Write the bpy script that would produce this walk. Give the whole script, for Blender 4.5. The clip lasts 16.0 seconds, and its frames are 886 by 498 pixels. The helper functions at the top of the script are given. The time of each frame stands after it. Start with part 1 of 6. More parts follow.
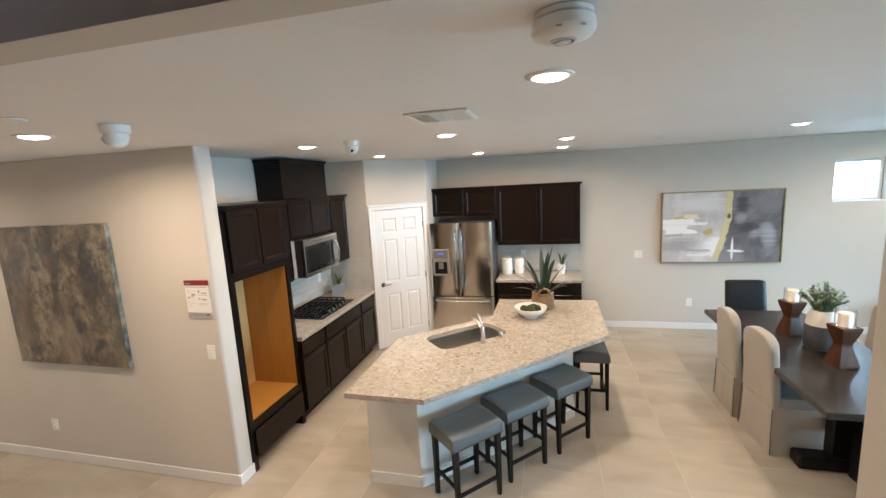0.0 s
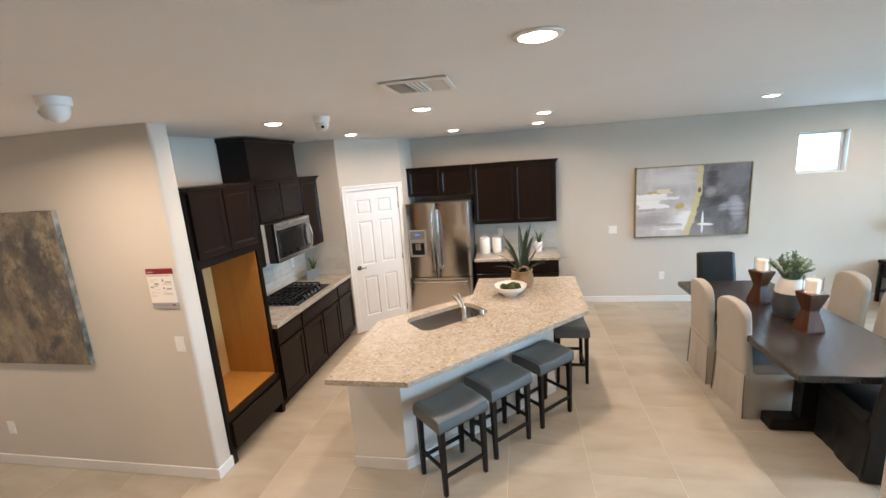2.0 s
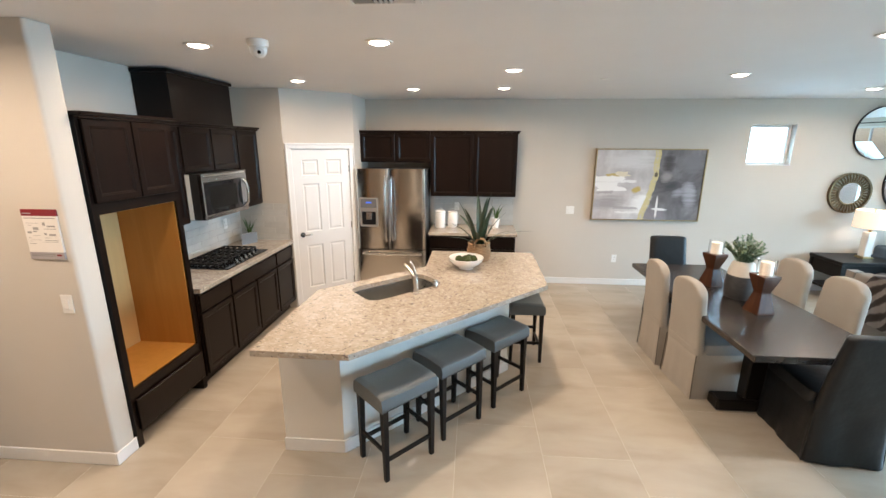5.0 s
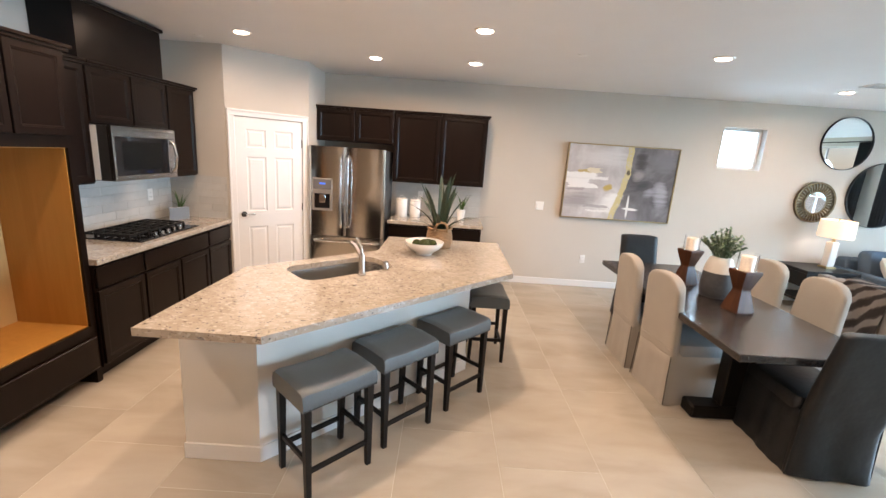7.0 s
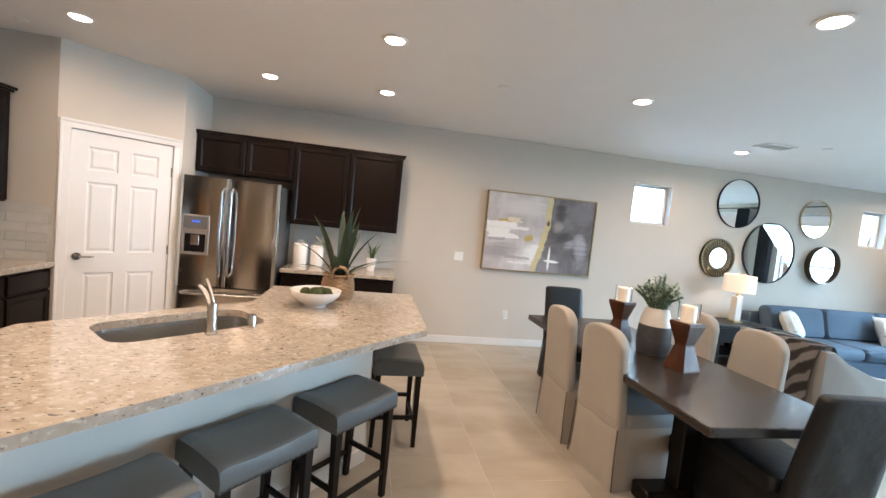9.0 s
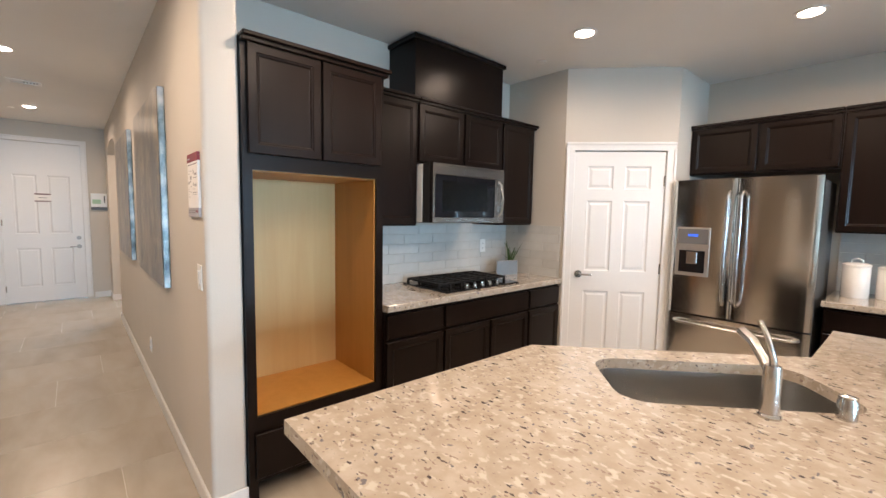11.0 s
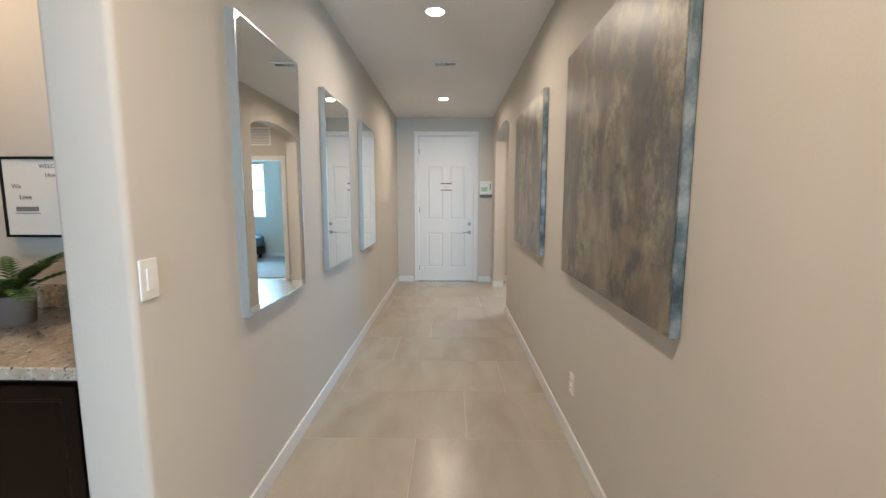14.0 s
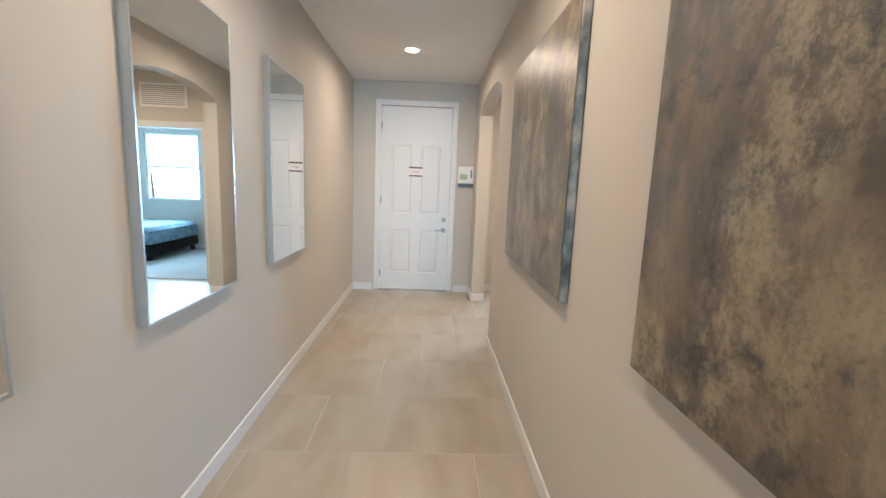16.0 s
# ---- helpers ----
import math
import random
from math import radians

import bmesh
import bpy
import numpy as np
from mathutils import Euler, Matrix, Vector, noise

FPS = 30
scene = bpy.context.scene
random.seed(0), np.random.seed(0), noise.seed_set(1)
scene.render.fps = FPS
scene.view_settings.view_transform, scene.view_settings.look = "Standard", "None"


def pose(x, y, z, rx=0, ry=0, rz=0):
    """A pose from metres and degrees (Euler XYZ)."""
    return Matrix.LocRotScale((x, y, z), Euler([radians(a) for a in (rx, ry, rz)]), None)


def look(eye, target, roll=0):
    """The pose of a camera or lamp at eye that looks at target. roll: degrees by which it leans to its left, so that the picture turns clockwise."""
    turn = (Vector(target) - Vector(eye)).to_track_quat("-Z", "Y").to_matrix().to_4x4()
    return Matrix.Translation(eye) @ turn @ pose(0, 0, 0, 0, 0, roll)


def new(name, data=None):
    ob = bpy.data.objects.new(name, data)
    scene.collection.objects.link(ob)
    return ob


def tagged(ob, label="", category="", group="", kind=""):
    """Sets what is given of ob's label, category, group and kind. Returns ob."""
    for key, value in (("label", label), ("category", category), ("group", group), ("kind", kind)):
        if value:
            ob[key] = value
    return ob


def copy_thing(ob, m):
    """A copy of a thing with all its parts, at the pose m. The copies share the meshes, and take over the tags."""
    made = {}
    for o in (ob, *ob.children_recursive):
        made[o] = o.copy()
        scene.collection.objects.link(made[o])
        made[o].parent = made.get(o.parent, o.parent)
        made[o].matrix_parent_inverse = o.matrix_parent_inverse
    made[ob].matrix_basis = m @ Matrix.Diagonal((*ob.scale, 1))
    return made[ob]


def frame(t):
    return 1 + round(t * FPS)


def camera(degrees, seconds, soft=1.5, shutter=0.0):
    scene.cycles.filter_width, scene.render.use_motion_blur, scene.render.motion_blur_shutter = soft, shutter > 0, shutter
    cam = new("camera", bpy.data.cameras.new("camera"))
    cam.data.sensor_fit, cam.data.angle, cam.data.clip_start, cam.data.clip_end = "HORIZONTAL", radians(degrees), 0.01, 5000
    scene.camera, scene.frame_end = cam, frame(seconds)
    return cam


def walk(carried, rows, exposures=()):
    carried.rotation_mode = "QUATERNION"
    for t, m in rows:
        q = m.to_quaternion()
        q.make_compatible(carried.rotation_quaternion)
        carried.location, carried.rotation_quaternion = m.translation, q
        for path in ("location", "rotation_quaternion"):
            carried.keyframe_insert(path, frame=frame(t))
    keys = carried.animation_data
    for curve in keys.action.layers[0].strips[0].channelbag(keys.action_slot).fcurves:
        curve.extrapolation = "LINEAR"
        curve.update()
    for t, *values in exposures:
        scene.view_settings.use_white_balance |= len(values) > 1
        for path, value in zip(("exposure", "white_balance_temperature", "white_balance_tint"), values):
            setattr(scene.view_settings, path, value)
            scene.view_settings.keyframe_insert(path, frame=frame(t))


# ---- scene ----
cam = camera(93.4, 16.0)
PATH = [
    (0, (0.048, 0.147, 2.377), (-0.438, 2.062, 2.064), -3.1),
    (0.5, (0.001, 0.157, 2.364), (-0.393, 2.091, 2.039), -3.9),
    (1, (0.012, 0.174, 2.359), (-0.325, 2.115, 2.018), -4.4),
    (1.5, (-0.013, 0.204, 2.351), (-0.359, 2.137, 1.974), -4.2),
    (2, (-0.012, 0.224, 2.34), (-0.38, 2.148, 1.936), -4.1),
    (2.5, (-0.023, 0.274, 2.317), (-0.426, 2.189, 1.905), -4.0),
    (3, (-0.005, 0.364, 2.171), (-0.368, 2.272, 1.692), -2.9),
    (5.5, (-0.089, 0.567, 2.081), (-0.148, 2.504, 1.588), 2.3),
    (6, (-0.016, 0.652, 1.943), (0.028, 2.568, 1.37), 5.4),
    (6.5, (-0.019, 0.777, 1.843), (0.121, 2.736, 1.463), 5.9),
    (7, (0.011, 0.91, 1.794), (0.021, 2.859, 1.348), 3.9),
    (7.5, (0.095, 1.019, 1.76), (0.153, 2.991, 1.431), 6.3),
    (8, (0.192, 1.161, 1.615), (0.56, 3.11, 1.358), 8.0),
    (8.2, (0.188, 1.223, 1.623), (0.729, 3.138, 1.423), 7.4),
    (10.3, (0.018, 2.098, 1.498), (-0.693, 3.964, 1.38), 2.5),
    (10.5, (-0.081, 2.141, 1.502), (-1.03, 3.897, 1.365), 2.1),
    (11, (-0.304, 2.29, 1.476), (-1.794, 3.613, 1.307), 1.0),
    (11.5, (-0.565, 2.353, 1.431), (-2.373, 3.186, 1.236), 1.5),
    (12, (-0.83, 2.257, 1.428), (-2.764, 2.713, 1.204), 1.4),
    (12.5, (-1.129, 2.216, 1.401), (-3.102, 2.4, 1.131), -0.1),
    (13, (-1.451, 2.212, 1.431), (-3.437, 2.169, 1.203), 0.8),
    (13.5, (-1.768, 2.103, 1.426), (-3.753, 2.035, 1.197), 0.8),
    (14, (-2.103, 2.03, 1.41), (-4.089, 1.997, 1.172), 0.1),
    (14.5, (-2.508, 2.032, 1.441), (-4.496, 2.026, 1.227), 0.1),
    (15, (-2.865, 2.007, 1.467), (-4.845, 2.162, 1.231), 0.2),
    (15.5, (-3.238, 2.07, 1.427), (-5.213, 2.247, 1.165), 0.2),
    (16, (-3.557, 2.15, 1.438), (-5.533, 2.226, 1.141), 2.3),
]
walk(cam, [(t, look(eye, target, roll)) for t, eye, target, roll in PATH], [(0, -0.16, 6000, 18), (2.5, -0.16, 6100, 21), (5.5, -0.08, 6150, 20), (6.5, -0.14, 6250, 24), (7.0, -0.02, 6600, 28), (8.2, -0.30, 6500, 26), (10.5, -0.13, 6150, 23), (11.5, -0.20, 6100, 22), (12.2, 0.06, 6000, 21), (13, -0.18, 5750, 15), (13.5, -0.30, 5700, 15), (14, -0.19, 5600, 14), (14.5, -0.08, 5650, 16), (15, 0.13, 5800, 18), (15.5, 0.23, 5800, 17), (16, 0.02, 5700, 16)])

from mathutils.geometry import tessellate_polygon

# ---- light ----
world = bpy.data.worlds.new("sky")
scene.world = world
world.use_nodes = True
wn = world.node_tree
sky = wn.nodes.new("ShaderNodeTexSky")
sky.sky_type = "NISHITA"
sky.sun_disc = False
sky.sun_elevation, sky.sun_rotation = radians(50), radians(200)
wn.links.new(sky.outputs["Color"], wn.nodes["Background"].inputs["Color"])
wn.nodes["Background"].inputs["Strength"].default_value = 0.12

sun = new("sun", bpy.data.lights.new("sun", "SUN"))
sun.data.energy, sun.data.angle, sun.data.color = 2.5, radians(0.5), (1.0, 0.95, 0.88)
sun.matrix_world = look((0, 0, 10), (1.5, 3.6, 5.2))

LAMP_WATTS, LAMP_COLOR = 22.5, (1.0, 0.79, 0.53)
SKY_COLOR = (0.47, 0.82, 1.0)


def sky_lamp(name, place, target, w, h, watts):
    lamp = new(name, bpy.data.lights.new(name, "AREA"))
    lamp.data.shape, lamp.data.size, lamp.data.size_y = "RECTANGLE", w, h
    lamp.data.energy, lamp.data.color = watts, SKY_COLOR
    lamp.data.spread = radians(126)
    lamp.matrix_world = look(place, target)
    return lamp


# ---- materials ----
def material(name, color, rough=0.5, metal=0.0, spread=0.06, grain=40.0, large=1.5, bump=0.05, bump_scale=None, coat=0.0, spec=0.5, random_per=0.0):
    """A surface with colour variation at two scales and fine relief, in object metres."""
    m = bpy.data.materials.new(name)
    m.use_nodes = True
    nt = m.node_tree
    b = nt.nodes["Principled BSDF"]
    co = nt.nodes.new("ShaderNodeTexCoord")
    n1, n2 = nt.nodes.new("ShaderNodeTexNoise"), nt.nodes.new("ShaderNodeTexNoise")
    n1.inputs["Scale"].default_value, n2.inputs["Scale"].default_value = grain, large
    n1.inputs["Detail"].default_value, n2.inputs["Detail"].default_value = 4, 3
    for n in (n1, n2):
        nt.links.new(co.outputs["Object"], n.inputs["Vector"])
    add = nt.nodes.new("ShaderNodeMath")
    add.operation = "ADD"
    nt.links.new(n1.outputs["Fac"], add.inputs[0])
    nt.links.new(n2.outputs["Fac"], add.inputs[1])
    mr = nt.nodes.new("ShaderNodeMapRange")
    mr.inputs["From Min"].default_value, mr.inputs["From Max"].default_value = 0.6, 1.4
    mr.inputs["To Min"].default_value, mr.inputs["To Max"].default_value = 1 - spread, 1 + spread
    nt.links.new(add.outputs[0], mr.inputs["Value"])
    last = mr.outputs[0]
    if random_per:
        info = nt.nodes.new("ShaderNodeObjectInfo")
        r = nt.nodes.new("ShaderNodeMapRange")
        r.inputs["To Min"].default_value, r.inputs["To Max"].default_value = 1 - random_per, 1 + random_per
        nt.links.new(info.outputs["Random"], r.inputs["Value"])
        mul = nt.nodes.new("ShaderNodeMath")
        mul.operation = "MULTIPLY"
        nt.links.new(last, mul.inputs[0])
        nt.links.new(r.outputs[0], mul.inputs[1])
        last = mul.outputs[0]
    vm = nt.nodes.new("ShaderNodeVectorMath")
    vm.operation = "SCALE"
    vm.inputs[0].default_value = color
    nt.links.new(last, vm.inputs["Scale"])
    nt.links.new(vm.outputs[0], b.inputs["Base Color"])
    b.inputs["Roughness"].default_value, b.inputs["Metallic"].default_value = rough, metal
    b.inputs["Coat Weight"].default_value, b.inputs["Specular IOR Level"].default_value = coat, spec
    if bump:
        nb = n1
        if bump_scale:
            nb = nt.nodes.new("ShaderNodeTexNoise")
            nb.inputs["Scale"].default_value = bump_scale
            nt.links.new(co.outputs["Object"], nb.inputs["Vector"])
        bp = nt.nodes.new("ShaderNodeBump")
        bp.inputs["Strength"].default_value, bp.inputs["Distance"].default_value = bump, 0.004
        nt.links.new(nb.outputs["Fac"], bp.inputs["Height"])
        nt.links.new(bp.outputs["Normal"], b.inputs["Normal"])
    return m


def ramp_node(nt, source, stops):
    r = nt.nodes.new("ShaderNodeValToRGB")
    while len(r.color_ramp.elements) < len(stops):
        r.color_ramp.elements.new(0.5)
    for e, (p, c) in zip(r.color_ramp.elements, stops):
        e.position, e.color = p, (*c, 1)
    nt.links.new(source, r.inputs["Fac"])
    return r


def mix_node(nt, fac, a, b):
    mx = nt.nodes.new("ShaderNodeMix")
    mx.data_type = "RGBA"
    nt.links.new(fac, mx.inputs[0])
    for sock, v in ((mx.inputs[6], a), (mx.inputs[7], b)):
        if isinstance(v, tuple):
            sock.default_value = (*v, 1)
        else:
            nt.links.new(v, sock)
    return mx.outputs[2]


def noise_node(nt, scale, detail=4, rough=0.55, stretch=(1, 1, 1), coord="Object", shift=(0, 0, 0), distortion=0.0):
    co = nt.nodes.new("ShaderNodeTexCoord")
    mp = nt.nodes.new("ShaderNodeMapping")
    mp.inputs["Scale"].default_value, mp.inputs["Location"].default_value = stretch, shift
    nt.links.new(co.outputs[coord], mp.inputs["Vector"])
    n = nt.nodes.new("ShaderNodeTexNoise")
    n.inputs["Scale"].default_value, n.inputs["Detail"].default_value = scale, detail
    n.inputs["Roughness"].default_value, n.inputs["Distortion"].default_value = rough, distortion
    nt.links.new(mp.outputs[0], n.inputs["Vector"])
    return n


def granite_material():
    m = material("speckled_granite", (0.60, 0.52, 0.42), 0.10, spread=0.0, bump=0.0, coat=0.4)
    nt = m.node_tree
    b = nt.nodes["Principled BSDF"]
    b.inputs["Coat Roughness"].default_value = 0.09
    cloud = noise_node(nt, 16, 5)
    base = ramp_node(nt, cloud.outputs["Fac"], [(0.30, (0.315, 0.265, 0.21)), (0.50, (0.368, 0.316, 0.257)), (0.68, (0.42, 0.37, 0.315))]).outputs[0]

    def specks(scale, lo, hi, stretch, shift):
        n = noise_node(nt, scale, 2, 0.45, stretch=stretch, shift=shift)
        return ramp_node(nt, n.outputs["Fac"], [(lo, (1, 1, 1)), (hi, (0, 0, 0))]).outputs[0]
    c = mix_node(nt, specks(46, 0.345, 0.43, (0.7, 1, 1), (9, 2, 4)), base, (0.475, 0.43, 0.375))
    c = mix_node(nt, specks(78, 0.315, 0.355, (0.6, 1, 1), (3, 1, 2)), c, (0.24, 0.185, 0.155))
    c = mix_node(nt, specks(66, 0.295, 0.335, (0.55, 1, 1), (0, 0, 0)), c, (0.075, 0.062, 0.062))
    c = mix_node(nt, specks(48, 0.285, 0.32, (1, 0.8, 1), (5, 5, 5)), c, (0.16, 0.15, 0.16))
    nt.links.new(c, b.inputs["Base Color"])
    return m


def tile_material():
    """Large stone-look floor tiles with soft streaks along each tile."""
    m = material("stone_look_tile", (0.55, 0.49, 0.41), 0.27, spread=0.0, bump=0.0)
    nt = m.node_tree
    b = nt.nodes["Principled BSDF"]
    info = nt.nodes.new("ShaderNodeObjectInfo")
    st = noise_node(nt, 2.0, 6, 0.55, stretch=(0.7, 1.9, 1), distortion=0.4)
    off = nt.nodes.new("ShaderNodeVectorMath")
    off.operation = "ADD"
    comb = nt.nodes.new("ShaderNodeCombineXYZ")
    mul = nt.nodes.new("ShaderNodeMath")
    mul.operation = "MULTIPLY"
    mul.inputs[1].default_value = 40
    nt.links.new(info.outputs["Random"], mul.inputs[0])
    nt.links.new(mul.outputs[0], comb.inputs[2])
    mp = st.inputs["Vector"].links[0].from_node
    nt.links.new(mp.outputs[0], off.inputs[0])
    nt.links.new(comb.outputs[0], off.inputs[1])
    nt.links.new(off.outputs[0], st.inputs["Vector"])
    c = ramp_node(nt, st.outputs["Fac"], [(0.30, (0.345, 0.297, 0.239)), (0.50, (0.400, 0.350, 0.287)), (0.72, (0.445, 0.396, 0.332))]).outputs[0]
    r = nt.nodes.new("ShaderNodeMapRange")
    r.inputs["To Min"].default_value, r.inputs["To Max"].default_value = 0.955, 1.035
    nt.links.new(info.outputs["Random"], r.inputs["Value"])
    vm = nt.nodes.new("ShaderNodeVectorMath")
    vm.operation = "SCALE"
    nt.links.new(c, vm.inputs[0])
    nt.links.new(r.outputs[0], vm.inputs["Scale"])
    nt.links.new(vm.outputs[0], b.inputs["Base Color"])
    return m


def wood_material(name, c0, c1, rough=0.35, stretch=(1, 1, 12), scale=6.0, coat=0.0, bump=0.04, spec=0.5):
    m = material(name, c0, rough, spread=0.0, bump=0.0, coat=coat, spec=spec)
    nt = m.node_tree
    b = nt.nodes["Principled BSDF"]
    inv = tuple(1.0 / s if s > 1 else 2.0 for s in stretch)
    n = noise_node(nt, scale, 6, 0.65, stretch=inv, distortion=0.8)
    c = ramp_node(nt, n.outputs["Fac"], [(0.32, c0), (0.68, c1)]).outputs[0]
    nt.links.new(c, b.inputs["Base Color"])
    bp = nt.nodes.new("ShaderNodeBump")
    bp.inputs["Strength"].default_value, bp.inputs["Distance"].default_value = bump, 0.003
    nt.links.new(n.outputs["Fac"], bp.inputs["Height"])
    nt.links.new(bp.outputs["Normal"], b.inputs["Normal"])
    return m


def steel_material(name="brushed_steel", color=(0.66, 0.63, 0.59), rough=0.17, stretch=(1, 1, 0.02)):
    m = material(name, color, rough, 1.0, spread=0.03, bump=0.0)
    nt = m.node_tree
    b = nt.nodes["Principled BSDF"]
    n = noise_node(nt, 300, 2, 0.5, stretch=stretch)
    r = nt.nodes.new("ShaderNodeMapRange")
    r.inputs["To Min"].default_value, r.inputs["To Max"].default_value = rough - 0.004, rough + 0.004
    nt.links.new(n.outputs["Fac"], r.inputs["Value"])
    nt.links.new(r.outputs[0], b.inputs["Roughness"])
    b.inputs["Anisotropic"].default_value = 0.3
    return m


def glow_material(name, color, strength):
    m = bpy.data.materials.new(name)
    m.use_nodes = True
    b = m.node_tree.nodes["Principled BSDF"]
    b.inputs["Base Color"].default_value = (*color, 1)
    b.inputs["Emission Color"].default_value = (*color, 1)
    b.inputs["Emission Strength"].default_value = strength
    return m


def glass_material(name, color=(1, 1, 1), rough=0.0):
    m = bpy.data.materials.new(name)
    m.use_nodes = True
    b = m.node_tree.nodes["Principled BSDF"]
    b.inputs["Base Color"].default_value = (*color, 1)
    b.inputs["Transmission Weight"].default_value, b.inputs["Roughness"].default_value = 1.0, rough
    b.inputs["IOR"].default_value = 1.45
    return m


WALL = material("greige_wall_paint", (0.545, 0.50, 0.44), 0.75, spread=0.025, grain=3, large=0.6, bump=0.12, bump_scale=130)
CEIL = material("white_ceiling_paint", (0.77, 0.755, 0.735), 0.85, spread=0.02, grain=3, large=0.5, bump=0.15, bump_scale=110)
TRIM = material("white_trim_paint", (0.70, 0.69, 0.675), 0.4, spread=0.015, bump=0.0)
GROUT = material("pale_grout", (0.525, 0.475, 0.40), 0.9, spread=0.08, bump=0.1)
TILE = tile_material()
CARPET = material("grey_carpet", (0.34, 0.33, 0.32), 0.95, spread=0.15, grain=300, bump=0.6)
ESPRESSO = wood_material("espresso_stained_wood", (0.0050, 0.0024, 0.0016), (0.0076, 0.0036, 0.0025), 0.28, spec=0.20, bump=0.010)
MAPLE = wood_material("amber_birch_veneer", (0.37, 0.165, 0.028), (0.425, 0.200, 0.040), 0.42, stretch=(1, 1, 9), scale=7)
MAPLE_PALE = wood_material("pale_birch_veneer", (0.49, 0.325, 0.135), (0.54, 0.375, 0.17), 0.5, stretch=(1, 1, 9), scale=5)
GRANITE = granite_material()
STEEL = steel_material()
CHROME = material("brushed_nickel", (0.56, 0.54, 0.51), 0.24, 1.0, spread=0.02, bump=0.0)
SATIN = material("satin_nickel", (0.34, 0.33, 0.31), 0.42, 1.0, spread=0.03, bump=0.0)
BLACK_GLASS = material("black_glass", (0.010, 0.010, 0.012), 0.05, spread=0.0, bump=0.0, spec=0.3)
BLACK_IRON = material("black_cast_iron", (0.008, 0.008, 0.008), 0.6, spread=0.2, bump=0.2, spec=0.25)
BLACK_PLASTIC = material("black_plastic", (0.02, 0.02, 0.02), 0.4, spread=0.1, bump=0.0)
WHITE_PLASTIC = material("white_plastic", (0.78, 0.77, 0.74), 0.35, spread=0.01, bump=0.0)
DARK_WOOD = wood_material("black_brown_wood", (0.0045, 0.0037, 0.0033), (0.009, 0.007, 0.006), 0.38, spec=0.2)
TABLE_WOOD = wood_material("grey_brown_oak", (0.016, 0.013, 0.012), (0.033, 0.026, 0.023), 0.27, stretch=(1, 10, 1), coat=0.1)
GREY_LEATHER = material("grey_leather", (0.082, 0.096, 0.102), 0.40, spread=0.10, grain=120, bump=0.25)
BACKTILE = material("pale_glazed_tile", (0.55, 0.54, 0.51), 0.18, spread=0.06, grain=14, large=4, bump=0.0, random_per=0.06)
LENS = glow_material("warm_lamp_lens", (1.0, 0.82, 0.60), 22.0)
MIRROR = material("mirror_glass", (0.90, 0.92, 0.91), 0.01, 1.0, spread=0.0, bump=0.0)
GLASS = glass_material("clear_glass")


# ---- helpers of this scene ----
def add_box(bm, x0, y0, z0, x1, y1, z1, bevel=0.0, seg=1):
    r = bmesh.ops.create_cube(bm, size=1.0, matrix=Matrix.Translation(((x0 + x1) / 2, (y0 + y1) / 2, (z0 + z1) / 2)) @ Matrix.Diagonal((x1 - x0, y1 - y0, z1 - z0, 1)))
    if bevel:
        edges = list({e for v in r["verts"] for e in v.link_edges})
        bmesh.ops.bevel(bm, geom=edges, offset=bevel, segments=seg, affect="EDGES", profile=0.5)
    return bm


def box(x0, y0, z0, x1, y1, z1, bevel=0.0, seg=1):
    return add_box(bmesh.new(), x0, y0, z0, x1, y1, z1, bevel, seg)


def add_cyl(bm, x, y, z0, z1, r0, r1=None, n=24, axis="z"):
    r1 = r0 if r1 is None else r1
    m = Matrix.Translation((x, y, (z0 + z1) / 2))
    if axis == "x":
        m = Matrix.Translation(((z0 + z1) / 2, x, y)) @ Matrix.Rotation(radians(90), 4, "Y")
    if axis == "y":
        m = Matrix.Translation((x, (z0 + z1) / 2, y)) @ Matrix.Rotation(radians(-90), 4, "X")
    bmesh.ops.create_cone(bm, cap_ends=True, segments=n, radius1=r0, radius2=r1, depth=z1 - z0, matrix=m)
    return bm


def lathe(profile, n=32, ring=False):
    """A turned body from (radius, height) pairs."""
    bm = bmesh.new()
    rings = []
    for r, z in profile:
        rings.append([bm.verts.new((r * math.cos(2 * math.pi * i / n), r * math.sin(2 * math.pi * i / n), z)) for i in range(n)])
    for a, b in zip(rings, rings[1:]):
        for i in range(n):
            bm.faces.new((a[i], a[(i + 1) % n], b[(i + 1) % n], b[i]))
    if not ring:
        bm.faces.new(list(reversed(rings[0])))
        bm.faces.new(rings[-1])
    bmesh.ops.recalc_face_normals(bm, faces=bm.faces)
    return bm


def tube(points, radius, n=10, taper=1.0):
    """A round bar along points."""
    bm = bmesh.new()
    pts = [Vector(p) for p in points]
    rings = []
    for i, p in enumerate(pts):
        d = (pts[min(i + 1, len(pts) - 1)] - pts[max(i - 1, 0)]).normalized()
        side = d.cross(Vector((0.31, 0.17, 0.93))).normalized()
        up = side.cross(d)
        r = radius * (1 + (taper - 1) * i / (len(pts) - 1))
        rings.append([bm.verts.new(p + r * (math.cos(2 * math.pi * k / n) * side + math.sin(2 * math.pi * k / n) * up)) for k in range(n)])
    for a, b in zip(rings, rings[1:]):
        for k in range(n):
            bm.faces.new((a[k], a[(k + 1) % n], b[(k + 1) % n], b[k]))
    bm.faces.new(rings[0])
    bm.faces.new(rings[-1])
    bmesh.ops.recalc_face_normals(bm, faces=bm.faces)
    return bm


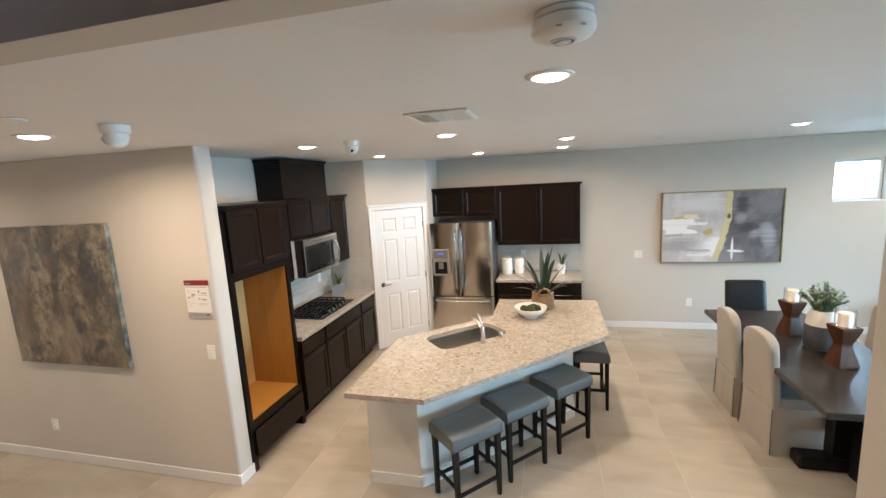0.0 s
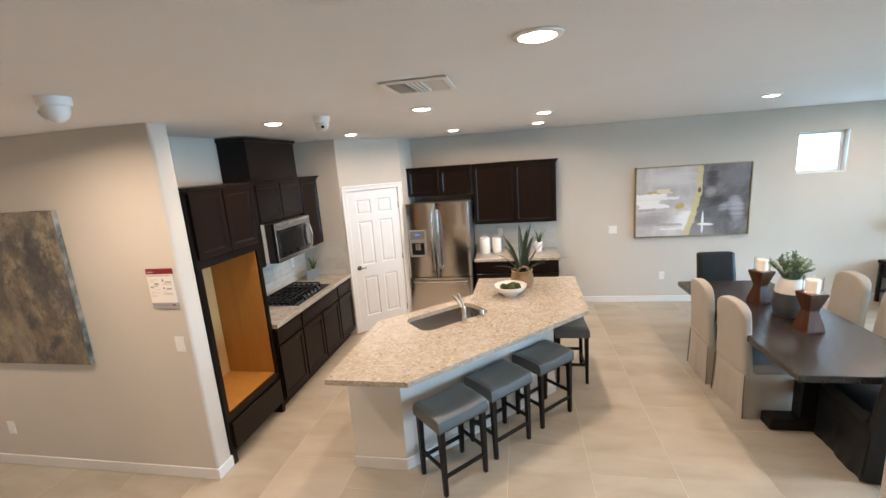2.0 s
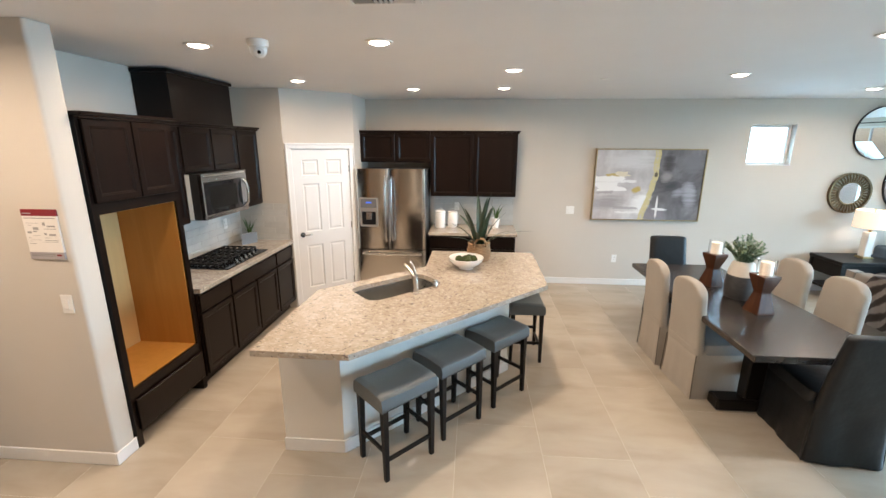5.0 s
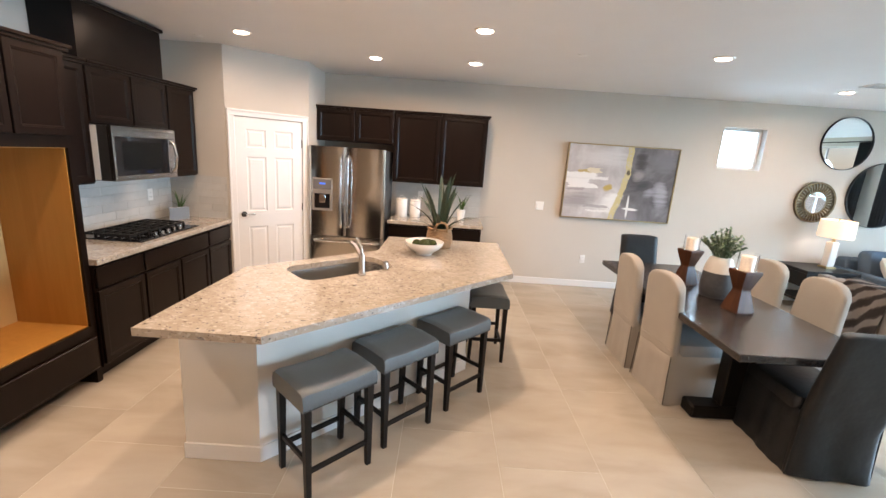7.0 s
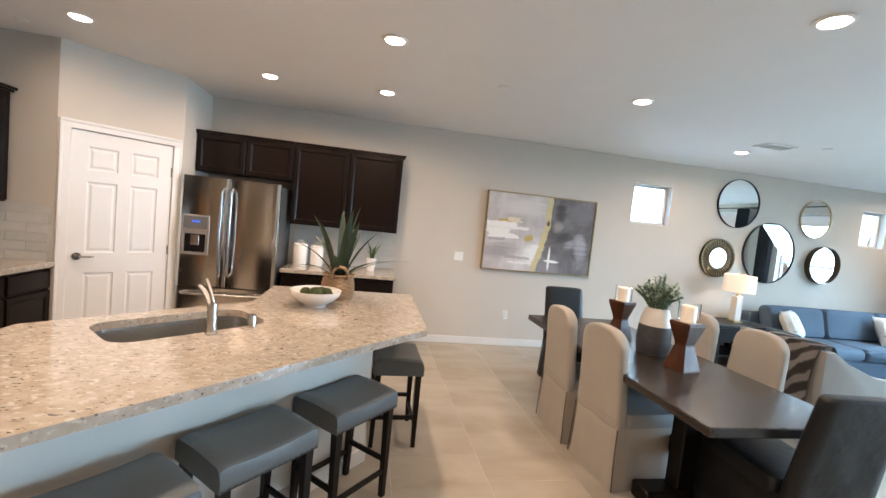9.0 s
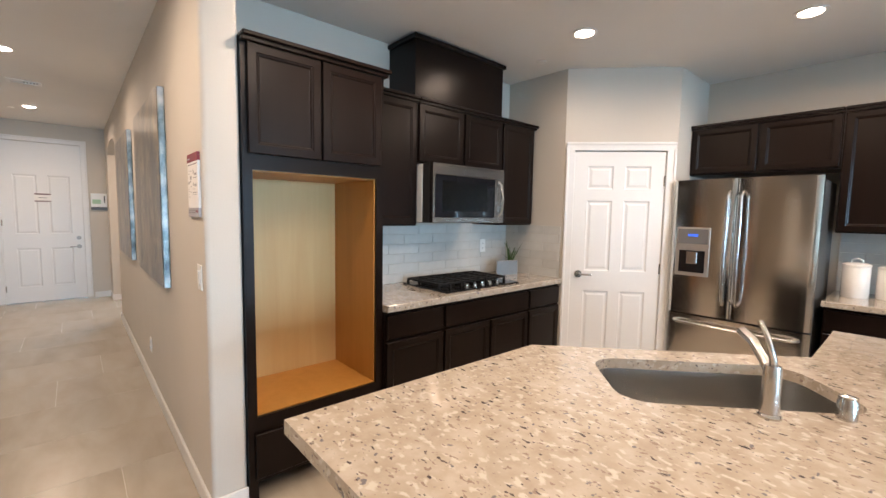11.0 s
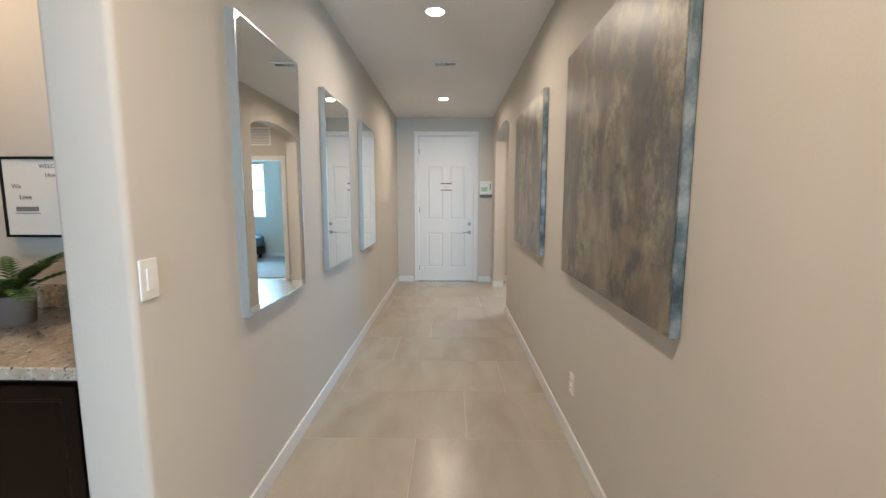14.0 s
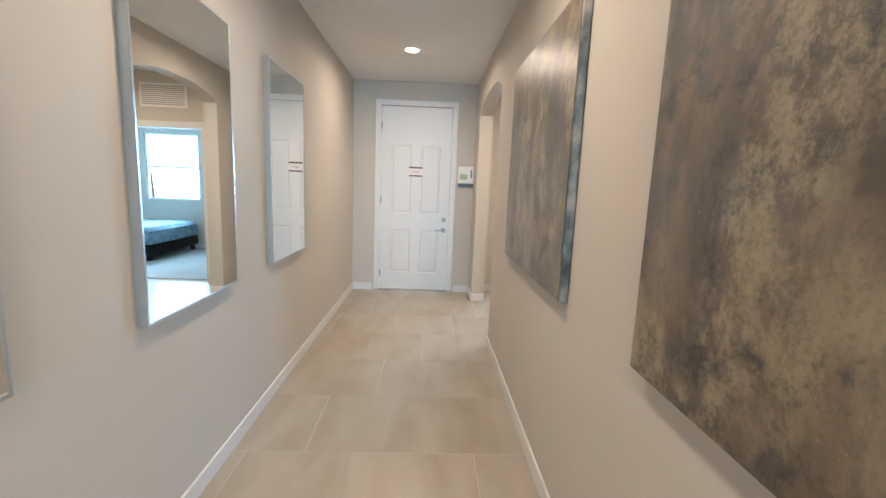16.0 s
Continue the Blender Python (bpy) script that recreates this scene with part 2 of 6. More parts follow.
def prism(outline, z0, z1, bevel=0.0, seg=2):
    """An upright solid over a plan outline."""
    bm = bmesh.new()
    low = [bm.verts.new((x, y, z0)) for x, y in outline]
    high = [bm.verts.new((x, y, z1)) for x, y in outline]
    n = len(outline)
    bm.faces.new(list(reversed(low)))
    top = bm.faces.new(high)
    for i in range(n):
        bm.faces.new((low[i], low[(i + 1) % n], high[(i + 1) % n], high[i]))
    bmesh.ops.recalc_face_normals(bm, faces=bm.faces)
    if bevel:
        bmesh.ops.bevel(bm, geom=list(top.edges), offset=bevel, segments=seg, affect="EDGES", profile=0.5)
    return bm


def mesh_of(name, bm, mat, smooth=False):
    me = bpy.data.meshes.new(name)
    bm.to_mesh(me)
    bm.free()
    me.materials.append(mat)
    if smooth:
        for p in me.polygons:
            p.use_smooth = True
        me.set_sharp_from_angle(angle=radians(38))
    return me


def part(name, bm, mat, parent, label="", smooth=False):
    ob = new(name, mesh_of(name, bm, mat, smooth))
    ob.parent = parent
    if label:
        tagged(ob, label)
    return ob


def thing(name, place, rz=0, label="", category="", group=""):
    ob = new(name)
    ob.empty_display_size = 0.1
    ob.matrix_basis = pose(*place, 0, 0, rz)
    return tagged(ob, label, category, group)


def solid(name, bm, mat, label, category, place=(0, 0, 0), rz=0, group="", kind="", smooth=False):
    ob = new(name, mesh_of(name, bm, mat, smooth))
    ob.matrix_basis = pose(*place, 0, 0, rz)
    return tagged(ob, label, category, group, kind)


def structure(name, bm, mat, label, category, smooth=False):
    return solid(name, bm, mat, label, category, kind="structure", smooth=smooth)


# ---- the shell: walls, floor, ceiling ----
H = 2.74
XW, YB, XE = -3.03, 6.88, 8.93
HALL_S, HALL_N, HALL_END = 1.143, 2.735, -9.17


def wall_x(name, x0, x1, y0, y1, openings=(), z0=0.0, z1=H, ends=0.0):
    """A wall that runs along x; openings are (x0, x1, z0, z1)."""
    bm = bmesh.new()
    at = x0
    for a, b, c, d in sorted(openings):
        add_box(bm, at, y0, z0, a, y1, z1)
        if c > z0:
            add_box(bm, a, y0, z0, b, y1, c)
        if d < z1:
            add_box(bm, a, y0, d, b, y1, z1)
        at = b
    r = bmesh.ops.create_cube(bm, size=1.0, matrix=Matrix.Translation(((at + x1) / 2, (y0 + y1) / 2, (z0 + z1) / 2)) @ Matrix.Diagonal((x1 - at, y1 - y0, z1 - z0, 1)))
    if ends:
        es = [e for e in {e for v in r["verts"] for e in v.link_edges} if all(abs(v.co.x - x1) < 1e-5 for v in e.verts) and abs(e.verts[0].co.z - e.verts[1].co.z) > 0.1]
        bmesh.ops.bevel(bm, geom=es, offset=ends, segments=5, affect="EDGES", profile=0.5)
    return structure(name, bm, WALL, "greige painted wall with light orange-peel texture", "wall", smooth=bool(ends))


def wall_y(name, y0, y1, x0, x1, openings=(), z0=0.0, z1=H):
    """A wall that runs along y; openings are (y0, y1, z0, z1)."""
    bm = bmesh.new()
    at = y0
    for a, b, c, d in sorted(openings):
        add_box(bm, x0, at, z0, x1, a, z1)
        if c > z0:
            add_box(bm, x0, a, z0, x1, b, c)
        if d < z1:
            add_box(bm, x0, a, d, x1, b, z1)
        at = b
    add_box(bm, x0, at, z0, x1, y1, z1)
    return structure(name, bm, WALL, "greige painted wall with light orange-peel texture", "wall")


WIN_A, WIN_B = (3.775, 4.37, 1.84, 2.40), (7.77, 8.26, 1.86, 2.42)
EAST_WIN, EAST_DOOR = (4.55, 5.86, 0.55, 2.50), (1.30, 3.50, 0.0, 2.56)
wall_x("wall_north", -3.20, 9.10, YB, YB + 0.16, [WIN_A, WIN_B])
wall_y("wall_kitchen_west", 2.897, YB, XW - 0.14, XW)
wall_x("wall_hall_north", -7.22, -2.43, HALL_N, 2.895, ends=0.022)
wall_x("wall_hall_north_far", HALL_END, -7.221, HALL_N, 2.895, [(-8.74, -7.2211, 0.0, 2.43)])
wall_x("wall_hall_south", HALL_END, -3.235, 0.945, HALL_S, ends=0.022)
bm = bmesh.new()
arch = [(-8.739 + 1.5169 * i / 20, 2.30 + 0.125 * (1 - abs(i / 10 - 1) ** 3.0)) for i in range(21)]
cols = [[bm.verts.new((x, y, zz)) for y, zz in ((HALL_N + 0.001, z), (2.894, z), (2.894, 2.431), (HALL_N + 0.001, 2.431))] for x, z in arch]
for a, b in zip(cols, cols[1:]):
    for k in range(4):
        bm.faces.new((a[k], a[(k + 1) % 4], b[(k + 1) % 4], b[k]))
bm.faces.new(cols[0])
bm.faces.new(cols[-1])
bmesh.ops.recalc_face_normals(bm, faces=bm.faces)
structure("wall_arch", bm, WALL, "shallow painted arch over the hall's wide opening", "wall")
FRONT_DOOR = (1.50, 2.43, 0.0, 2.45)
wall_y("wall_hall_end", 0.92, 2.895, HALL_END - 0.14, HALL_END - 0.001, [FRONT_DOOR])
wall_y("wall_alcove", -2.6, 0.944, -4.09, -3.95, [(-1.11, -0.30, 0.0, 2.05)])
wall_y("wall_east", 0.9, YB - 0.001, XE, XE + 0.16, [EAST_DOOR, EAST_WIN])
wall_x("wall_south", 0.656, 9.09, 0.76, 0.90)
wall_y("wall_stair_east", -2.6, 0.90, 0.535, 0.655, z1=5.2)
wall_x("wall_stair_south", -4.09, 0.655, -2.74, -2.601, z1=5.2)
wall_y("wall_stair_west", -2.6, 0.38, -1.50, -1.38, z1=5.2)
wall_x("wall_stair_over", -1.38, 0.534, 0.89, 1.0, z0=H + 0.001, z1=5.2)

# the corner pantry: a side wall, a diagonal wall with its door, a return
PA, PB = Vector((-2.385, 5.55)), Vector((-1.695, 6.185))
DIAG = math.degrees(math.atan2(PB.y - PA.y, PB.x - PA.x))
DLEN = (PB - PA).length
wall_x("wall_pantry_side", XW, PA.x - 0.001, 5.55, 5.66)
wall_y("wall_pantry_return", PB.y + 0.001, YB - 0.001, PB.x - 0.11, PB.x)
bm = bmesh.new()
for a, b, c, d in ((0.001, 0.085, 0, H), (0.085, DLEN - 0.085, 2.045, H), (DLEN - 0.085, DLEN - 0.001, 0, H)):
    add_box(bm, a, 0, c, b, 0.11, d)
ob = structure("wall_pantry_diagonal", bm, WALL, "greige painted diagonal pantry wall", "wall")
ob.matrix_basis = pose(PA.x, PA.y, 0, 0, 0, DIAG)

# rooms beyond the hall's wide opening
wall_y("wall_vestibule_west", 2.896, 7.0, -9.40, -9.26, [(3.20, 4.22, 0.0, 2.05)])
wall_y("wall_vestibule_east", 2.896, 7.0, -7.14, -7.0)
wall_x("wall_vestibule_north", -9.259, -7.141, 4.9, 5.04)
BED_WIN = (4.75, 5.80, 0.95, 2.25)
wall_y("wall_bedroom_west", 2.6, 7.2, -12.24, -12.1, [BED_WIN])
wall_x("wall_bedroom_north", -12.099, -9.401, 7.06, 7.2)
wall_x("wall_bedroom_south", -12.099, -9.401, 2.6, 2.74)

bm = bmesh.new()
for x0, y0, x1, y1 in ((-12.3, 0.891, 9.1, 7.3), (-4.1, -2.75, -1.381, 0.89), (0.535, 0.75, 9.1, 0.89)):
    add_box(bm, x0, y0, H + 0.002, x1, y1, H + 0.14)
structure("ceiling", bm, CEIL, "flat white textured ceiling with recessed lights", "ceiling")
structure("stairwell_ceiling", box(-1.5, -2.75, 5.2, 0.66, 1.0, 5.3), CEIL, "plain white ceiling over the stairwell", "ceiling")
floor = structure("floor", box(-12.3, -2.75, -0.12, 9.1, 7.3, -0.001), GROUT, "pale stone-look porcelain tile floor with light grout", "floor")
structure("carpet", box(-12.1, 2.74, -0.002, -9.41, 7.06, 0.012, 0.004), CARPET, "grey cut-pile bedroom carpet", "carpet")
structure("ground", box(-60, -60, -0.5, 60, 60, -0.25), material("dry_ground", (0.30, 0.25, 0.19), 0.95, spread=0.2, grain=6), "pale dry ground outside", "ground")

# stair that the walk comes down
bm = bmesh.new()
for k in range(1, 13):
    add_box(bm, -0.62, -2.599, 0.184 * (k - 1), 0.534, 1.30 - 0.28 * (k - 1), 0.184 * k, 0.008)
structure("stair", bm, material("oatmeal_stair_carpet", (0.42, 0.38, 0.33), 0.95, spread=0.12, grain=250, bump=0.5), "straight stair with oatmeal carpeted steps", "stairs")
structure("stair_side", box(-1.379, -2.6, 0, -0.621, 0.36, 1.9), WALL, "plain painted block beside the stair", "wall")


def baseboard(name, x0, y0, x1, y1):
    return structure(name, box(x0, y0, 0.0, x1, y1, 0.095, 0.004), TRIM, "white painted baseboard", "baseboard")


B = 0.014
baseboard("baseboard", PB.x + 0.96 + 1.30, YB - B, XE, YB)
baseboard("baseboard", -7.22, HALL_N - B, -2.43, HALL_N)
baseboard("baseboard", -2.43, HALL_N - B, -2.43 + B, 2.895)
baseboard("baseboard", HALL_END, HALL_N - B, -8.74, HALL_N)
baseboard("baseboard", -8.74 , HALL_N - B, -8.74 + B, 2.895)
baseboard("baseboard", HALL_END, HALL_S, -3.235, HALL_S + B)
baseboard("baseboard", -3.235, 0.93, -3.235 + B, HALL_S + B)
baseboard("baseboard", HALL_END, HALL_S + B, HALL_END + B, FRONT_DOOR[0] - 0.09)
baseboard("baseboard", HALL_END, FRONT_DOOR[1] + 0.09, HALL_END + B, HALL_N - B)
baseboard("baseboard", -9.26, 2.896, -9.26 + B, 3.11)
baseboard("baseboard", -12.10, 2.74, -12.10 + B, 7.06)


# ---- doors and windows ----
def panel_slab(w, h, t, cols, rows):
    """A door leaf with moulded raised panels: cols and rows are the panels' spans; front faces -y."""
    bm = bmesh.new()
    xs = sorted({0, w, *[v for c in cols for v in c]})
    zs = sorted({0, h, *[v for r in rows for v in r]})
    at = {}

    def vert(x, y, z):
        k = (round(x, 5), round(y, 5), round(z, 5))
        if k not in at:
            at[k] = bm.verts.new(k)
        return at[k]
    for x0, x1 in zip(xs, xs[1:]):
        for z0, z1 in zip(zs, zs[1:]):
            if (x0, x1) in cols and (z0, z1) in rows:
                last = None
                for g, y in ((0.0, 0.0), (0.009, 0.009), (0.020, 0.010), (0.038, 0.003)):
                    ring = [vert(x0 + g, y, z0 + g), vert(x1 - g, y, z0 + g), vert(x1 - g, y, z1 - g), vert(x0 + g, y, z1 - g)]
                    if last:
                        for k in range(4):
                            bm.faces.new((last[k], last[(k + 1) % 4], ring[(k + 1) % 4], ring[k]))
                    last = ring
                bm.faces.new(last)
            else:
                bm.faces.new((vert(x0, 0, z0), vert(x1, 0, z0), vert(x1, 0, z1), vert(x0, 0, z1)))
    rim = [e for e in bm.edges if len(e.link_faces) == 1]
    new_v = [g for g in bmesh.ops.extrude_edge_only(bm, edges=rim)["geom"] if isinstance(g, bmesh.types.BMVert)]
    bmesh.ops.translate(bm, verts=new_v, vec=(0, t, 0))
    bmesh.ops.holes_fill(bm, edges=[e for e in bm.edges if len(e.link_faces) == 1], sides=0)
    bmesh.ops.recalc_face_normals(bm, faces=bm.faces)
    return bm


def lever(parent, x, z, flip=1, mat=None):
    bm = add_cyl(bmesh.new(), x, z, -0.012, 0.0, 0.032, axis="y")
    add_cyl(bm, x, z, -0.05, -0.01, 0.011, axis="y")
    add_box(bm, min(x, x + flip * 0.11), -0.058, z - 0.009, max(x, x + flip * 0.11), -0.042, z + 0.009, 0.006, 2)
    part("lever_handle", bm, mat or CHROME, parent, "satin nickel lever handle", smooth=True)


def six_panel_door(name, place, rz, w, h, casing, label, knob_side=1, deadbolt=False, split=None, lock_z=0.95):
    """Leaf with casing; local x along the leaf, the front faces -y."""
    d = thing(name, place, rz, label, "door")
    d["kind"] = "structure"
    s = 0.115 * w / 0.76
    cols = [(s, w / 2 - s * 0.42), (w / 2 + s * 0.42, w - s)]
    rows = split or [(0.22, 0.80), (0.98, 1.60), (1.70, 1.90)]
    leaf = part("door_leaf", panel_slab(w, h, 0.04, cols, rows), TRIM, d)
    for side in (-1, 1):
        x0, x1 = (-casing, -0.003) if side < 0 else (w + 0.003, w + casing)
        bm = box(x0, -0.018, 0, x1, 0.0, h + 0.012, 0.004)
        add_box(bm, x0 + (0.0 if side < 0 else casing - 0.025), -0.026, 0, x1 - (casing - 0.025 if side < 0 else 0.0), -0.017, h + 0.02, 0.004)
        part("casing", bm, TRIM, d)
        part("jamb", box(x1 if side < 0 else x0 - 0.0, 0.0, 0, (x1 + 0.002) if side < 0 else x0 + 0.002, 0.1, h + 0.004), TRIM, d)
    bm = box(-casing, -0.0185, h + 0.006, w + casing, 0.0, h + casing, 0.004)
    add_box(bm, -casing, -0.0265, h + casing - 0.025, w + casing, -0.0175, h + casing, 0.004)
    part("casing", bm, TRIM, d)
    kx = w - 0.065 if knob_side > 0 else 0.065
    lever(leaf, kx, lock_z, -knob_side, SATIN if deadbolt else CHROME)
    if deadbolt:
        bm = add_cyl(bmesh.new(), kx, lock_z + 0.14, -0.02, 0.0, 0.030, 0.026, axis="y")
        add_box(bm, kx - 0.006, -0.038, lock_z + 0.122, kx + 0.006, -0.019, lock_z + 0.158, 0.003)
        part("deadbolt", bm, SATIN, leaf, "satin nickel deadbolt", smooth=True)
    hx = 0.004 if knob_side > 0 else w - 0.004
    for z in (0.22, h / 2, h - 0.25):
        part("hinge", add_cyl(bmesh.new(), hx, -0.006, z - 0.045, z + 0.045, 0.007, n=10), CHROME, d)
    return d


ux, uy = (PB - PA).normalized()
pantry_w = DLEN - 0.17 - 0.008
six_panel_door("door_pantry", (PA.x + ux * 0.089 + uy * 0.0, PA.y + uy * 0.089, 0.012), DIAG, pantry_w, 2.025, 0.078,
               "closed white six-panel pantry door with satin lever", knob_side=-1)
front = six_panel_door("door_front", (HALL_END - 0.012, FRONT_DOOR[0] + 0.008, 0.02), 90, 0.914, 2.42, 0.078,
               "closed tall white panel door with lever and deadbolt", knob_side=1, deadbolt=True, split=[(0.23, 0.82), (1.04, 1.93)], lock_z=0.83)
six_panel_door("door_alcove", (-3.952, -1.102, 0.012), 90, 0.79, 2.03, 0.085, "closed white six-panel door with lever and deadbolt", knob_side=1, deadbolt=True)
structure("threshold", box(HALL_END - 0.13, FRONT_DOOR[0], 0.0, HALL_END + 0.01, FRONT_DOOR[1], 0.016, 0.004), CHROME, "low metal door threshold", "threshold")


def window(name, axis, span, at, depth, label, bars=()):
    """White vinyl window set in an opening of a wall; axis is the wall's run."""
    a, b, c, d = span
    w = thing(name, (0, 0, 0), 0, label, "window")
    w["kind"] = "structure"

    def bx(s0, t0, z0, s1, t1, z1, bev=0.003):
        return box(s0, t0, z0, s1, t1, z1, bev) if axis == "x" else box(t0, s0, z0, t1, s1, z1, bev)
    t0, t1 = at + depth - 0.06, at + depth - 0.01
    f = 0.04
    for s0, z0, s1, z1 in ((a, c, a + f, d), (b - f, c, b, d), (a + f, c, b - f, c + f), (a + f, d - f, b - f, d)):
        part("window_frame", bx(s0, t0, z0, s1, t1, z1), TRIM, w)
    for kind, v in bars:
        if kind == "h":
            part("rail", bx(a + f, t0 + 0.005, v - 0.02, b - f, t1 - 0.005, v + 0.02), TRIM, w)
        else:
            part("mullion", bx(v - 0.02, t0 + 0.004, c + f, v + 0.02, t1 - 0.004, d - f), TRIM, w)
    g = part("pane", bx(a + f, t0 + 0.02, c + f, b - f, t0 + 0.026, d - f, 0), GLASS, w)
    g.visible_shadow = False
    if c > 0.2:
        part("window_sill", bx(a, at - 0.0, c - 0.001, b, at + depth - 0.061, c + 0.012), TRIM, w)
    return w


window("window_1", "x", WIN_A, YB, 0.16, "small square white vinyl window", [])
window("window_2", "x", WIN_B, YB, 0.16, "small square white vinyl window", [])
window("window_3", "y", EAST_WIN, XE, 0.16, "tall white vinyl window behind grey drapes", [("h", 1.45)])
window("window_4", "y", EAST_DOOR, XE, 0.16, "white sliding glass patio door", [("v", 2.5)])
window("window_5", "y", BED_WIN, -12.1 - 0.14, 0.13, "white bedroom window with upper and lower sash", [("h", 1.6)])
sky_lamp("daylight_east", (XE + 0.20, 5.2, 1.52), (2, 5.2, -5.4), 1.3, 1.93, 220)
sky_lamp("daylight_patio", (XE + 0.20, 2.40, 1.29), (2, 2.40, -5.6), 2.2, 2.54, 700)
sky_lamp("daylight_small_a", (4.07, YB + 0.19, 2.12), (4.07, 0, 0.6), 0.60, 0.56, 14)
sky_lamp("daylight_small_b", (8.015, YB + 0.19, 2.14), (8.015, 0, 0.6), 0.49, 0.56, 12)
sky_lamp("daylight_bedroom", (-12.28, 5.27, 1.6), (-9, 5.27, 1.2), 1.05, 1.3, 190)

# ---- recessed lights ----
CANS = ((0.065, 1.79), (-0.70, 3.37), (0.24, 4.44), (0.242, 5.65), (-0.82, 5.71), (-1.92, 5.00), (-1.915, 3.39),
        (2.31, 4.77), (2.30, 3.31), (4.36, 5.82), (8.20, 5.96), (-2.60, 1.86), (-5.26, 1.92), (-7.87, 1.94), (-8.0, 3.85), (-3.35, 0.05))
for i, (x, y) in enumerate(CANS):
    can = thing("recessed_light", (x, y, H), 0, "round white recessed ceiling light, switched on", "ceiling light", "recessed ceiling lights")
    part("trim_ring", lathe([(0.088, 0.0), (0.086, -0.005), (0.068, -0.008), (0.062, -0.004), (0.060, 0.0)], 28), WHITE_PLASTIC, can, smooth=True)
    part("lens", lathe([(0.061, -0.002), (0.058, -0.010), (0.042, -0.015), (0.02, -0.017), (0.003, -0.0175)], 24), LENS, can, "glowing warm white lens", smooth=True)
    lamp = new("can_lamp", bpy.data.lights.new("can_lamp", "AREA"))
    watts = LAMP_WATTS * {5: 0.45, 11: 1.35, 12: 0.9, 13: 0.9, 14: 1.35, 15: 0.75}.get(i, 1.0)
    lamp.data.shape, lamp.data.size, lamp.data.energy, lamp.data.color = "DISK", 0.095, watts, (1.0, 0.68, 0.36) if y < 1 else LAMP_COLOR
    lamp.data.spread = radians(168)
    lamp.location = (x, y, H - 0.019)

# ---- kitchen cabinets ----
def cab_door(w, h):
    """Raised-panel cabinet door; local front faces -y, thickness 0.02."""
    s = min(0.047, w * 0.24, h * 0.28)
    bm = bmesh.new()
    last = None
    for g, y in ((0.0, 0.0), (0.0, -0.017), (0.003, -0.020), (s - 0.006, -0.020), (s - 0.002, -0.0165), (s + 0.003, -0.016), (s + 0.009, -0.0105), (s + 0.012, -0.010)):
        ring = [bm.verts.new((x, y, z)) for x, z in ((g, g), (w - g, g), (w - g, h - g), (g, h - g))]
        if last:
            for k in range(4):
                bm.faces.new((last[k], last[(k + 1) % 4], ring[(k + 1) % 4], ring[k]))
        else:
            bm.faces.new(ring)
        last = ring
    bm.faces.new(last)
    bmesh.ops.recalc_face_normals(bm, faces=bm.faces)
    return bm


def add_door(cab, x, z, w, h, name="cabinet_door"):
    ob = part(name, cab_door(w, h), ESPRESSO, cab)
    ob.location = (x, -0.002, z)
    return ob


def drawer_front(cab, x, z, w, h):
    ob = part("drawer_front", box(0, -0.02, 0, w, 0, h, 0.004), ESPRESSO, cab)
    ob.location = (x, -0.002, z)


def crown(cab, x0, x1, z, depth, left=True, right=True):
    p = 0.028
    bm = box(x0 - (p if left else 0), -p - 0.02, z, x1 + (p if right else 0), depth, z + 0.022, 0.005)
    add_box(bm, x0 - (p * 0.5 if left else 0), -p * 0.5 - 0.02, z - 0.02, x1 + (p * 0.5 if right else 0), depth, z + 0.001, 0.004)
    part("crown_moulding", bm, ESPRESSO, cab)


CAB_LABEL = "espresso-stained wooden {} with raised-panel fronts"


def base_cabinet(name, place, rz, w, depth, doors, drawers, label):
    c = thing(name, place, rz, label, "cabinet", "kitchen base cabinets")
    part("body", box(0, 0, 0.10, w, depth, 0.872), ESPRESSO, c)
    part("toe_kick", box(0.0, 0.07, 0, w, depth, 0.10), ESPRESSO, c)
    dw = w / drawers
    for i in range(drawers):
        drawer_front(c, i * dw + 0.012, 0.70, dw - 0.024, 0.15)
    dw = w / doors
    for i in range(doors):
        add_door(c, i * dw + 0.010, 0.125, dw - 0.020, 0.555)
    return c


FX = -2.40          # faces of the west cabinets
DEP = FX - XW - 0.004
base_cabinet("base_cabinet", (FX, 3.682, 0), 90, 0.478, DEP, 1, 1, CAB_LABEL.format("base cabinet"))
base_cabinet("base_cabinet", (FX, 4.162, 0), 90, 0.936, DEP, 2, 1, CAB_LABEL.format("wide base cabinet under the cooktop"))
base_cabinet("base_cabinet", (FX, 5.10, 0), 90, 0.445, DEP, 1, 1, CAB_LABEL.format("base cabinet"))
base_cabinet("base_cabinet", (-0.690, 6.23, 0), 0, 0.60, YB - 6.23 - 0.004, 1, 1, CAB_LABEL.format("base cabinet beside the refrigerator"))
base_cabinet("base_cabinet", (-0.088, 6.23, 0), 0, 0.60, YB - 6.23 - 0.004, 1, 1, CAB_LABEL.format("base cabinet"))

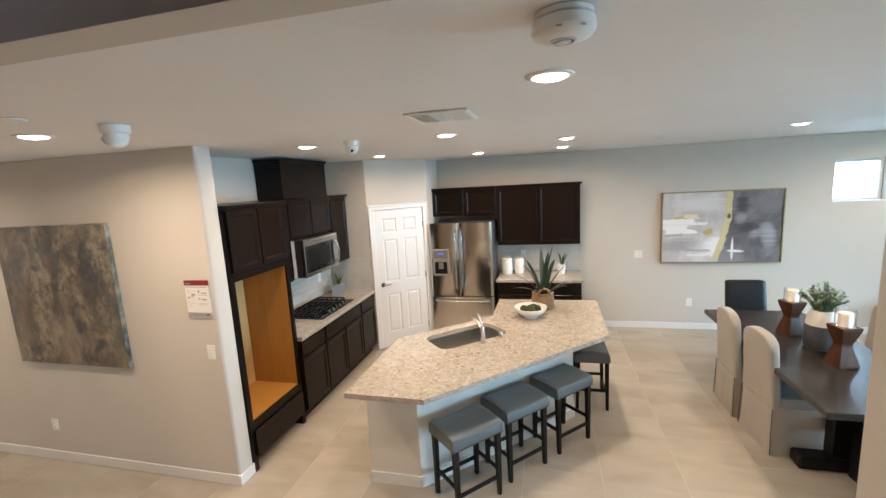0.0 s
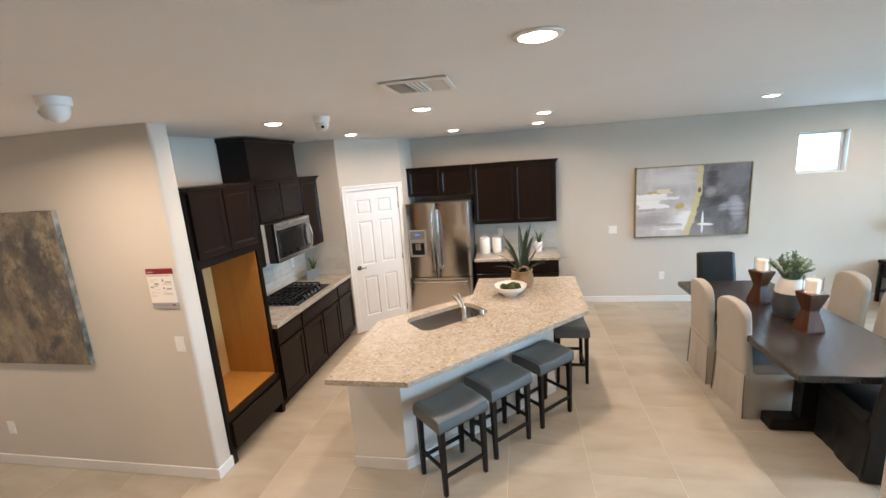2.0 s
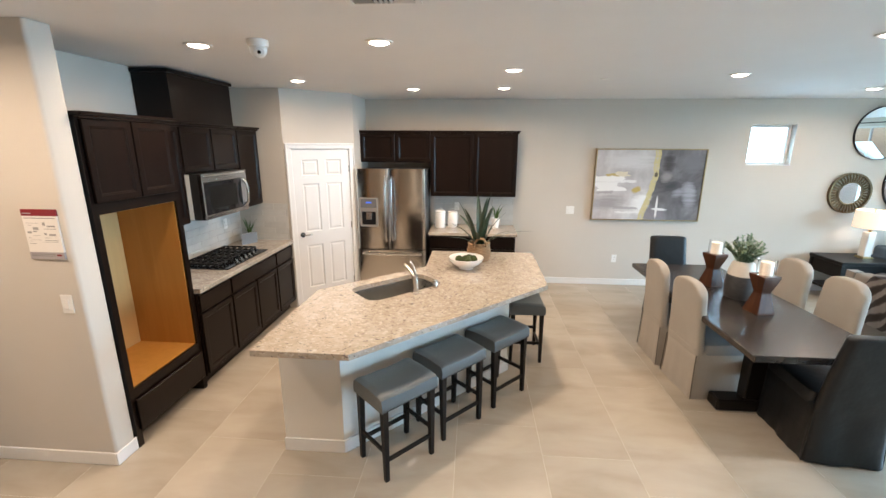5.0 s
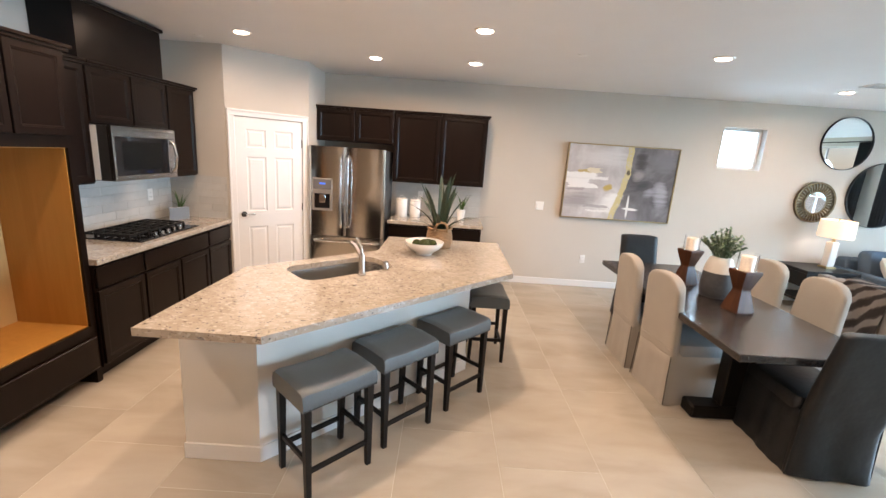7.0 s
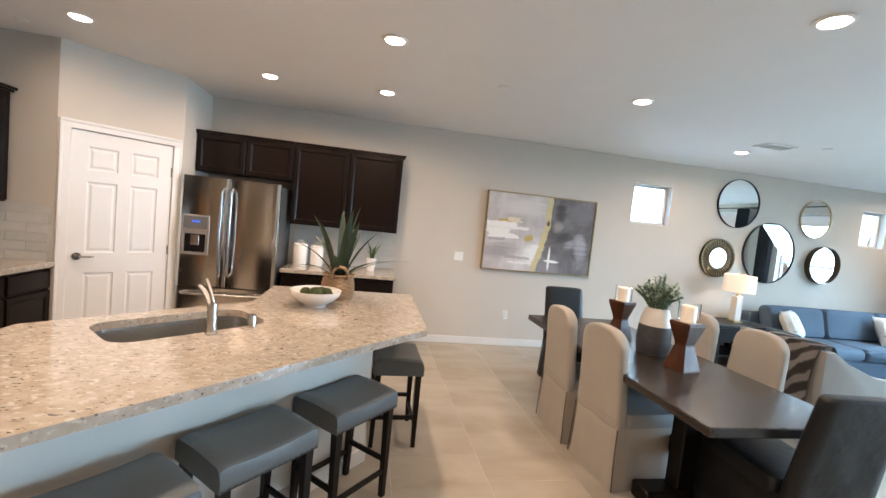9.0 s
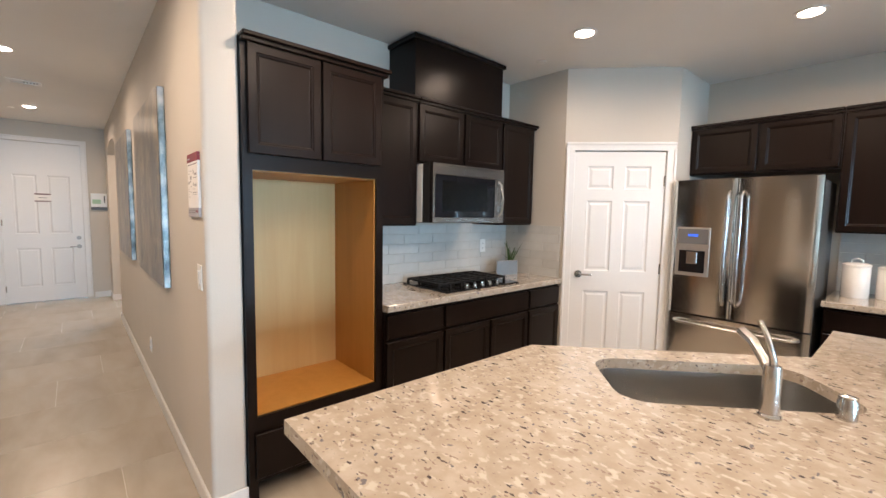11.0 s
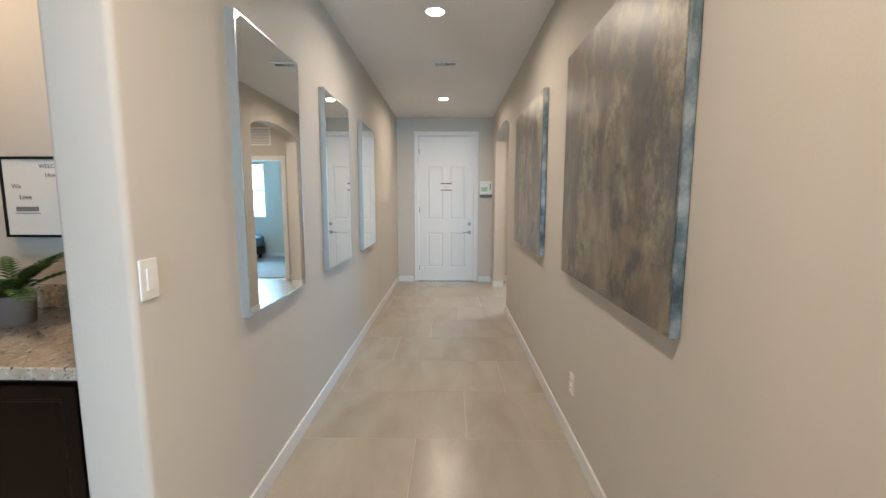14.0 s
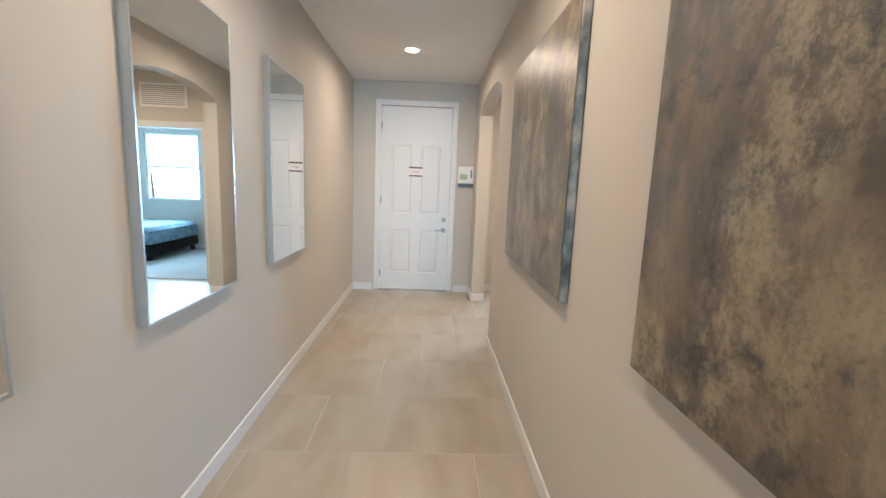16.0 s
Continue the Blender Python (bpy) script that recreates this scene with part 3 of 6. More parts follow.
# oven tower with its empty birch-lined opening
tower = thing("oven_tower", (FX - 0.015, 2.897, 0), 90, "tall espresso oven cabinet with an empty birch-lined appliance opening", "cabinet")
W, TD = 0.783, DEP - 0.015
O0, O1, OZ0, OZ1 = 0.045, 0.738, 0.44, 1.67
part("side_panel", box(0, 0, 0, O0, TD, 2.27), ESPRESSO, tower)
part("side_panel", box(O1, 0, 0, W, TD, 2.27), ESPRESSO, tower)
part("lower_box", box(O0, 0, 0.10, O1, TD, OZ0), ESPRESSO, tower)
part("upper_box", box(O0, 0, OZ1, O1, TD, 2.27), ESPRESSO, tower)
part("rear_board", box(O0, TD - 0.008, OZ0, O1, TD, OZ1), ESPRESSO, tower)
t = 0.006
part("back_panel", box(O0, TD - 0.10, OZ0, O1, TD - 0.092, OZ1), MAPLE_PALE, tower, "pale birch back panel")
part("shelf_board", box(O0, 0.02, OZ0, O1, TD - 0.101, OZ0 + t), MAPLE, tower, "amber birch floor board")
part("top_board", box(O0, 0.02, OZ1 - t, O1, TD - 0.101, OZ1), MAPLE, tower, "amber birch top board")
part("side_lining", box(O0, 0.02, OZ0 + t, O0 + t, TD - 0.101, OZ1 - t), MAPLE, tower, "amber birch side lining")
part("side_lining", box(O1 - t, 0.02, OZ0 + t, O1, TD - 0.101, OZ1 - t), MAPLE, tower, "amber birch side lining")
add_door(tower, 0.025, 1.745, 0.361, 0.505)
add_door(tower, 0.397, 1.745, 0.361, 0.505)
drawer_front(tower, 0.03, 0.125, 0.723, 0.235)
crown(tower, 0, W, 2.27, TD, left=False)

UX = -2.70          # faces of the west wall cabinets
UD = UX - XW - 0.004


def wall_cabinet(place, rz, w, depth, z0, z1, doors, label, left=True, right=True):
    c = thing("wall_cabinet", place, rz, label, "cabinet", "kitchen wall cabinets")
    part("body", box(0, 0, z0, w, depth, z1), ESPRESSO, c)
    dw = w / doors
    for i in range(doors):
        add_door(c, i * dw + 0.010, z0 + 0.012, dw - 0.020, z1 - z0 - 0.03)
    crown(c, 0, w, z1, depth, left, right)
    return c


wall_cabinet((UX, 3.683, 0), 90, 0.465, UD, 1.385, 2.268, 1, CAB_LABEL.format("narrow wall cabinet"), False, False)
wall_cabinet((UX, 4.150, 0), 90, 0.912, UD, 1.835, 2.268, 2, CAB_LABEL.format("short wall cabinet over the microwave"), False, False)
wall_cabinet((UX, 5.064, 0), 90, 0.440, UD, 1.385, 2.268, 1, CAB_LABEL.format("narrow wall cabinet"), False, True)
wall_cabinet((-1.692, 6.50, 0), 0, 0.998, YB - 6.504, 1.855, 2.268, 2, CAB_LABEL.format("short wall cabinet over the refrigerator"), False, False)
wall_cabinet((-0.692, 6.50, 0), 0, 1.205, YB - 6.504, 1.385, 2.268, 2, CAB_LABEL.format("wide wall cabinet"), False, True)

chase = thing("vent_chase", (UX - 0.005, 4.135, 2.293), 90, "espresso wooden vent chase box between wall cabinets and ceiling", "cabinet")
part("body", box(0, 0, 0, 0.93, UD - 0.004, 0.40), ESPRESSO, chase)
bm = box(-0.022, -0.022, 0.40, 0.952, UD - 0.004, 0.432, 0.006)
part("crown_moulding", bm, ESPRESSO, chase)

# west worktop, and the one on the north wall
top = thing("worktop", (0, 0, 0), 0, "speckled beige granite worktop with a square edge", "worktop")
part("slab", box(XW + 0.001, 3.684, 0.873, -2.36, 5.547, 0.918, 0.004), GRANITE, top)
top = thing("worktop", (0, 0, 0), 0, "short speckled beige granite worktop beside the refrigerator", "worktop")
part("slab", box(-0.70, 6.185, 0.873, 0.535, YB - 0.001, 0.914, 0.004), GRANITE, top)


# ---- appliances ----
ct = thing("gas_cooktop", (-2.43, 4.22, 0.9185), 90, "black glass gas cooktop with cast-iron grates and steel knobs", "cooktop")
part("glass_top", box(0, 0, 0, 0.80, 0.52, 0.010, 0.004, 2), BLACK_GLASS, ct)
for i in range(3):
    x0 = 0.03 + i * 0.25
    bm = bmesh.new()
    for y in (0.13, 0.20, 0.27, 0.34, 0.41, 0.49):
        add_box(bm, x0, y - 0.007, 0.034, x0 + 0.235, y + 0.007, 0.050, 0.003)
    for x in (x0 + 0.006, x0 + 0.117, x0 + 0.229):
        add_box(bm, x - 0.007, 0.12, 0.034, x + 0.007, 0.50, 0.050, 0.003)
        for y in (0.125, 0.495):
            add_box(bm, x - 0.008, y - 0.008, 0.009, x + 0.008, y + 0.008, 0.036)
    part("grate", bm, BLACK_IRON, ct, "black cast-iron grate")
for x, y in ((0.15, 0.2), (0.15, 0.41), (0.40, 0.30), (0.65, 0.2), (0.65, 0.41)):
    bm = lathe([(0.045, 0.010), (0.045, 0.014), (0.03, 0.017), (0.028, 0.020), (0.005, 0.0215)], 20)
    ob = part("burner", bm, BLACK_IRON, ct, smooth=True)
    ob.location = (x, y, 0)
for i in range(5):
    bm = lathe([(0.020, 0.010), (0.020, 0.014), (0.016, 0.016), (0.015, 0.038), (0.012, 0.040)], 18)
    ob = part("knob", bm, CHROME, ct, "steel control knob", smooth=True)
    ob.location = (0.25 + i * 0.085, 0.055, 0)

mw = thing("microwave", (-2.565, 4.185, 1.408), 90, "stainless over-the-range microwave with dark glass door", "microwave")
part("body", box(0.0, 0.03, 0, 0.757, -2.555 - XW - 0.004, 0.425), BLACK_PLASTIC, mw)
part("side_panel", box(-0.003, 0.105, 0.004, 0.0, 0.36, 0.421), material("zinc_panel", (0.80, 0.82, 0.82), 0.40, 0.30, spread=0.04, bump=0.0), mw, "pale bright zinc side panel")
bm = bmesh.new()
for x0, z0, x1, z1 in ((0, 0, 0.757, 0.040), (0, 0.345, 0.757, 0.425), (0, 0.040, 0.022, 0.345), (0.655, 0.040, 0.757, 0.345)):
    add_box(bm, x0, -0.012, z0, x1, 0.03, z1, 0.003)
MW_STEEL = steel_material("dark_brushed_steel", (0.34, 0.32, 0.305), 0.25)
part("door_frame", bm, MW_STEEL, mw, "brushed stainless door surround")
part("door_glass", box(0.022, -0.008, 0.040, 0.655, 0.03, 0.345, 0.002), BLACK_GLASS, mw, "dark glass door")
part("window_mesh", box(0.09, -0.0095, 0.085, 0.56, -0.0075, 0.305, 0.001), material("black_screen", (0.004, 0.004, 0.004), 0.25, spread=0.1, bump=0.0, spec=0.15), mw, "black perforated window screen")
hp = [(0.69, -0.010, 0.055), (0.69, -0.045, 0.09), (0.69, -0.058, 0.19), (0.69, -0.045, 0.29), (0.69, -0.010, 0.325)]
part("handle", tube(hp, 0.014), CHROME, mw, "curved steel handle", smooth=True)
part("vent_grille", box(0.03, -0.013, 0.40, 0.727, -0.009, 0.415), STEEL, mw)

fr = thing("refrigerator", (-1.672, 6.095, 0), 0, "stainless French-door refrigerator with water dispenser and bottom freezer", "refrigerator")
part("body", box(0.005, 0.075, 0.03, 0.935, 0.74, 1.765, 0.006), material("dark_grey_enamel", (0.07, 0.07, 0.07), 0.5, spread=0.05, bump=0.05), fr)
part("base_grille", box(0.03, 0.05, 0.0, 0.91, 0.10, 0.05), BLACK_PLASTIC, fr)


def fridge_door(x0, x1, z0, z1):
    """A door slab with a gently bowed front."""
    n = 24
    front = []
    for i in range(n + 1):
        u = i / n
        x = x0 + (x1 - x0) * u
        y = 0.002 + 0.020 * abs(2 * u - 1) ** 2.4 + (0.008 if i in (0, n) else 0)
        front.append((x, y))
    return prism(front + [(x1, 0.07), (x0, 0.07)], z0, z1)


part("door", fridge_door(0.0, 0.445, 0.685, 1.785), STEEL, fr, "brushed stainless left door", smooth=True)
part("door", fridge_door(0.450, 0.94, 0.685, 1.785), STEEL, fr, "brushed stainless right door", smooth=True)
part("freezer_drawer", fridge_door(0.0, 0.94, 0.055, 0.672), STEEL, fr, "brushed stainless freezer drawer", smooth=True)
for x in (0.405, 0.492):
    pts = [(x, 0.006, 0.80), (x, -0.04, 0.83), (x, -0.055, 1.0), (x, -0.06, 1.24), (x, -0.055, 1.48), (x, -0.04, 1.65), (x, 0.006, 1.68)]
    part("door_handle", tube(pts, 0.013), CHROME, fr, "long curved steel handle", smooth=True)
pts = [(0.06, 0.012, 0.615), (0.09, -0.04, 0.615), (0.25, -0.055, 0.615), (0.47, -0.058, 0.615), (0.69, -0.055, 0.615), (0.85, -0.04, 0.615), (0.88, 0.012, 0.615)]
part("drawer_handle", tube(pts, 0.013), CHROME, fr, "long curved steel handle", smooth=True)
disp = part("dispenser", box(0.045, -0.008, 1.00, 0.295, 0.05, 1.40, 0.006), material("satin_grey_plastic", (0.42, 0.40, 0.38), 0.32, 0.6, spread=0.03, bump=0), fr, "grey ice and water dispenser")
part("recess", box(0.075, -0.0095, 1.03, 0.265, -0.0075, 1.21), BLACK_GLASS, disp)
part("control_panel", box(0.06, -0.011, 1.265, 0.28, -0.0075, 1.385), material("smoke_panel", (0.16, 0.16, 0.165), 0.25, bump=0), disp)
part("display", box(0.135, -0.0125, 1.325, 0.21, -0.0105, 1.345), glow_material("blue_display", (0.05, 0.18, 1.0), 0.4), disp, "blue lit display")
part("paddle", box(0.13, -0.016, 1.10, 0.21, -0.009, 1.20, 0.004), CHROME, disp)

# ---- island ----
ISL = [(-1.395, 2.695), (-0.79, 2.69), (0.59, 4.06), (0.60, 5.19), (-0.54, 5.18), (-0.545, 4.535), (-1.372, 3.765)]
BODY = [(-1.365, 2.975), (-0.945, 2.975), (0.275, 4.19), (0.275, 5.155), (-0.512, 5.155), (-0.512, 4.52), (-1.342, 3.75)]


def open_prism(outline, z0, z1):
    """Upright walls over a plan outline, with no lid."""
    bm = prism(outline, z0, z1)
    bmesh.ops.delete(bm, geom=[f for f in bm.faces if f.normal.z > 0.9], context="FACES_ONLY")
    return bm


island = thing("kitchen_island", (0, 0, 0), 0, "angled kitchen island with painted drywall base and granite top", "kitchen island")
ISL_PAINT = material("pale_island_paint", (0.66, 0.63, 0.58), 0.6, spread=0.025, grain=3, large=0.6, bump=0.12, bump_scale=130)
part("base", open_prism(BODY, 0.0, 0.872), ISL_PAINT, island, "greige painted drywall base")


def ring_base(outline, out, z1, skip=()):
    bm = bmesh.new()
    n = len(outline)
    for i in range(n):
        if i in skip:
            continue
        a, b = Vector(outline[i]), Vector(outline[(i + 1) % n])
        d = (b - a).normalized()
        nrm = Vector((d.y, -d.x))
        p = [a + nrm * 0.0005, b + nrm * 0.0005, b + nrm * out + d * out * 0.4, a + nrm * out - d * out * 0.4]
        bm2 = prism([tuple(v) for v in reversed(p)], 0.0, z1)
        me = bpy.data.meshes.new("tmp")
        bm2.to_mesh(me)
        bm2.free()
        bm.from_mesh(me)
        bpy.data.meshes.remove(me)
    return bm


part("baseboard", ring_base(BODY, 0.014, 0.095, skip=(4, 5, 6)), TRIM, island, "white painted baseboard")
# kitchen side is cabinet fronts
for a, b, nd in ((Vector(BODY[6]), Vector(BODY[5]), 3), (Vector(BODY[5]), Vector(BODY[4]), 2)):
    d = (b - a)
    for i in range(nd):
        p = b - d * (i / nd)
        ang = math.degrees(math.atan2(-d.y, -d.x))
        ob = part("cabinet_door", cab_door(d.length / nd - 0.02, 0.70), ESPRESSO, island, "espresso raised-panel cabinet door")
        ob.matrix_basis = pose(p.x, p.y, 0.13, 0, 0, ang) @ pose(0.01, -0.002, 0)

SINK_C, SINK_A = Vector((-0.722, 3.922)), 43.0
ca, sa = math.cos(radians(SINK_A)), math.sin(radians(SINK_A))


def rounded(w, h, r, n=5):
    out = []
    for cx, cy, a0 in ((w / 2 - r, -h / 2 + r, -90), (w / 2 - r, h / 2 - r, 0), (-w / 2 + r, h / 2 - r, 90), (-w / 2 + r, -h / 2 + r, 180)):
        for i in range(n + 1):
            a = radians(a0 + 90 * i / n)
            out.append((cx + r * math.cos(a), cy + r * math.sin(a)))
    return out


hole = [(SINK_C.x + ca * u - sa * v, SINK_C.y + sa * u + ca * v) for u, v in rounded(0.74, 0.40, 0.10)]
bm = bmesh.new()
outer = [Vector((x, y, 0)) for x, y in ISL]
inner = [Vector((x, y, 0)) for x, y in hole]
both = outer + inner
tris = tessellate_polygon([outer, inner])
loops = [[bm.verts.new((v.x, v.y, z)) for v in both] for z in (0.874, 0.914)]
for lv in loops:
    for t3 in tris:
        bm.faces.new([lv[k] for k in t3])
for start, count in ((0, len(outer)), (len(outer), len(inner))):
    for i in range(count):
        a, b = start + i, start + (i + 1) % count
        bm.faces.new((loops[0][a], loops[0][b], loops[1][b], loops[1][a]))
bmesh.ops.recalc_face_normals(bm, faces=bm.faces)
part("countertop", bm, GRANITE, island, "speckled beige granite countertop")

sink = thing("undermount_sink", (SINK_C.x, SINK_C.y, 0.873), SINK_A, "stainless single-bowl undermount sink", "sink")
bm = bmesh.new()
prev = None
for z, s, r in ((0.0, 0.02, 0.11), (-0.19, -0.03, 0.08), (-0.205, -0.07, 0.06)):
    ring = [bm.verts.new((x, y, z)) for x, y in rounded(0.74 + s, 0.40 + s, r)]
    if prev:
        for i in range(len(ring)):
            bm.faces.new((prev[i], prev[(i + 1) % len(ring)], ring[(i + 1) % len(ring)], ring[i]))
    prev = ring
bm.faces.new(prev)
bmesh.ops.recalc_face_normals(bm, faces=bm.faces)
part("bowl", bm, steel_material("sink_steel", (0.50, 0.49, 0.47), 0.25, (1, 0.03, 1)), sink, smooth=True)
ob = part("drain", lathe([(0.045, -0.204), (0.042, -0.199), (0.02, -0.201)], 20), CHROME, sink, smooth=True)

fc = thing("faucet", (-0.54, 3.757, 0.914), SINK_A, "brushed nickel pull-out kitchen faucet with lever", "faucet")
part("body", lathe([(0.030, 0), (0.030, 0.006), (0.025, 0.012), (0.022, 0.14), (0.020, 0.15)], 24), CHROME, fc, smooth=True)
part("spout", tube([(0, 0.0, 0.115), (0.0, 0.035, 0.150), (0.0, 0.09, 0.190), (0.0, 0.15, 0.207)], 0.0145, 14, 1.15), CHROME, fc, smooth=True)
part("lever", tube([(0.0, 0.0, 0.145), (-0.004, -0.004, 0.17), (-0.012, 0.012, 0.225), (-0.018, 0.04, 0.268)], 0.0105, 10, 0.75), CHROME, fc, smooth=True)
sd = thing("soap_dispenser", (-0.392, 3.912, 0.914), SINK_A, "short brushed nickel air-gap cap beside the faucet", "faucet accessory")
part("cap", lathe([(0.024, 0), (0.024, 0.05), (0.021, 0.056), (0.021, 0.066), (0.010, 0.070)], 20), CHROME, sd, smooth=True)


# ---- stools ----
def stool():
    s = thing("counter_stool", (0, 0, 0), 0, "backless saddle stool with grey leather seat and black wooden legs", "stool", "stools round the island")
    bm = bmesh.new()
    L, Wd, n = 0.445, 0.335, 16
    rows = []
    for i in range(n + 1):
        u = -1 + 2 * i / n
        x = u * L / 2
        zt = 0.610 + 0.013 * u * u - (0.012 if abs(u) > 0.99 else 0)
        ring = [(x, -Wd / 2, 0.515), (x, -Wd / 2 - 0.004, 0.56), (x, -Wd / 2 + 0.004, zt - 0.014), (x, -Wd / 2 + 0.022, zt - 0.001), (x, 0, zt + 0.006),
                (x, Wd / 2 - 0.022, zt - 0.001), (x, Wd / 2 - 0.004, zt - 0.014), (x, Wd / 2 + 0.004, 0.56), (x, Wd / 2, 0.515)]
        rows.append([bm.verts.new(p) for p in ring])
    for a, b in zip(rows, rows[1:]):
        for k in range(len(a) - 1):
            bm.faces.new((a[k], a[k + 1], b[k + 1], b[k]))
        bm.faces.new((a[-1], a[0], b[0], b[-1]))
    bm.faces.new(rows[0])
    bm.faces.new(rows[-1])
    bmesh.ops.recalc_face_normals(bm, faces=bm.faces)
    part("seat", bm, GREY_LEATHER, s, "padded grey leather saddle seat", smooth=True)
    nb = bmesh.new()
    add_box(nb, -0.216, -0.1717, 0.5185, 0.216, -0.1690, 0.5205)
    for i in range(17):
        x = -0.213 + i * 0.426 / 16
        for y in (-0.171, 0.171):
            add_cyl(nb, x, 0.525, min(y, y * 1.01), max(y, y * 1.01), 0.005, n=6, axis="y")
    nails = part("nailhead_trim", nb, material("dark_nailhead", (0.08, 0.08, 0.08), 0.3, 0.9, bump=0), s)
    nails["kind"] = "stuff"
    for sx in (-1, 1):
        for sy in (-1, 1):
            bm = bmesh.new()
            t = 0.020
            top = [(sx * 0.190 + a * t, sy * 0.138 + b * t, 0.52) for a, b in ((-1, -1), (1, -1), (1, 1), (-1, 1))]
            low = [(sx * 0.188 + a * 0.014, sy * 0.146 + b * 0.014, 0.0) for a, b in ((-1, -1), (1, -1), (1, 1), (-1, 1))]
            tv, lv = [bm.verts.new(p) for p in top], [bm.verts.new(p) for p in low]
            bm.faces.new(tv)
            bm.faces.new(lv)
            for k in range(4):
                bm.faces.new((lv[k], lv[(k + 1) % 4], tv[(k + 1) % 4], tv[k]))
            bmesh.ops.recalc_face_normals(bm, faces=bm.faces)
            part("leg", bm, DARK_WOOD, s)
    for sy in (-1, 1):
        part("stretcher", box(-0.183, sy * 0.144 - 0.009, 0.135, 0.183, sy * 0.144 + 0.009, 0.165, 0.003), DARK_WOOD, s)
    for sx in (-1, 1):
        part("stretcher", box(sx * 0.189 - 0.009, -0.14, 0.195, sx * 0.189 + 0.009, 0.14, 0.225, 0.003), DARK_WOOD, s)
    return s


st = stool()
st.matrix_basis = pose(-0.57, 2.975, 0, 0, 0, 46)
for x, y, a in ((-0.235, 3.39, 46), (0.148, 3.81, 46), (0.465, 4.54, 91)):
    copy_thing(st, pose(x, y, 0, 0, 0, a))

# ---- dining ----
BEIGE = material("oatmeal_linen", (0.35, 0.315, 0.272), 0.9, spread=0.07, grain=500, large=5, bump=0.35)
BLACK_LEATHER = material("black_leather", (0.006, 0.0068, 0.008), 0.42, spread=0.2, grain=60, bump=1.0, bump_scale=11, spec=0.4)
# dark taupe for the shade inside the linen chairs' pleat slits
PLEAT_SHADE = material("pleat_shade_taupe", (0.10, 0.085, 0.07), 0.9, spread=0.1, bump=0.1)
tb = thing("dining_table", (0, 0, 0), 0, "grey-brown oak trestle dining table with a thick plank top", "dining table")
part("tabletop", box(1.815, 3.185, 0.705, 2.765, 5.43, 0.757, 0.006), TABLE_WOOD, tb)
for y0 in (3.675, 4.75):
    part("foot", box(1.945, y0, 0, 2.66, y0 + 0.15, 0.10, 0.012), DARK_WOOD, tb)
    part("trestle_post", box(2.16, y0 + 0.02, 0.10, 2.39, y0 + 0.13, 0.64, 0.008), DARK_WOOD, tb)
    part("bearer", box(1.95, y0 + 0.02, 0.64, 2.60, y0 + 0.13, 0.705, 0.008), DARK_WOOD, tb)
part("stretcher", box(2.22, 3.825, 0.25, 2.33, 4.75, 0.36, 0.008), DARK_WOOD, tb)


def shell(sections, close=True):
    """A skin through rings of equal length."""
    bm = bmesh.new()
    rings = [[bm.verts.new(p) for p in s] for s in sections]
    n = len(rings[0])
    for a, b in zip(rings, rings[1:]):
        for k in range(n):
            bm.faces.new((a[k], a[(k + 1) % n], b[(k + 1) % n], b[k]))
    if close:
        bm.faces.new(rings[0])
        bm.faces.new(rings[-1])
    bmesh.ops.recalc_face_normals(bm, faces=bm.faces)
    return bm


def rrect(cx, cy, z, w, d, r, n=3):
    return [(cx + x, cy + y, z) for x, y in rounded(w, d, r, n)]


def draped_ring(z, cx, cy, w, d, r, wave, turns, phase, n=84):
    """A rounded rectangle whose edge hangs in soft folds."""
    base = [Vector(p) for p in rounded(w, d, r, 4)]
    lens = [(b - a).length for a, b in zip(base, base[1:] + base[:1])]
    total, out = sum(lens), []
    for i in range(n):
        at, k = total * i / n, 0
        while at > lens[k]:
            at -= lens[k]
            k += 1
        a, b = base[k], base[(k + 1) % len(base)]
        p, dirn = a.lerp(b, at / lens[k]), (b - a).normalized()
        u = 2 * math.pi * i / n
        off = wave * (math.sin(turns * u + phase) + 0.6 * math.sin((turns * 2 + 3) * u + phase * 2.3))
        out.append((cx + p.x + dirn.y * off, cy + p.y - dirn.x * off, z))
    return out


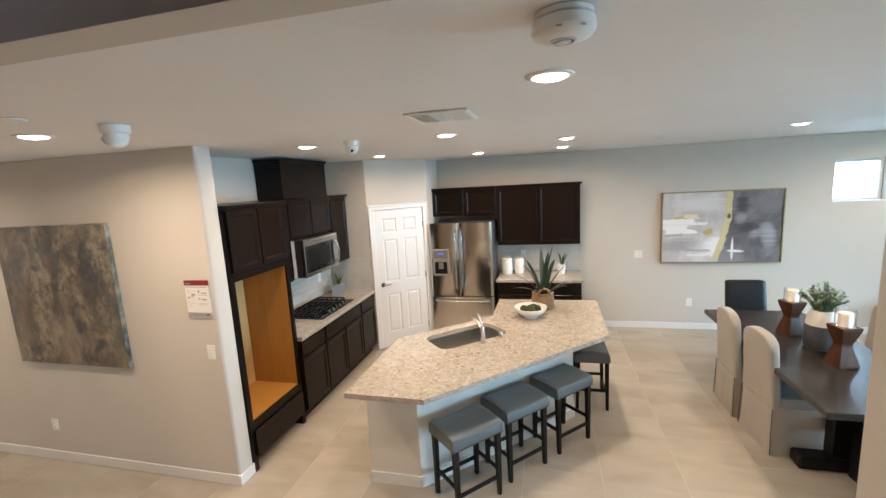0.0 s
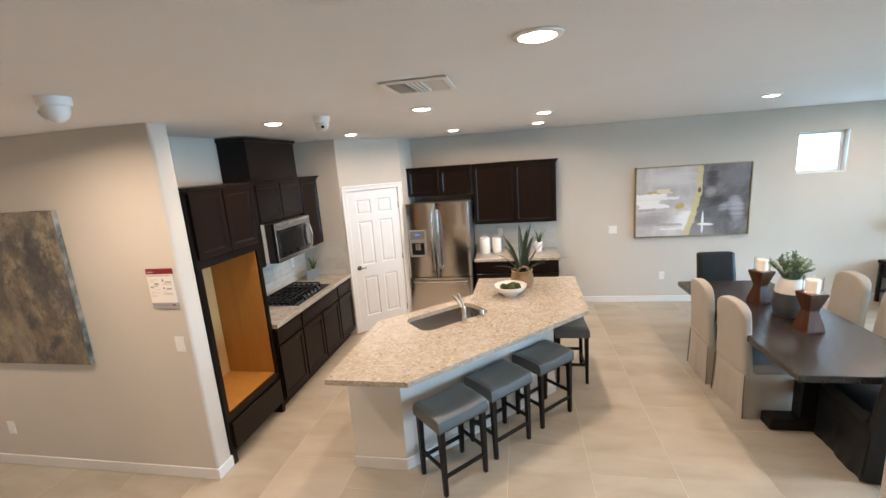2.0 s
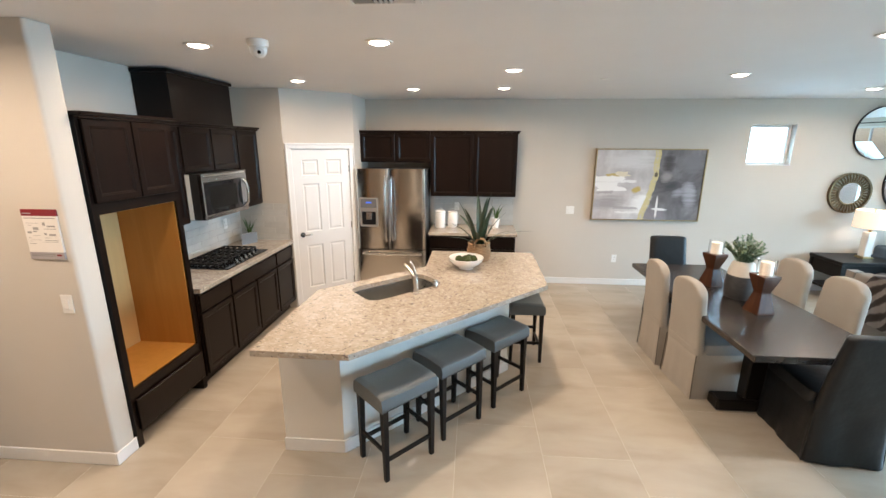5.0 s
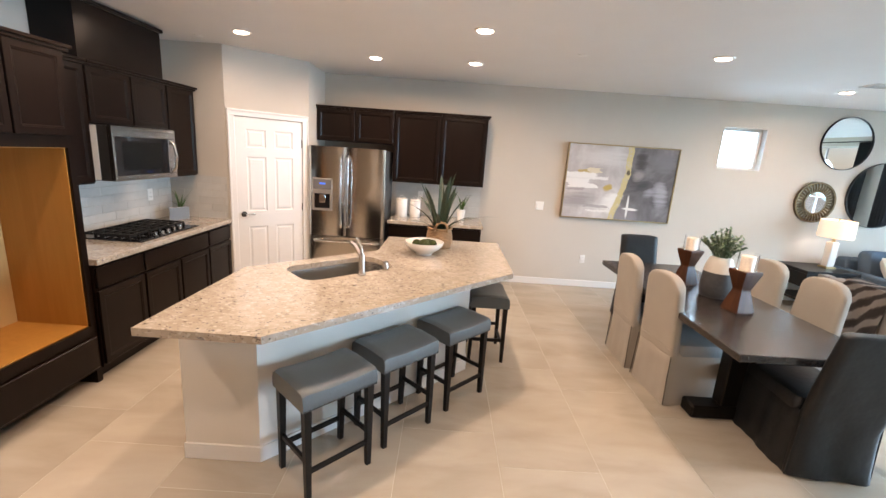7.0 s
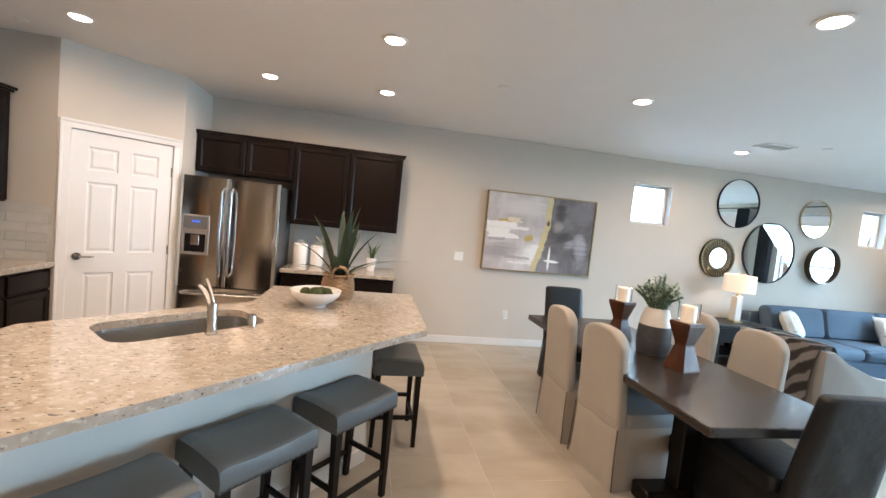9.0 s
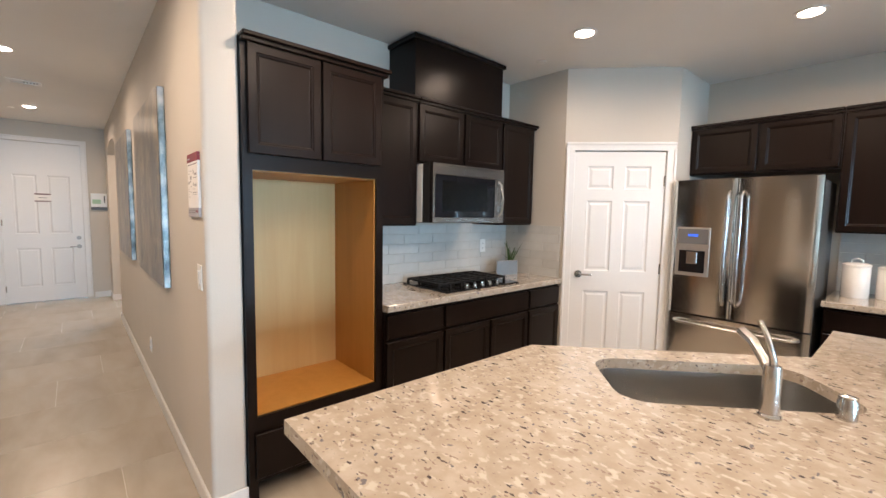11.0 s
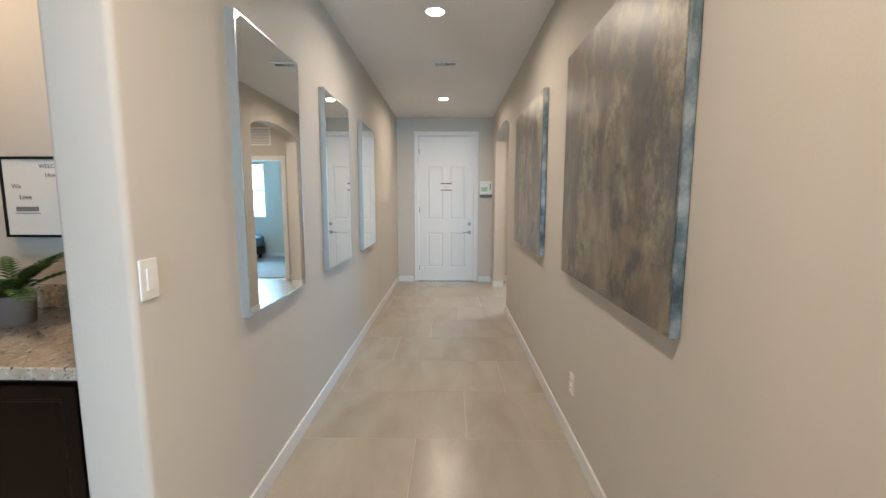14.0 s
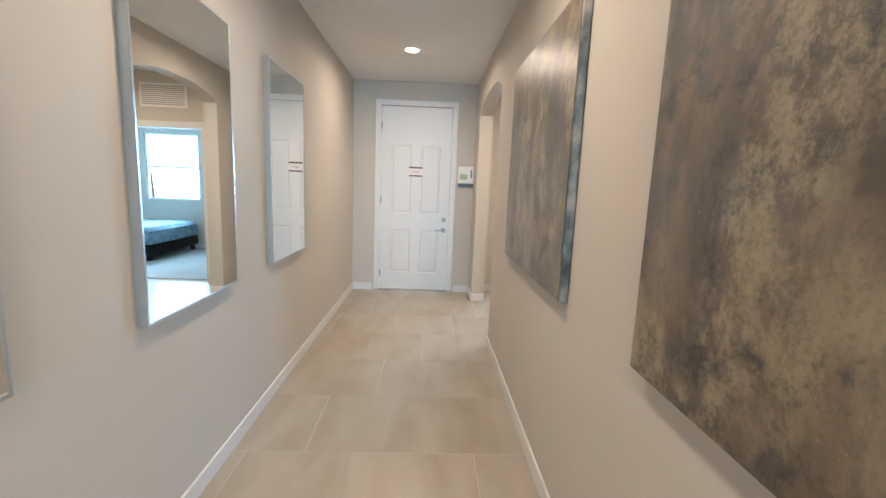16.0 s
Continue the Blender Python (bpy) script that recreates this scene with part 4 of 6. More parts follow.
def skirted_chair(mat, seat_mat, label, arched=True, lean=0.045, low=0.385, fold=0.004):
    """Slip-covered dining chair; the sitter faces +y, the back is at y = 0."""
    c = thing("dining_chair", (0, 0, 0), 0, label, "dining chair", "chairs round the dining table")
    w, d = 0.455, 0.65 if arched else 0.58
    secs = [draped_ring(z, 0, d / 2 + cy, w + dw, d + dw * 1.2, 0.03, fold * k, 7, 0.6 if arched else 2.1)
            for z, cy, dw, k in ((0.0, 0.010, 0.034, 1.0), (0.08, 0.008, 0.026, 0.9), (0.20, 0.005, 0.014, 0.6), (0.32, 0.002, 0.005, 0.3), (0.40, 0.0, 0.0, 0.1), (0.425, 0.0, -0.02, 0.0))]
    part("skirt", shell(secs), mat, c, smooth=True)
    secs = [rrect(0, d / 2 + 0.03, 0.402, w, d - 0.06, 0.04), rrect(0, d / 2 + 0.03, 0.45, w + 0.006, d - 0.05, 0.05), rrect(0, d / 2 + 0.03, 0.485, w - 0.02, d - 0.08, 0.05), rrect(0, d / 2 + 0.03, 0.497, w - 0.10, d - 0.16, 0.05)]
    part("seat_cushion", shell(secs), seat_mat, c, smooth=True)
    bm = bmesh.new()
    n, m, hh = 14, 14, []
    ht = 1.01 if arched else 0.985
    for i in range(n + 1):
        u = -1 + 2 * i / n
        hh.append(ht - (0.075 * abs(u) ** 5 + 0.03 * u * u if arched else 0.012 * u ** 8))
    taper = 0.10 if arched else 0.05
    fr_, bk_ = [], []
    for zi in range(m + 1):
        v = zi / m
        rf, rb = [], []
        for i in range(n + 1):
            u = -1 + 2 * i / n
            z = low + (hh[i] - low) * v
            lift = max(0.0, (z - 0.30) / 0.70)
            x = u * (w / 2) * (1 - taper * max(0.0, (z - 0.42) / 0.58)) * (1 + 0.06 * max(0.0, 1 - z / 0.3) * (low < 0.1))
            off = -lean * lift ** 1.25 - ((0.018 + 0.02 * max(0.0, 1 - z / 0.35)) if low < 0.1 else 0.0)
            crease = fold * 1.1 * math.sin(u * 6.0 + z * 9.0 + 1.2 * math.sin(z * 13)) * max(0.0, 1 - z / 0.8)
            edge = 0.018 if abs(u) > 0.99 else 0
            rf.append(bm.verts.new((x, 0.085 + off - edge, z)))
            rb.append(bm.verts.new((x, off + edge * 0.6 + crease, z)))
        fr_.append(rf)
        bk_.append(rb)
    for g in (fr_, bk_):
        for a, b in zip(g, g[1:]):
            for k in range(n):
                bm.faces.new((a[k], a[k + 1], b[k + 1], b[k]))
    for k in (0, n):
        for z in range(m):
            bm.faces.new((fr_[z][k], fr_[z + 1][k], bk_[z + 1][k], bk_[z][k]))
    for z in (0, m):
        for k in range(n):
            bm.faces.new((fr_[z][k], fr_[z][k + 1], bk_[z][k + 1], bk_[z][k]))
    bmesh.ops.recalc_face_normals(bm, faces=bm.faces)
    es = [e for e in bm.edges if len(e.link_faces) == 2 and e.calc_face_angle() > 0.9]
    bmesh.ops.bevel(bm, geom=es, offset=0.016, segments=3, affect="EDGES", profile=0.5)
    part("backrest", bm, mat, c, smooth=True)
    # corner strips; on linen chairs their dark colour paints the shade in the pleat
    for sx in (-1, 1):
        bm2 = tube([(sx * (w / 2 + 0.019), -0.007, 0.005), (sx * (w / 2 + 0.006), -0.004, 0.22), (sx * (w / 2 + 0.001), 0.0, 0.40)], 0.004, 6)
        part("pleat_strip", bm2, PLEAT_SHADE if arched else mat, c)
    if arched:
        part("hip_seam", tube([(-w / 2 + 0.01, -0.008, 0.445), (0, -0.008, 0.45), (w / 2 - 0.01, -0.008, 0.445)], 0.003, 6), mat, c)
    return c


# the seat linen's blue-grey holds the sky's reflection in its colour
lin = skirted_chair(BEIGE, material("sky_tinted_seat_linen", (0.22, 0.225, 0.225), 0.6, spread=0.06, grain=500, bump=0.3), "oatmeal linen skirted dining chair with arched back")
lin.matrix_basis = pose(1.795, 4.07, 0, 0, 0, -90 + 5)
for x, y, a in ((1.76, 4.635, -91), (3.16, 4.18, 90), (3.18, 4.80, 88)):
    copy_thing(lin, pose(x, y, 0, 0, 0, a))
blk = skirted_chair(BLACK_LEATHER, BLACK_LEATHER, "black leather skirted host chair with square flared back", arched=False, lean=0.125, low=0.004, fold=0.0065)
blk.matrix_basis = pose(2.465, 3.125, 0, 0, 0, -5)
copy_thing(blk, pose(2.42, 5.84, 0, 0, 0, 180))


# ---- pictures and mirrors ----
def picture_material():
    """Abstract painting: pale grey and white on one side, charcoal on the other, an ochre streak between."""
    m = material("abstract_painting", (0.5, 0.5, 0.5), 0.55, spread=0.0, bump=0.0)
    nt = m.node_tree
    b = nt.nodes["Principled BSDF"]
    co = nt.nodes.new("ShaderNodeTexCoord")
    sep = nt.nodes.new("ShaderNodeSeparateXYZ")
    nt.links.new(co.outputs["Generated"], sep.inputs[0])

    def calc(op, a, c):
        n = nt.nodes.new("ShaderNodeMath")
        n.operation = op
        for s, v in zip(n.inputs, (a, c)):
            if isinstance(v, (int, float)):
                s.default_value = v
            else:
                nt.links.new(v, s)
        return n.outputs[0]
    wob = noise_node(nt, 5, 5, 0.6, coord="Generated").outputs["Fac"]
    rag = noise_node(nt, 9, 5, 0.7, stretch=(0.35, 1, 2.2), coord="Generated", shift=(2, 0, 7)).outputs["Fac"]
    x, z = sep.outputs[0], sep.outputs[2]

    def dab(c, cx, cz, rx, rz, slant, color, soft=0.25, ragged=1.6):
        """One brush stroke: an ellipse with ragged edges."""
        dx = calc("SUBTRACT", x, cx)
        dz = calc("SUBTRACT", calc("SUBTRACT", z, cz), calc("MULTIPLY", dx, slant))
        qx, qz = calc("DIVIDE", dx, rx), calc("DIVIDE", dz, rz)
        d = calc("ADD", calc("ADD", calc("MULTIPLY", qx, qx), calc("MULTIPLY", qz, qz)), calc("MULTIPLY", calc("SUBTRACT", rag, 0.5), ragged * 2))
        mask = ramp_node(nt, calc("MULTIPLY", d, 0.5), [(0.5 - soft, (1, 1, 1)), (0.5 + soft * 0.4, (0, 0, 0))]).outputs[0]
        return mix_node(nt, mask, c, color)
    fine = noise_node(nt, 14, 6, 0.7, stretch=(1.5, 1, 1), coord="Generated", shift=(5, 0, 3)).outputs["Fac"]
    xr = calc("ADD", x, calc("MULTIPLY", calc("SUBTRACT", rag, 0.5), 0.22))
    zr = calc("ADD", z, calc("MULTIPLY", calc("SUBTRACT", fine, 0.5), 0.07))

    def stroke(c, x0, x1, z0, z1, color, part_of=1.0):
        """One flat brush mark with dry, uneven ends."""
        inside = calc("MULTIPLY", calc("MULTIPLY", calc("GREATER_THAN", xr, x0), calc("LESS_THAN", xr, x1)), calc("MULTIPLY", calc("GREATER_THAN", zr, z0), calc("LESS_THAN", zr, z1)))
        return mix_node(nt, calc("MULTIPLY", inside, part_of), c, color)
    drop = calc("MAXIMUM", calc("SUBTRACT", 0.60, z), 0.0)
    line = calc("ADD", calc("ADD", x, calc("MULTIPLY", drop, 0.17)), calc("MULTIPLY", calc("SUBTRACT", wob, 0.5), 0.05))
    light = ramp_node(nt, noise_node(nt, 3.0, 6, 0.6, stretch=(1.6, 1, 0.8), coord="Generated").outputs["Fac"], [(0.34, (0.40, 0.365, 0.355)), (0.50, (0.50, 0.465, 0.455)), (0.64, (0.60, 0.575, 0.56))]).outputs[0]
    dark = ramp_node(nt, noise_node(nt, 2.6, 7, 0.62, stretch=(1.2, 1, 0.9), coord="Generated", shift=(3, 0, 2), distortion=0.5).outputs["Fac"], [(0.36, (0.075, 0.066, 0.066)), (0.50, (0.135, 0.12, 0.122)), (0.66, (0.235, 0.215, 0.225))]).outputs[0]
    c = mix_node(nt, ramp_node(nt, line, [(0.578, (0, 0, 0)), (0.588, (1, 1, 1))]).outputs[0], light, dark)
    grey, pale, white, cream = (0.33, 0.30, 0.30), (0.60, 0.57, 0.56), (0.78, 0.76, 0.735), (0.66, 0.585, 0.43)
    ochre, gold = (0.47, 0.34, 0.09), (0.57, 0.475, 0.22)
    c = dab(c, 0.12, 0.24, 0.17, 0.10, 0.1, grey, 0.45)
    c = dab(c, 0.32, 0.84, 0.22, 0.12, 0.0, pale, 0.45)
    c = dab(c, 0.45, 0.25, 0.09, 0.16, 0.4, white, 0.4)
    c = stroke(c, 0.10, 0.24, 0.62, 0.665, ochre, 0.85)
    c = stroke(c, 0.20, 0.31, 0.625, 0.69, cream)
    c = stroke(c, -0.2, 0.40, 0.535, 0.575, white, 0.8)
    c = stroke(c, -0.2, 0.27, 0.555, 0.625, white)
    c = stroke(c, -0.2, 0.22, 0.475, 0.535, white)
    c = stroke(c, 0.04, 0.29, 0.415, 0.475, white)
    c = stroke(c, 0.02, 0.16, 0.375, 0.405, grey, 0.8)
    c = stroke(c, 0.20, 0.42, 0.15, 0.185, grey, 0.75)
    c = stroke(c, 0.24, 0.44, 0.09, 0.12, white, 0.8)
    c = dab(c, 0.395, 0.43, 0.045, 0.055, 0.4, ochre)
    c = dab(c, 0.67, 0.82, 0.055, 0.16, 0.0, (0.055, 0.046, 0.044), 0.45)
    c = dab(c, 0.90, 0.82, 0.10, 0.14, 0.0, (0.17, 0.155, 0.165), 0.45)
    c = dab(c, 0.72, 0.50, 0.06, 0.06, 0.5, (0.045, 0.04, 0.042), 0.45)
    c = dab(c, 0.89, 0.38, 0.07, 0.17, -0.7, (0.34, 0.32, 0.34), 0.45)
    c = dab(c, 0.79, 0.40, 0.06, 0.06, 0.4, (0.28, 0.265, 0.285), 0.45)
    c = dab(c, 0.66, 0.62, 0.05, 0.08, 0.3, (0.27, 0.24, 0.23), 0.45)
    inside = calc("MULTIPLY", calc("GREATER_THAN", line, 0.535), calc("LESS_THAN", line, 0.588))
    c = mix_node(nt, calc("MULTIPLY", inside, ramp_node(nt, fine, [(0.34, (0.1, 0.1, 0.1)), (0.50, (0.95, 0.95, 0.95))]).outputs[0]), c, gold)
    c = dab(c, 0.566, 0.66, 0.016, 0.045, 0.0, (0.12, 0.09, 0.05))
    c = dab(c, 0.603, 0.18, 0.012, 0.17, 0.0, white, 0.25, 0.5)
    c = dab(c, 0.63, 0.155, 0.075, 0.020, -0.08, white, 0.25, 0.5)
    nt.links.new(c, b.inputs["Base Color"])
    return m


def mottled_material():
    """Brown and slate metallic canvas with pale worn patches."""
    m = material("mottled_bronze_canvas", (0.2, 0.16, 0.12), 0.34, spread=0.0, bump=0.0, spec=0.40, coat=0.38)
    nt = m.node_tree
    b = nt.nodes["Principled BSDF"]
    b.inputs["Coat Roughness"].default_value = 0.32
    big = noise_node(nt, 2.3, 9, 0.62, stretch=(1, 1, 0.75), distortion=0.5)
    c = ramp_node(nt, big.outputs["Fac"], [(0.37, (0.055, 0.045, 0.038)), (0.46, (0.110, 0.083, 0.056)), (0.54, (0.185, 0.140, 0.090)), (0.63, (0.27, 0.222, 0.155))]).outputs[0]
    streak = noise_node(nt, 7.0, 8, 0.68, stretch=(1.7, 1, 0.45), shift=(3, 1, 8))
    c = mix_node(nt, ramp_node(nt, streak.outputs["Fac"], [(0.50, (0, 0, 0)), (0.72, (0.7, 0.7, 0.7))]).outputs[0], c, (0.215, 0.17, 0.12))
    c = mix_node(nt, ramp_node(nt, streak.outputs["Fac"], [(0.30, (0.7, 0.7, 0.7)), (0.47, (0, 0, 0))]).outputs[0], c, (0.07, 0.052, 0.038))
    cool = noise_node(nt, 2.4, 9, 0.66, shift=(4, 2, 1), stretch=(1, 1, 0.7))
    c = mix_node(nt, ramp_node(nt, cool.outputs["Fac"], [(0.50, (0, 0, 0)), (0.60, (0.8, 0.8, 0.8))]).outputs[0], c, (0.085, 0.081, 0.080))
    soot = noise_node(nt, 3.4, 12, 0.76, shift=(8, 3, 5))
    c = mix_node(nt, ramp_node(nt, soot.outputs["Fac"], [(0.51, (0, 0, 0)), (0.58, (0.9, 0.9, 0.9))]).outputs[0], c, (0.036, 0.034, 0.038))
    worn = noise_node(nt, 17, 12, 0.80, shift=(1, 7, 3), stretch=(1, 1, 0.8))
    patch = noise_node(nt, 2.9, 5, 0.6, shift=(2, 2, 6), stretch=(1.2, 1, 0.6))

    def both(p, q):
        mul = nt.nodes.new("ShaderNodeMath")
        mul.operation = "MULTIPLY"
        nt.links.new(p, mul.inputs[0])
        nt.links.new(q, mul.inputs[1])
        return mul.outputs[0]
    gate = ramp_node(nt, patch.outputs["Fac"], [(0.48, (0, 0, 0)), (0.58, (1, 1, 1))]).outputs[0]
    c = mix_node(nt, both(ramp_node(nt, worn.outputs["Fac"], [(0.43, (0, 0, 0)), (0.56, (0.9, 0.9, 0.9))]).outputs[0], gate), c, (0.335, 0.28, 0.175))
    co = nt.nodes.new("ShaderNodeTexCoord")
    dots = nt.nodes.new("ShaderNodeTexVoronoi")
    dots.inputs["Scale"].default_value = 46.0
    nt.links.new(co.outputs["Object"], dots.inputs["Vector"])
    few = noise_node(nt, 4.0, 3, 0.6, shift=(6, 1, 2))
    c = mix_node(nt, both(ramp_node(nt, dots.outputs["Distance"], [(0.10, (0.8, 0.8, 0.8)), (0.15, (0, 0, 0))]).outputs[0], ramp_node(nt, few.outputs["Fac"], [(0.60, (0, 0, 0)), (0.66, (1, 1, 1))]).outputs[0]), c, (0.30, 0.27, 0.22))
    grit = noise_node(nt, 90, 3, 0.6)
    c = mix_node(nt, ramp_node(nt, grit.outputs["Fac"], [(0.34, (0.22, 0.22, 0.22)), (0.50, (0, 0, 0))]).outputs[0], c, (0.06, 0.048, 0.038))
    nt.links.new(c, b.inputs["Base Color"])
    bp = nt.nodes.new("ShaderNodeBump")
    bp.inputs["Strength"].default_value, bp.inputs["Distance"].default_value = 0.5, 0.008
    nt.links.new(worn.outputs["Fac"], bp.inputs["Height"])
    nt.links.new(bp.outputs["Normal"], b.inputs["Normal"])
    return m


def silver_material():
    """Silver leaf with tarnished blue-green patches."""
    m = material("worn_silver_leaf", (0.42, 0.44, 0.45), 0.35, 0.7, spread=0.0, bump=0.1)
    nt = m.node_tree
    n = noise_node(nt, 6.0, 6, 0.65, stretch=(1, 1, 0.8))
    c = ramp_node(nt, n.outputs["Fac"], [(0.36, (0.09, 0.115, 0.125)), (0.47, (0.22, 0.27, 0.28)), (0.56, (0.42, 0.44, 0.44)), (0.70, (0.60, 0.60, 0.58))]).outputs[0]
    nt.links.new(c, nt.nodes["Principled BSDF"].inputs["Base Color"])
    return m


SILVER = silver_material()
GOLD = material("brushed_gold", (0.42, 0.32, 0.17), 0.32, 0.9, spread=0.1, bump=0.05)
CANVAS = mottled_material()
pic = thing("framed_painting", (1.675, YB, 1.025), 0, "abstract white, charcoal and ochre painting in a slim gold frame", "painting")
pw, ph = 1.54, 1.035
part("canvas", box(0.014, -0.045, 0.014, pw - 0.014, -0.005, ph - 0.014), picture_material(), pic, "abstract painted canvas")
for x0, z0, x1, z1 in ((0, 0, 0.014, ph), (pw - 0.014, 0, pw, ph), (0.014, 0, pw - 0.014, 0.014), (0.014, ph - 0.014, pw - 0.014, ph)):
    part("frame_bar", box(x0, -0.058, z0, x1, -0.001, z1, 0.002), GOLD, pic)
for x0 in (-3.345, -5.20):
    art = thing("canvas_art", (x0 - 1.24, HALL_N, 0.985), 0, "large mottled bronze and slate canvas with silver-leaf edges", "painting", "hallway canvases")
    part("canvas", box(0.004, -0.042, 0.004, 1.236, -0.037, 1.214, 0.002), CANVAS, art, "mottled bronze and slate canvas")
    part("edge_wrap", box(0, -0.0375, 0, 1.24, -0.002, 1.218, 0.003), SILVER, art, "worn silver-leaf edge")

MIRROR_EDGE = material("silvered_bevel", (0.46, 0.49, 0.50), 0.28, 0.7, spread=0.05, bump=0.0)
for x0 in (-3.82, -5.00, -6.185):
    mir = thing("wall_mirror", (x0 - 0.70, HALL_S - 0.010, 0.905), 0, "tall silver-edged mirror hanging on the hall wall", "mirror", "hallway mirrors")
    w, h, d = 0.70, 1.252, 0.048
    part("glass", box(0.012, d - 0.006, 0.012, w - 0.012, d - 0.002, h - 0.012), MIRROR, mir, "clear mirror glass")
    for a in ((0, 0, 0.0118, h), (w - 0.0118, 0, w, h), (0.012, 0, w - 0.012, 0.0118), (0.012, h - 0.0118, w - 0.012, h)):
        part("frame_bar", box(a[0], 0.001, a[1], a[2], d, a[3], 0.002), MIRROR_EDGE, mir)


def round_mirror(x, z, r, depth, mat, label):
    m = thing("round_mirror", (x, YB, z), 0, label, "mirror", "round mirrors over the sofa")
    bm = lathe([(r - 0.007, 0.0), (r, 0.001), (r, depth), (r - 0.007, depth), (r - 0.007, 0.001)], 56)
    ob = part("frame_ring", bm, mat, m, smooth=True)
    ob.matrix_basis = pose(0, 0, 0, 90)
    bm = lathe([(r - 0.008, depth * 0.4), (r - 0.008, depth * 0.55), (0.02, depth * 0.55)], 56)
    ob = part("glass", bm, MIRROR, m, "clear mirror glass")
    ob.matrix_basis = pose(0, 0, 0, 90)
    return m


ANTIQUE = material("antique_gold", (0.13, 0.088, 0.044), 0.36, 0.9, spread=0.25, grain=30, bump=0.1)
BLACK_METAL = material("black_metal", (0.015, 0.015, 0.015), 0.35, 0.6, spread=0.1, bump=0.0)
round_mirror(5.47, 2.285, 0.355, 0.03, BLACK_METAL, "large round mirror with thin black metal frame")
round_mirror(6.11, 1.61, 0.455, 0.035, BLACK_METAL, "largest round mirror with thin black metal frame")
round_mirror(6.87, 2.20, 0.29, 0.03, GOLD, "round mirror with thin gold frame")
round_mirror(7.09, 1.51, 0.285, 0.09, material("dark_bronze", (0.09, 0.065, 0.04), 0.35, 0.7, bump=0.0), "round mirror with deep dark bronze frame")
sb = thing("sunburst_mirror", (5.235, YB, 1.465), 0, "small round mirror in an openwork antique gold sunburst frame", "mirror", "round mirrors over the sofa")
ob = part("glass", lathe([(0.148, 0.02), (0.148, 0.034), (0.02, 0.034)], 40), MIRROR, sb, "clear mirror glass")
ob.matrix_basis = pose(0, 0, 0, 90)
for r0, r1 in ((0.147, 0.165), (0.26, 0.285)):
    ob = part("ring", lathe([(r0, 0.001), (r1, 0.001), (r1, 0.04), (r0, 0.04), (r0, 0.001)], 48, True), ANTIQUE, sb, smooth=True)
    ob.matrix_basis = pose(0, 0, 0, 90)
ray = mesh_of("ray", tube([(0, -0.02, 0.16), (0, -0.03, 0.21), (0, -0.02, 0.265)], 0.011, 8), ANTIQUE, True)
for i in range(36):
    o = new("ray", ray)
    o.parent = sb
    o.matrix_basis = pose(0, 0, 0, 0, i * 10, 0)


# ---- fixtures on walls and ceiling ----
GREYCARD = material("grey_card", (0.36, 0.34, 0.35), 0.5, spread=0.02, bump=0.0)
def plate(name, place, rz, label, kind="switch"):
    p = thing(name, place, rz, label, "power outlet" if kind == "outlet" else "light switch")
    half = 0.060 if kind == "double" else 0.037
    part("cover_plate", box(-half, -0.007, -0.06, half, -0.0005, 0.06, 0.003, 2), WHITE_PLASTIC, p)
    if kind != "outlet":
        for x in ((-0.024, 0.024) if kind == "double" else (0.0,)):
            part("rocker", box(x - 0.017, -0.012, -0.034, x + 0.017, -0.0065, 0.034, 0.003), WHITE_PLASTIC, p)
    else:
        for z in (-0.022, 0.022):
            bm = box(-0.017, -0.0095, z - 0.015, 0.017, -0.0065, z + 0.015, 0.004, 2)
            so = part("socket", bm, WHITE_PLASTIC, p)
            for x in (-0.006, 0.006):
                part("slot", box(x - 0.001, -0.0102, z - 0.004, x + 0.001, -0.0094, z + 0.005), BLACK_PLASTIC, so)
    return p


plate("light_switch", (1.373, YB, 1.158), 0, "white double rocker light switch on the wall", "double")
plate("power_outlet", (2.09, YB, 0.42), 0, "white duplex power outlet low on the wall", "outlet")
plate("light_switch", (-2.535, HALL_N, 1.155), 0, "white rocker light switch beside the wall's end")
plate("power_outlet", (-4.40, HALL_N, 0.36), 0, "white duplex power outlet under a canvas", "outlet")
plate("light_switch", (-3.295, HALL_S, 1.175), 180, "white rocker light switch near the hall corner")
plate("light_switch", (-3.95, -0.06, 1.185), 90, "white rocker light switch beside the door casing")
plate("power_outlet", (-0.33, YB - 0.010, 1.19), 0, "white power outlet on the tiled splashback", "outlet")
plate("power_outlet", (XW + 0.010, 5.20, 1.18), 90, "white power outlet on the tiled splashback", "outlet")

smoke = thing("smoke_detector", (0.09, 1.205, H), 0, "round white smoke detector on the ceiling", "smoke detector")
part("base", lathe([(0.066, 0), (0.066, -0.010), (0.060, -0.014)], 32), WHITE_PLASTIC, smoke, smooth=True)
part("cover", lathe([(0.058, -0.012), (0.070, -0.017), (0.072, -0.038), (0.064, -0.050), (0.044, -0.057), (0.008, -0.059)], 36), WHITE_PLASTIC, smoke, smooth=True)
part("test_button", lathe([(0.016, -0.057), (0.016, -0.062), (0.01, -0.063)], 16), TRIM, smoke, smooth=True)
part("sounder_grille", lathe([(0.030, -0.0585), (0.030, -0.061), (0.024, -0.061), (0.024, -0.0585)], 20), TRIM, smoke, smooth=True)
for a in (-100, -55, 20, 160):
    o = part("slot", box(0.0655, -0.006, -0.046, 0.0690, 0.006, -0.042), GREYCARD, smoke)
    o.matrix_basis = pose(0, 0, 0, 0, 0, a)
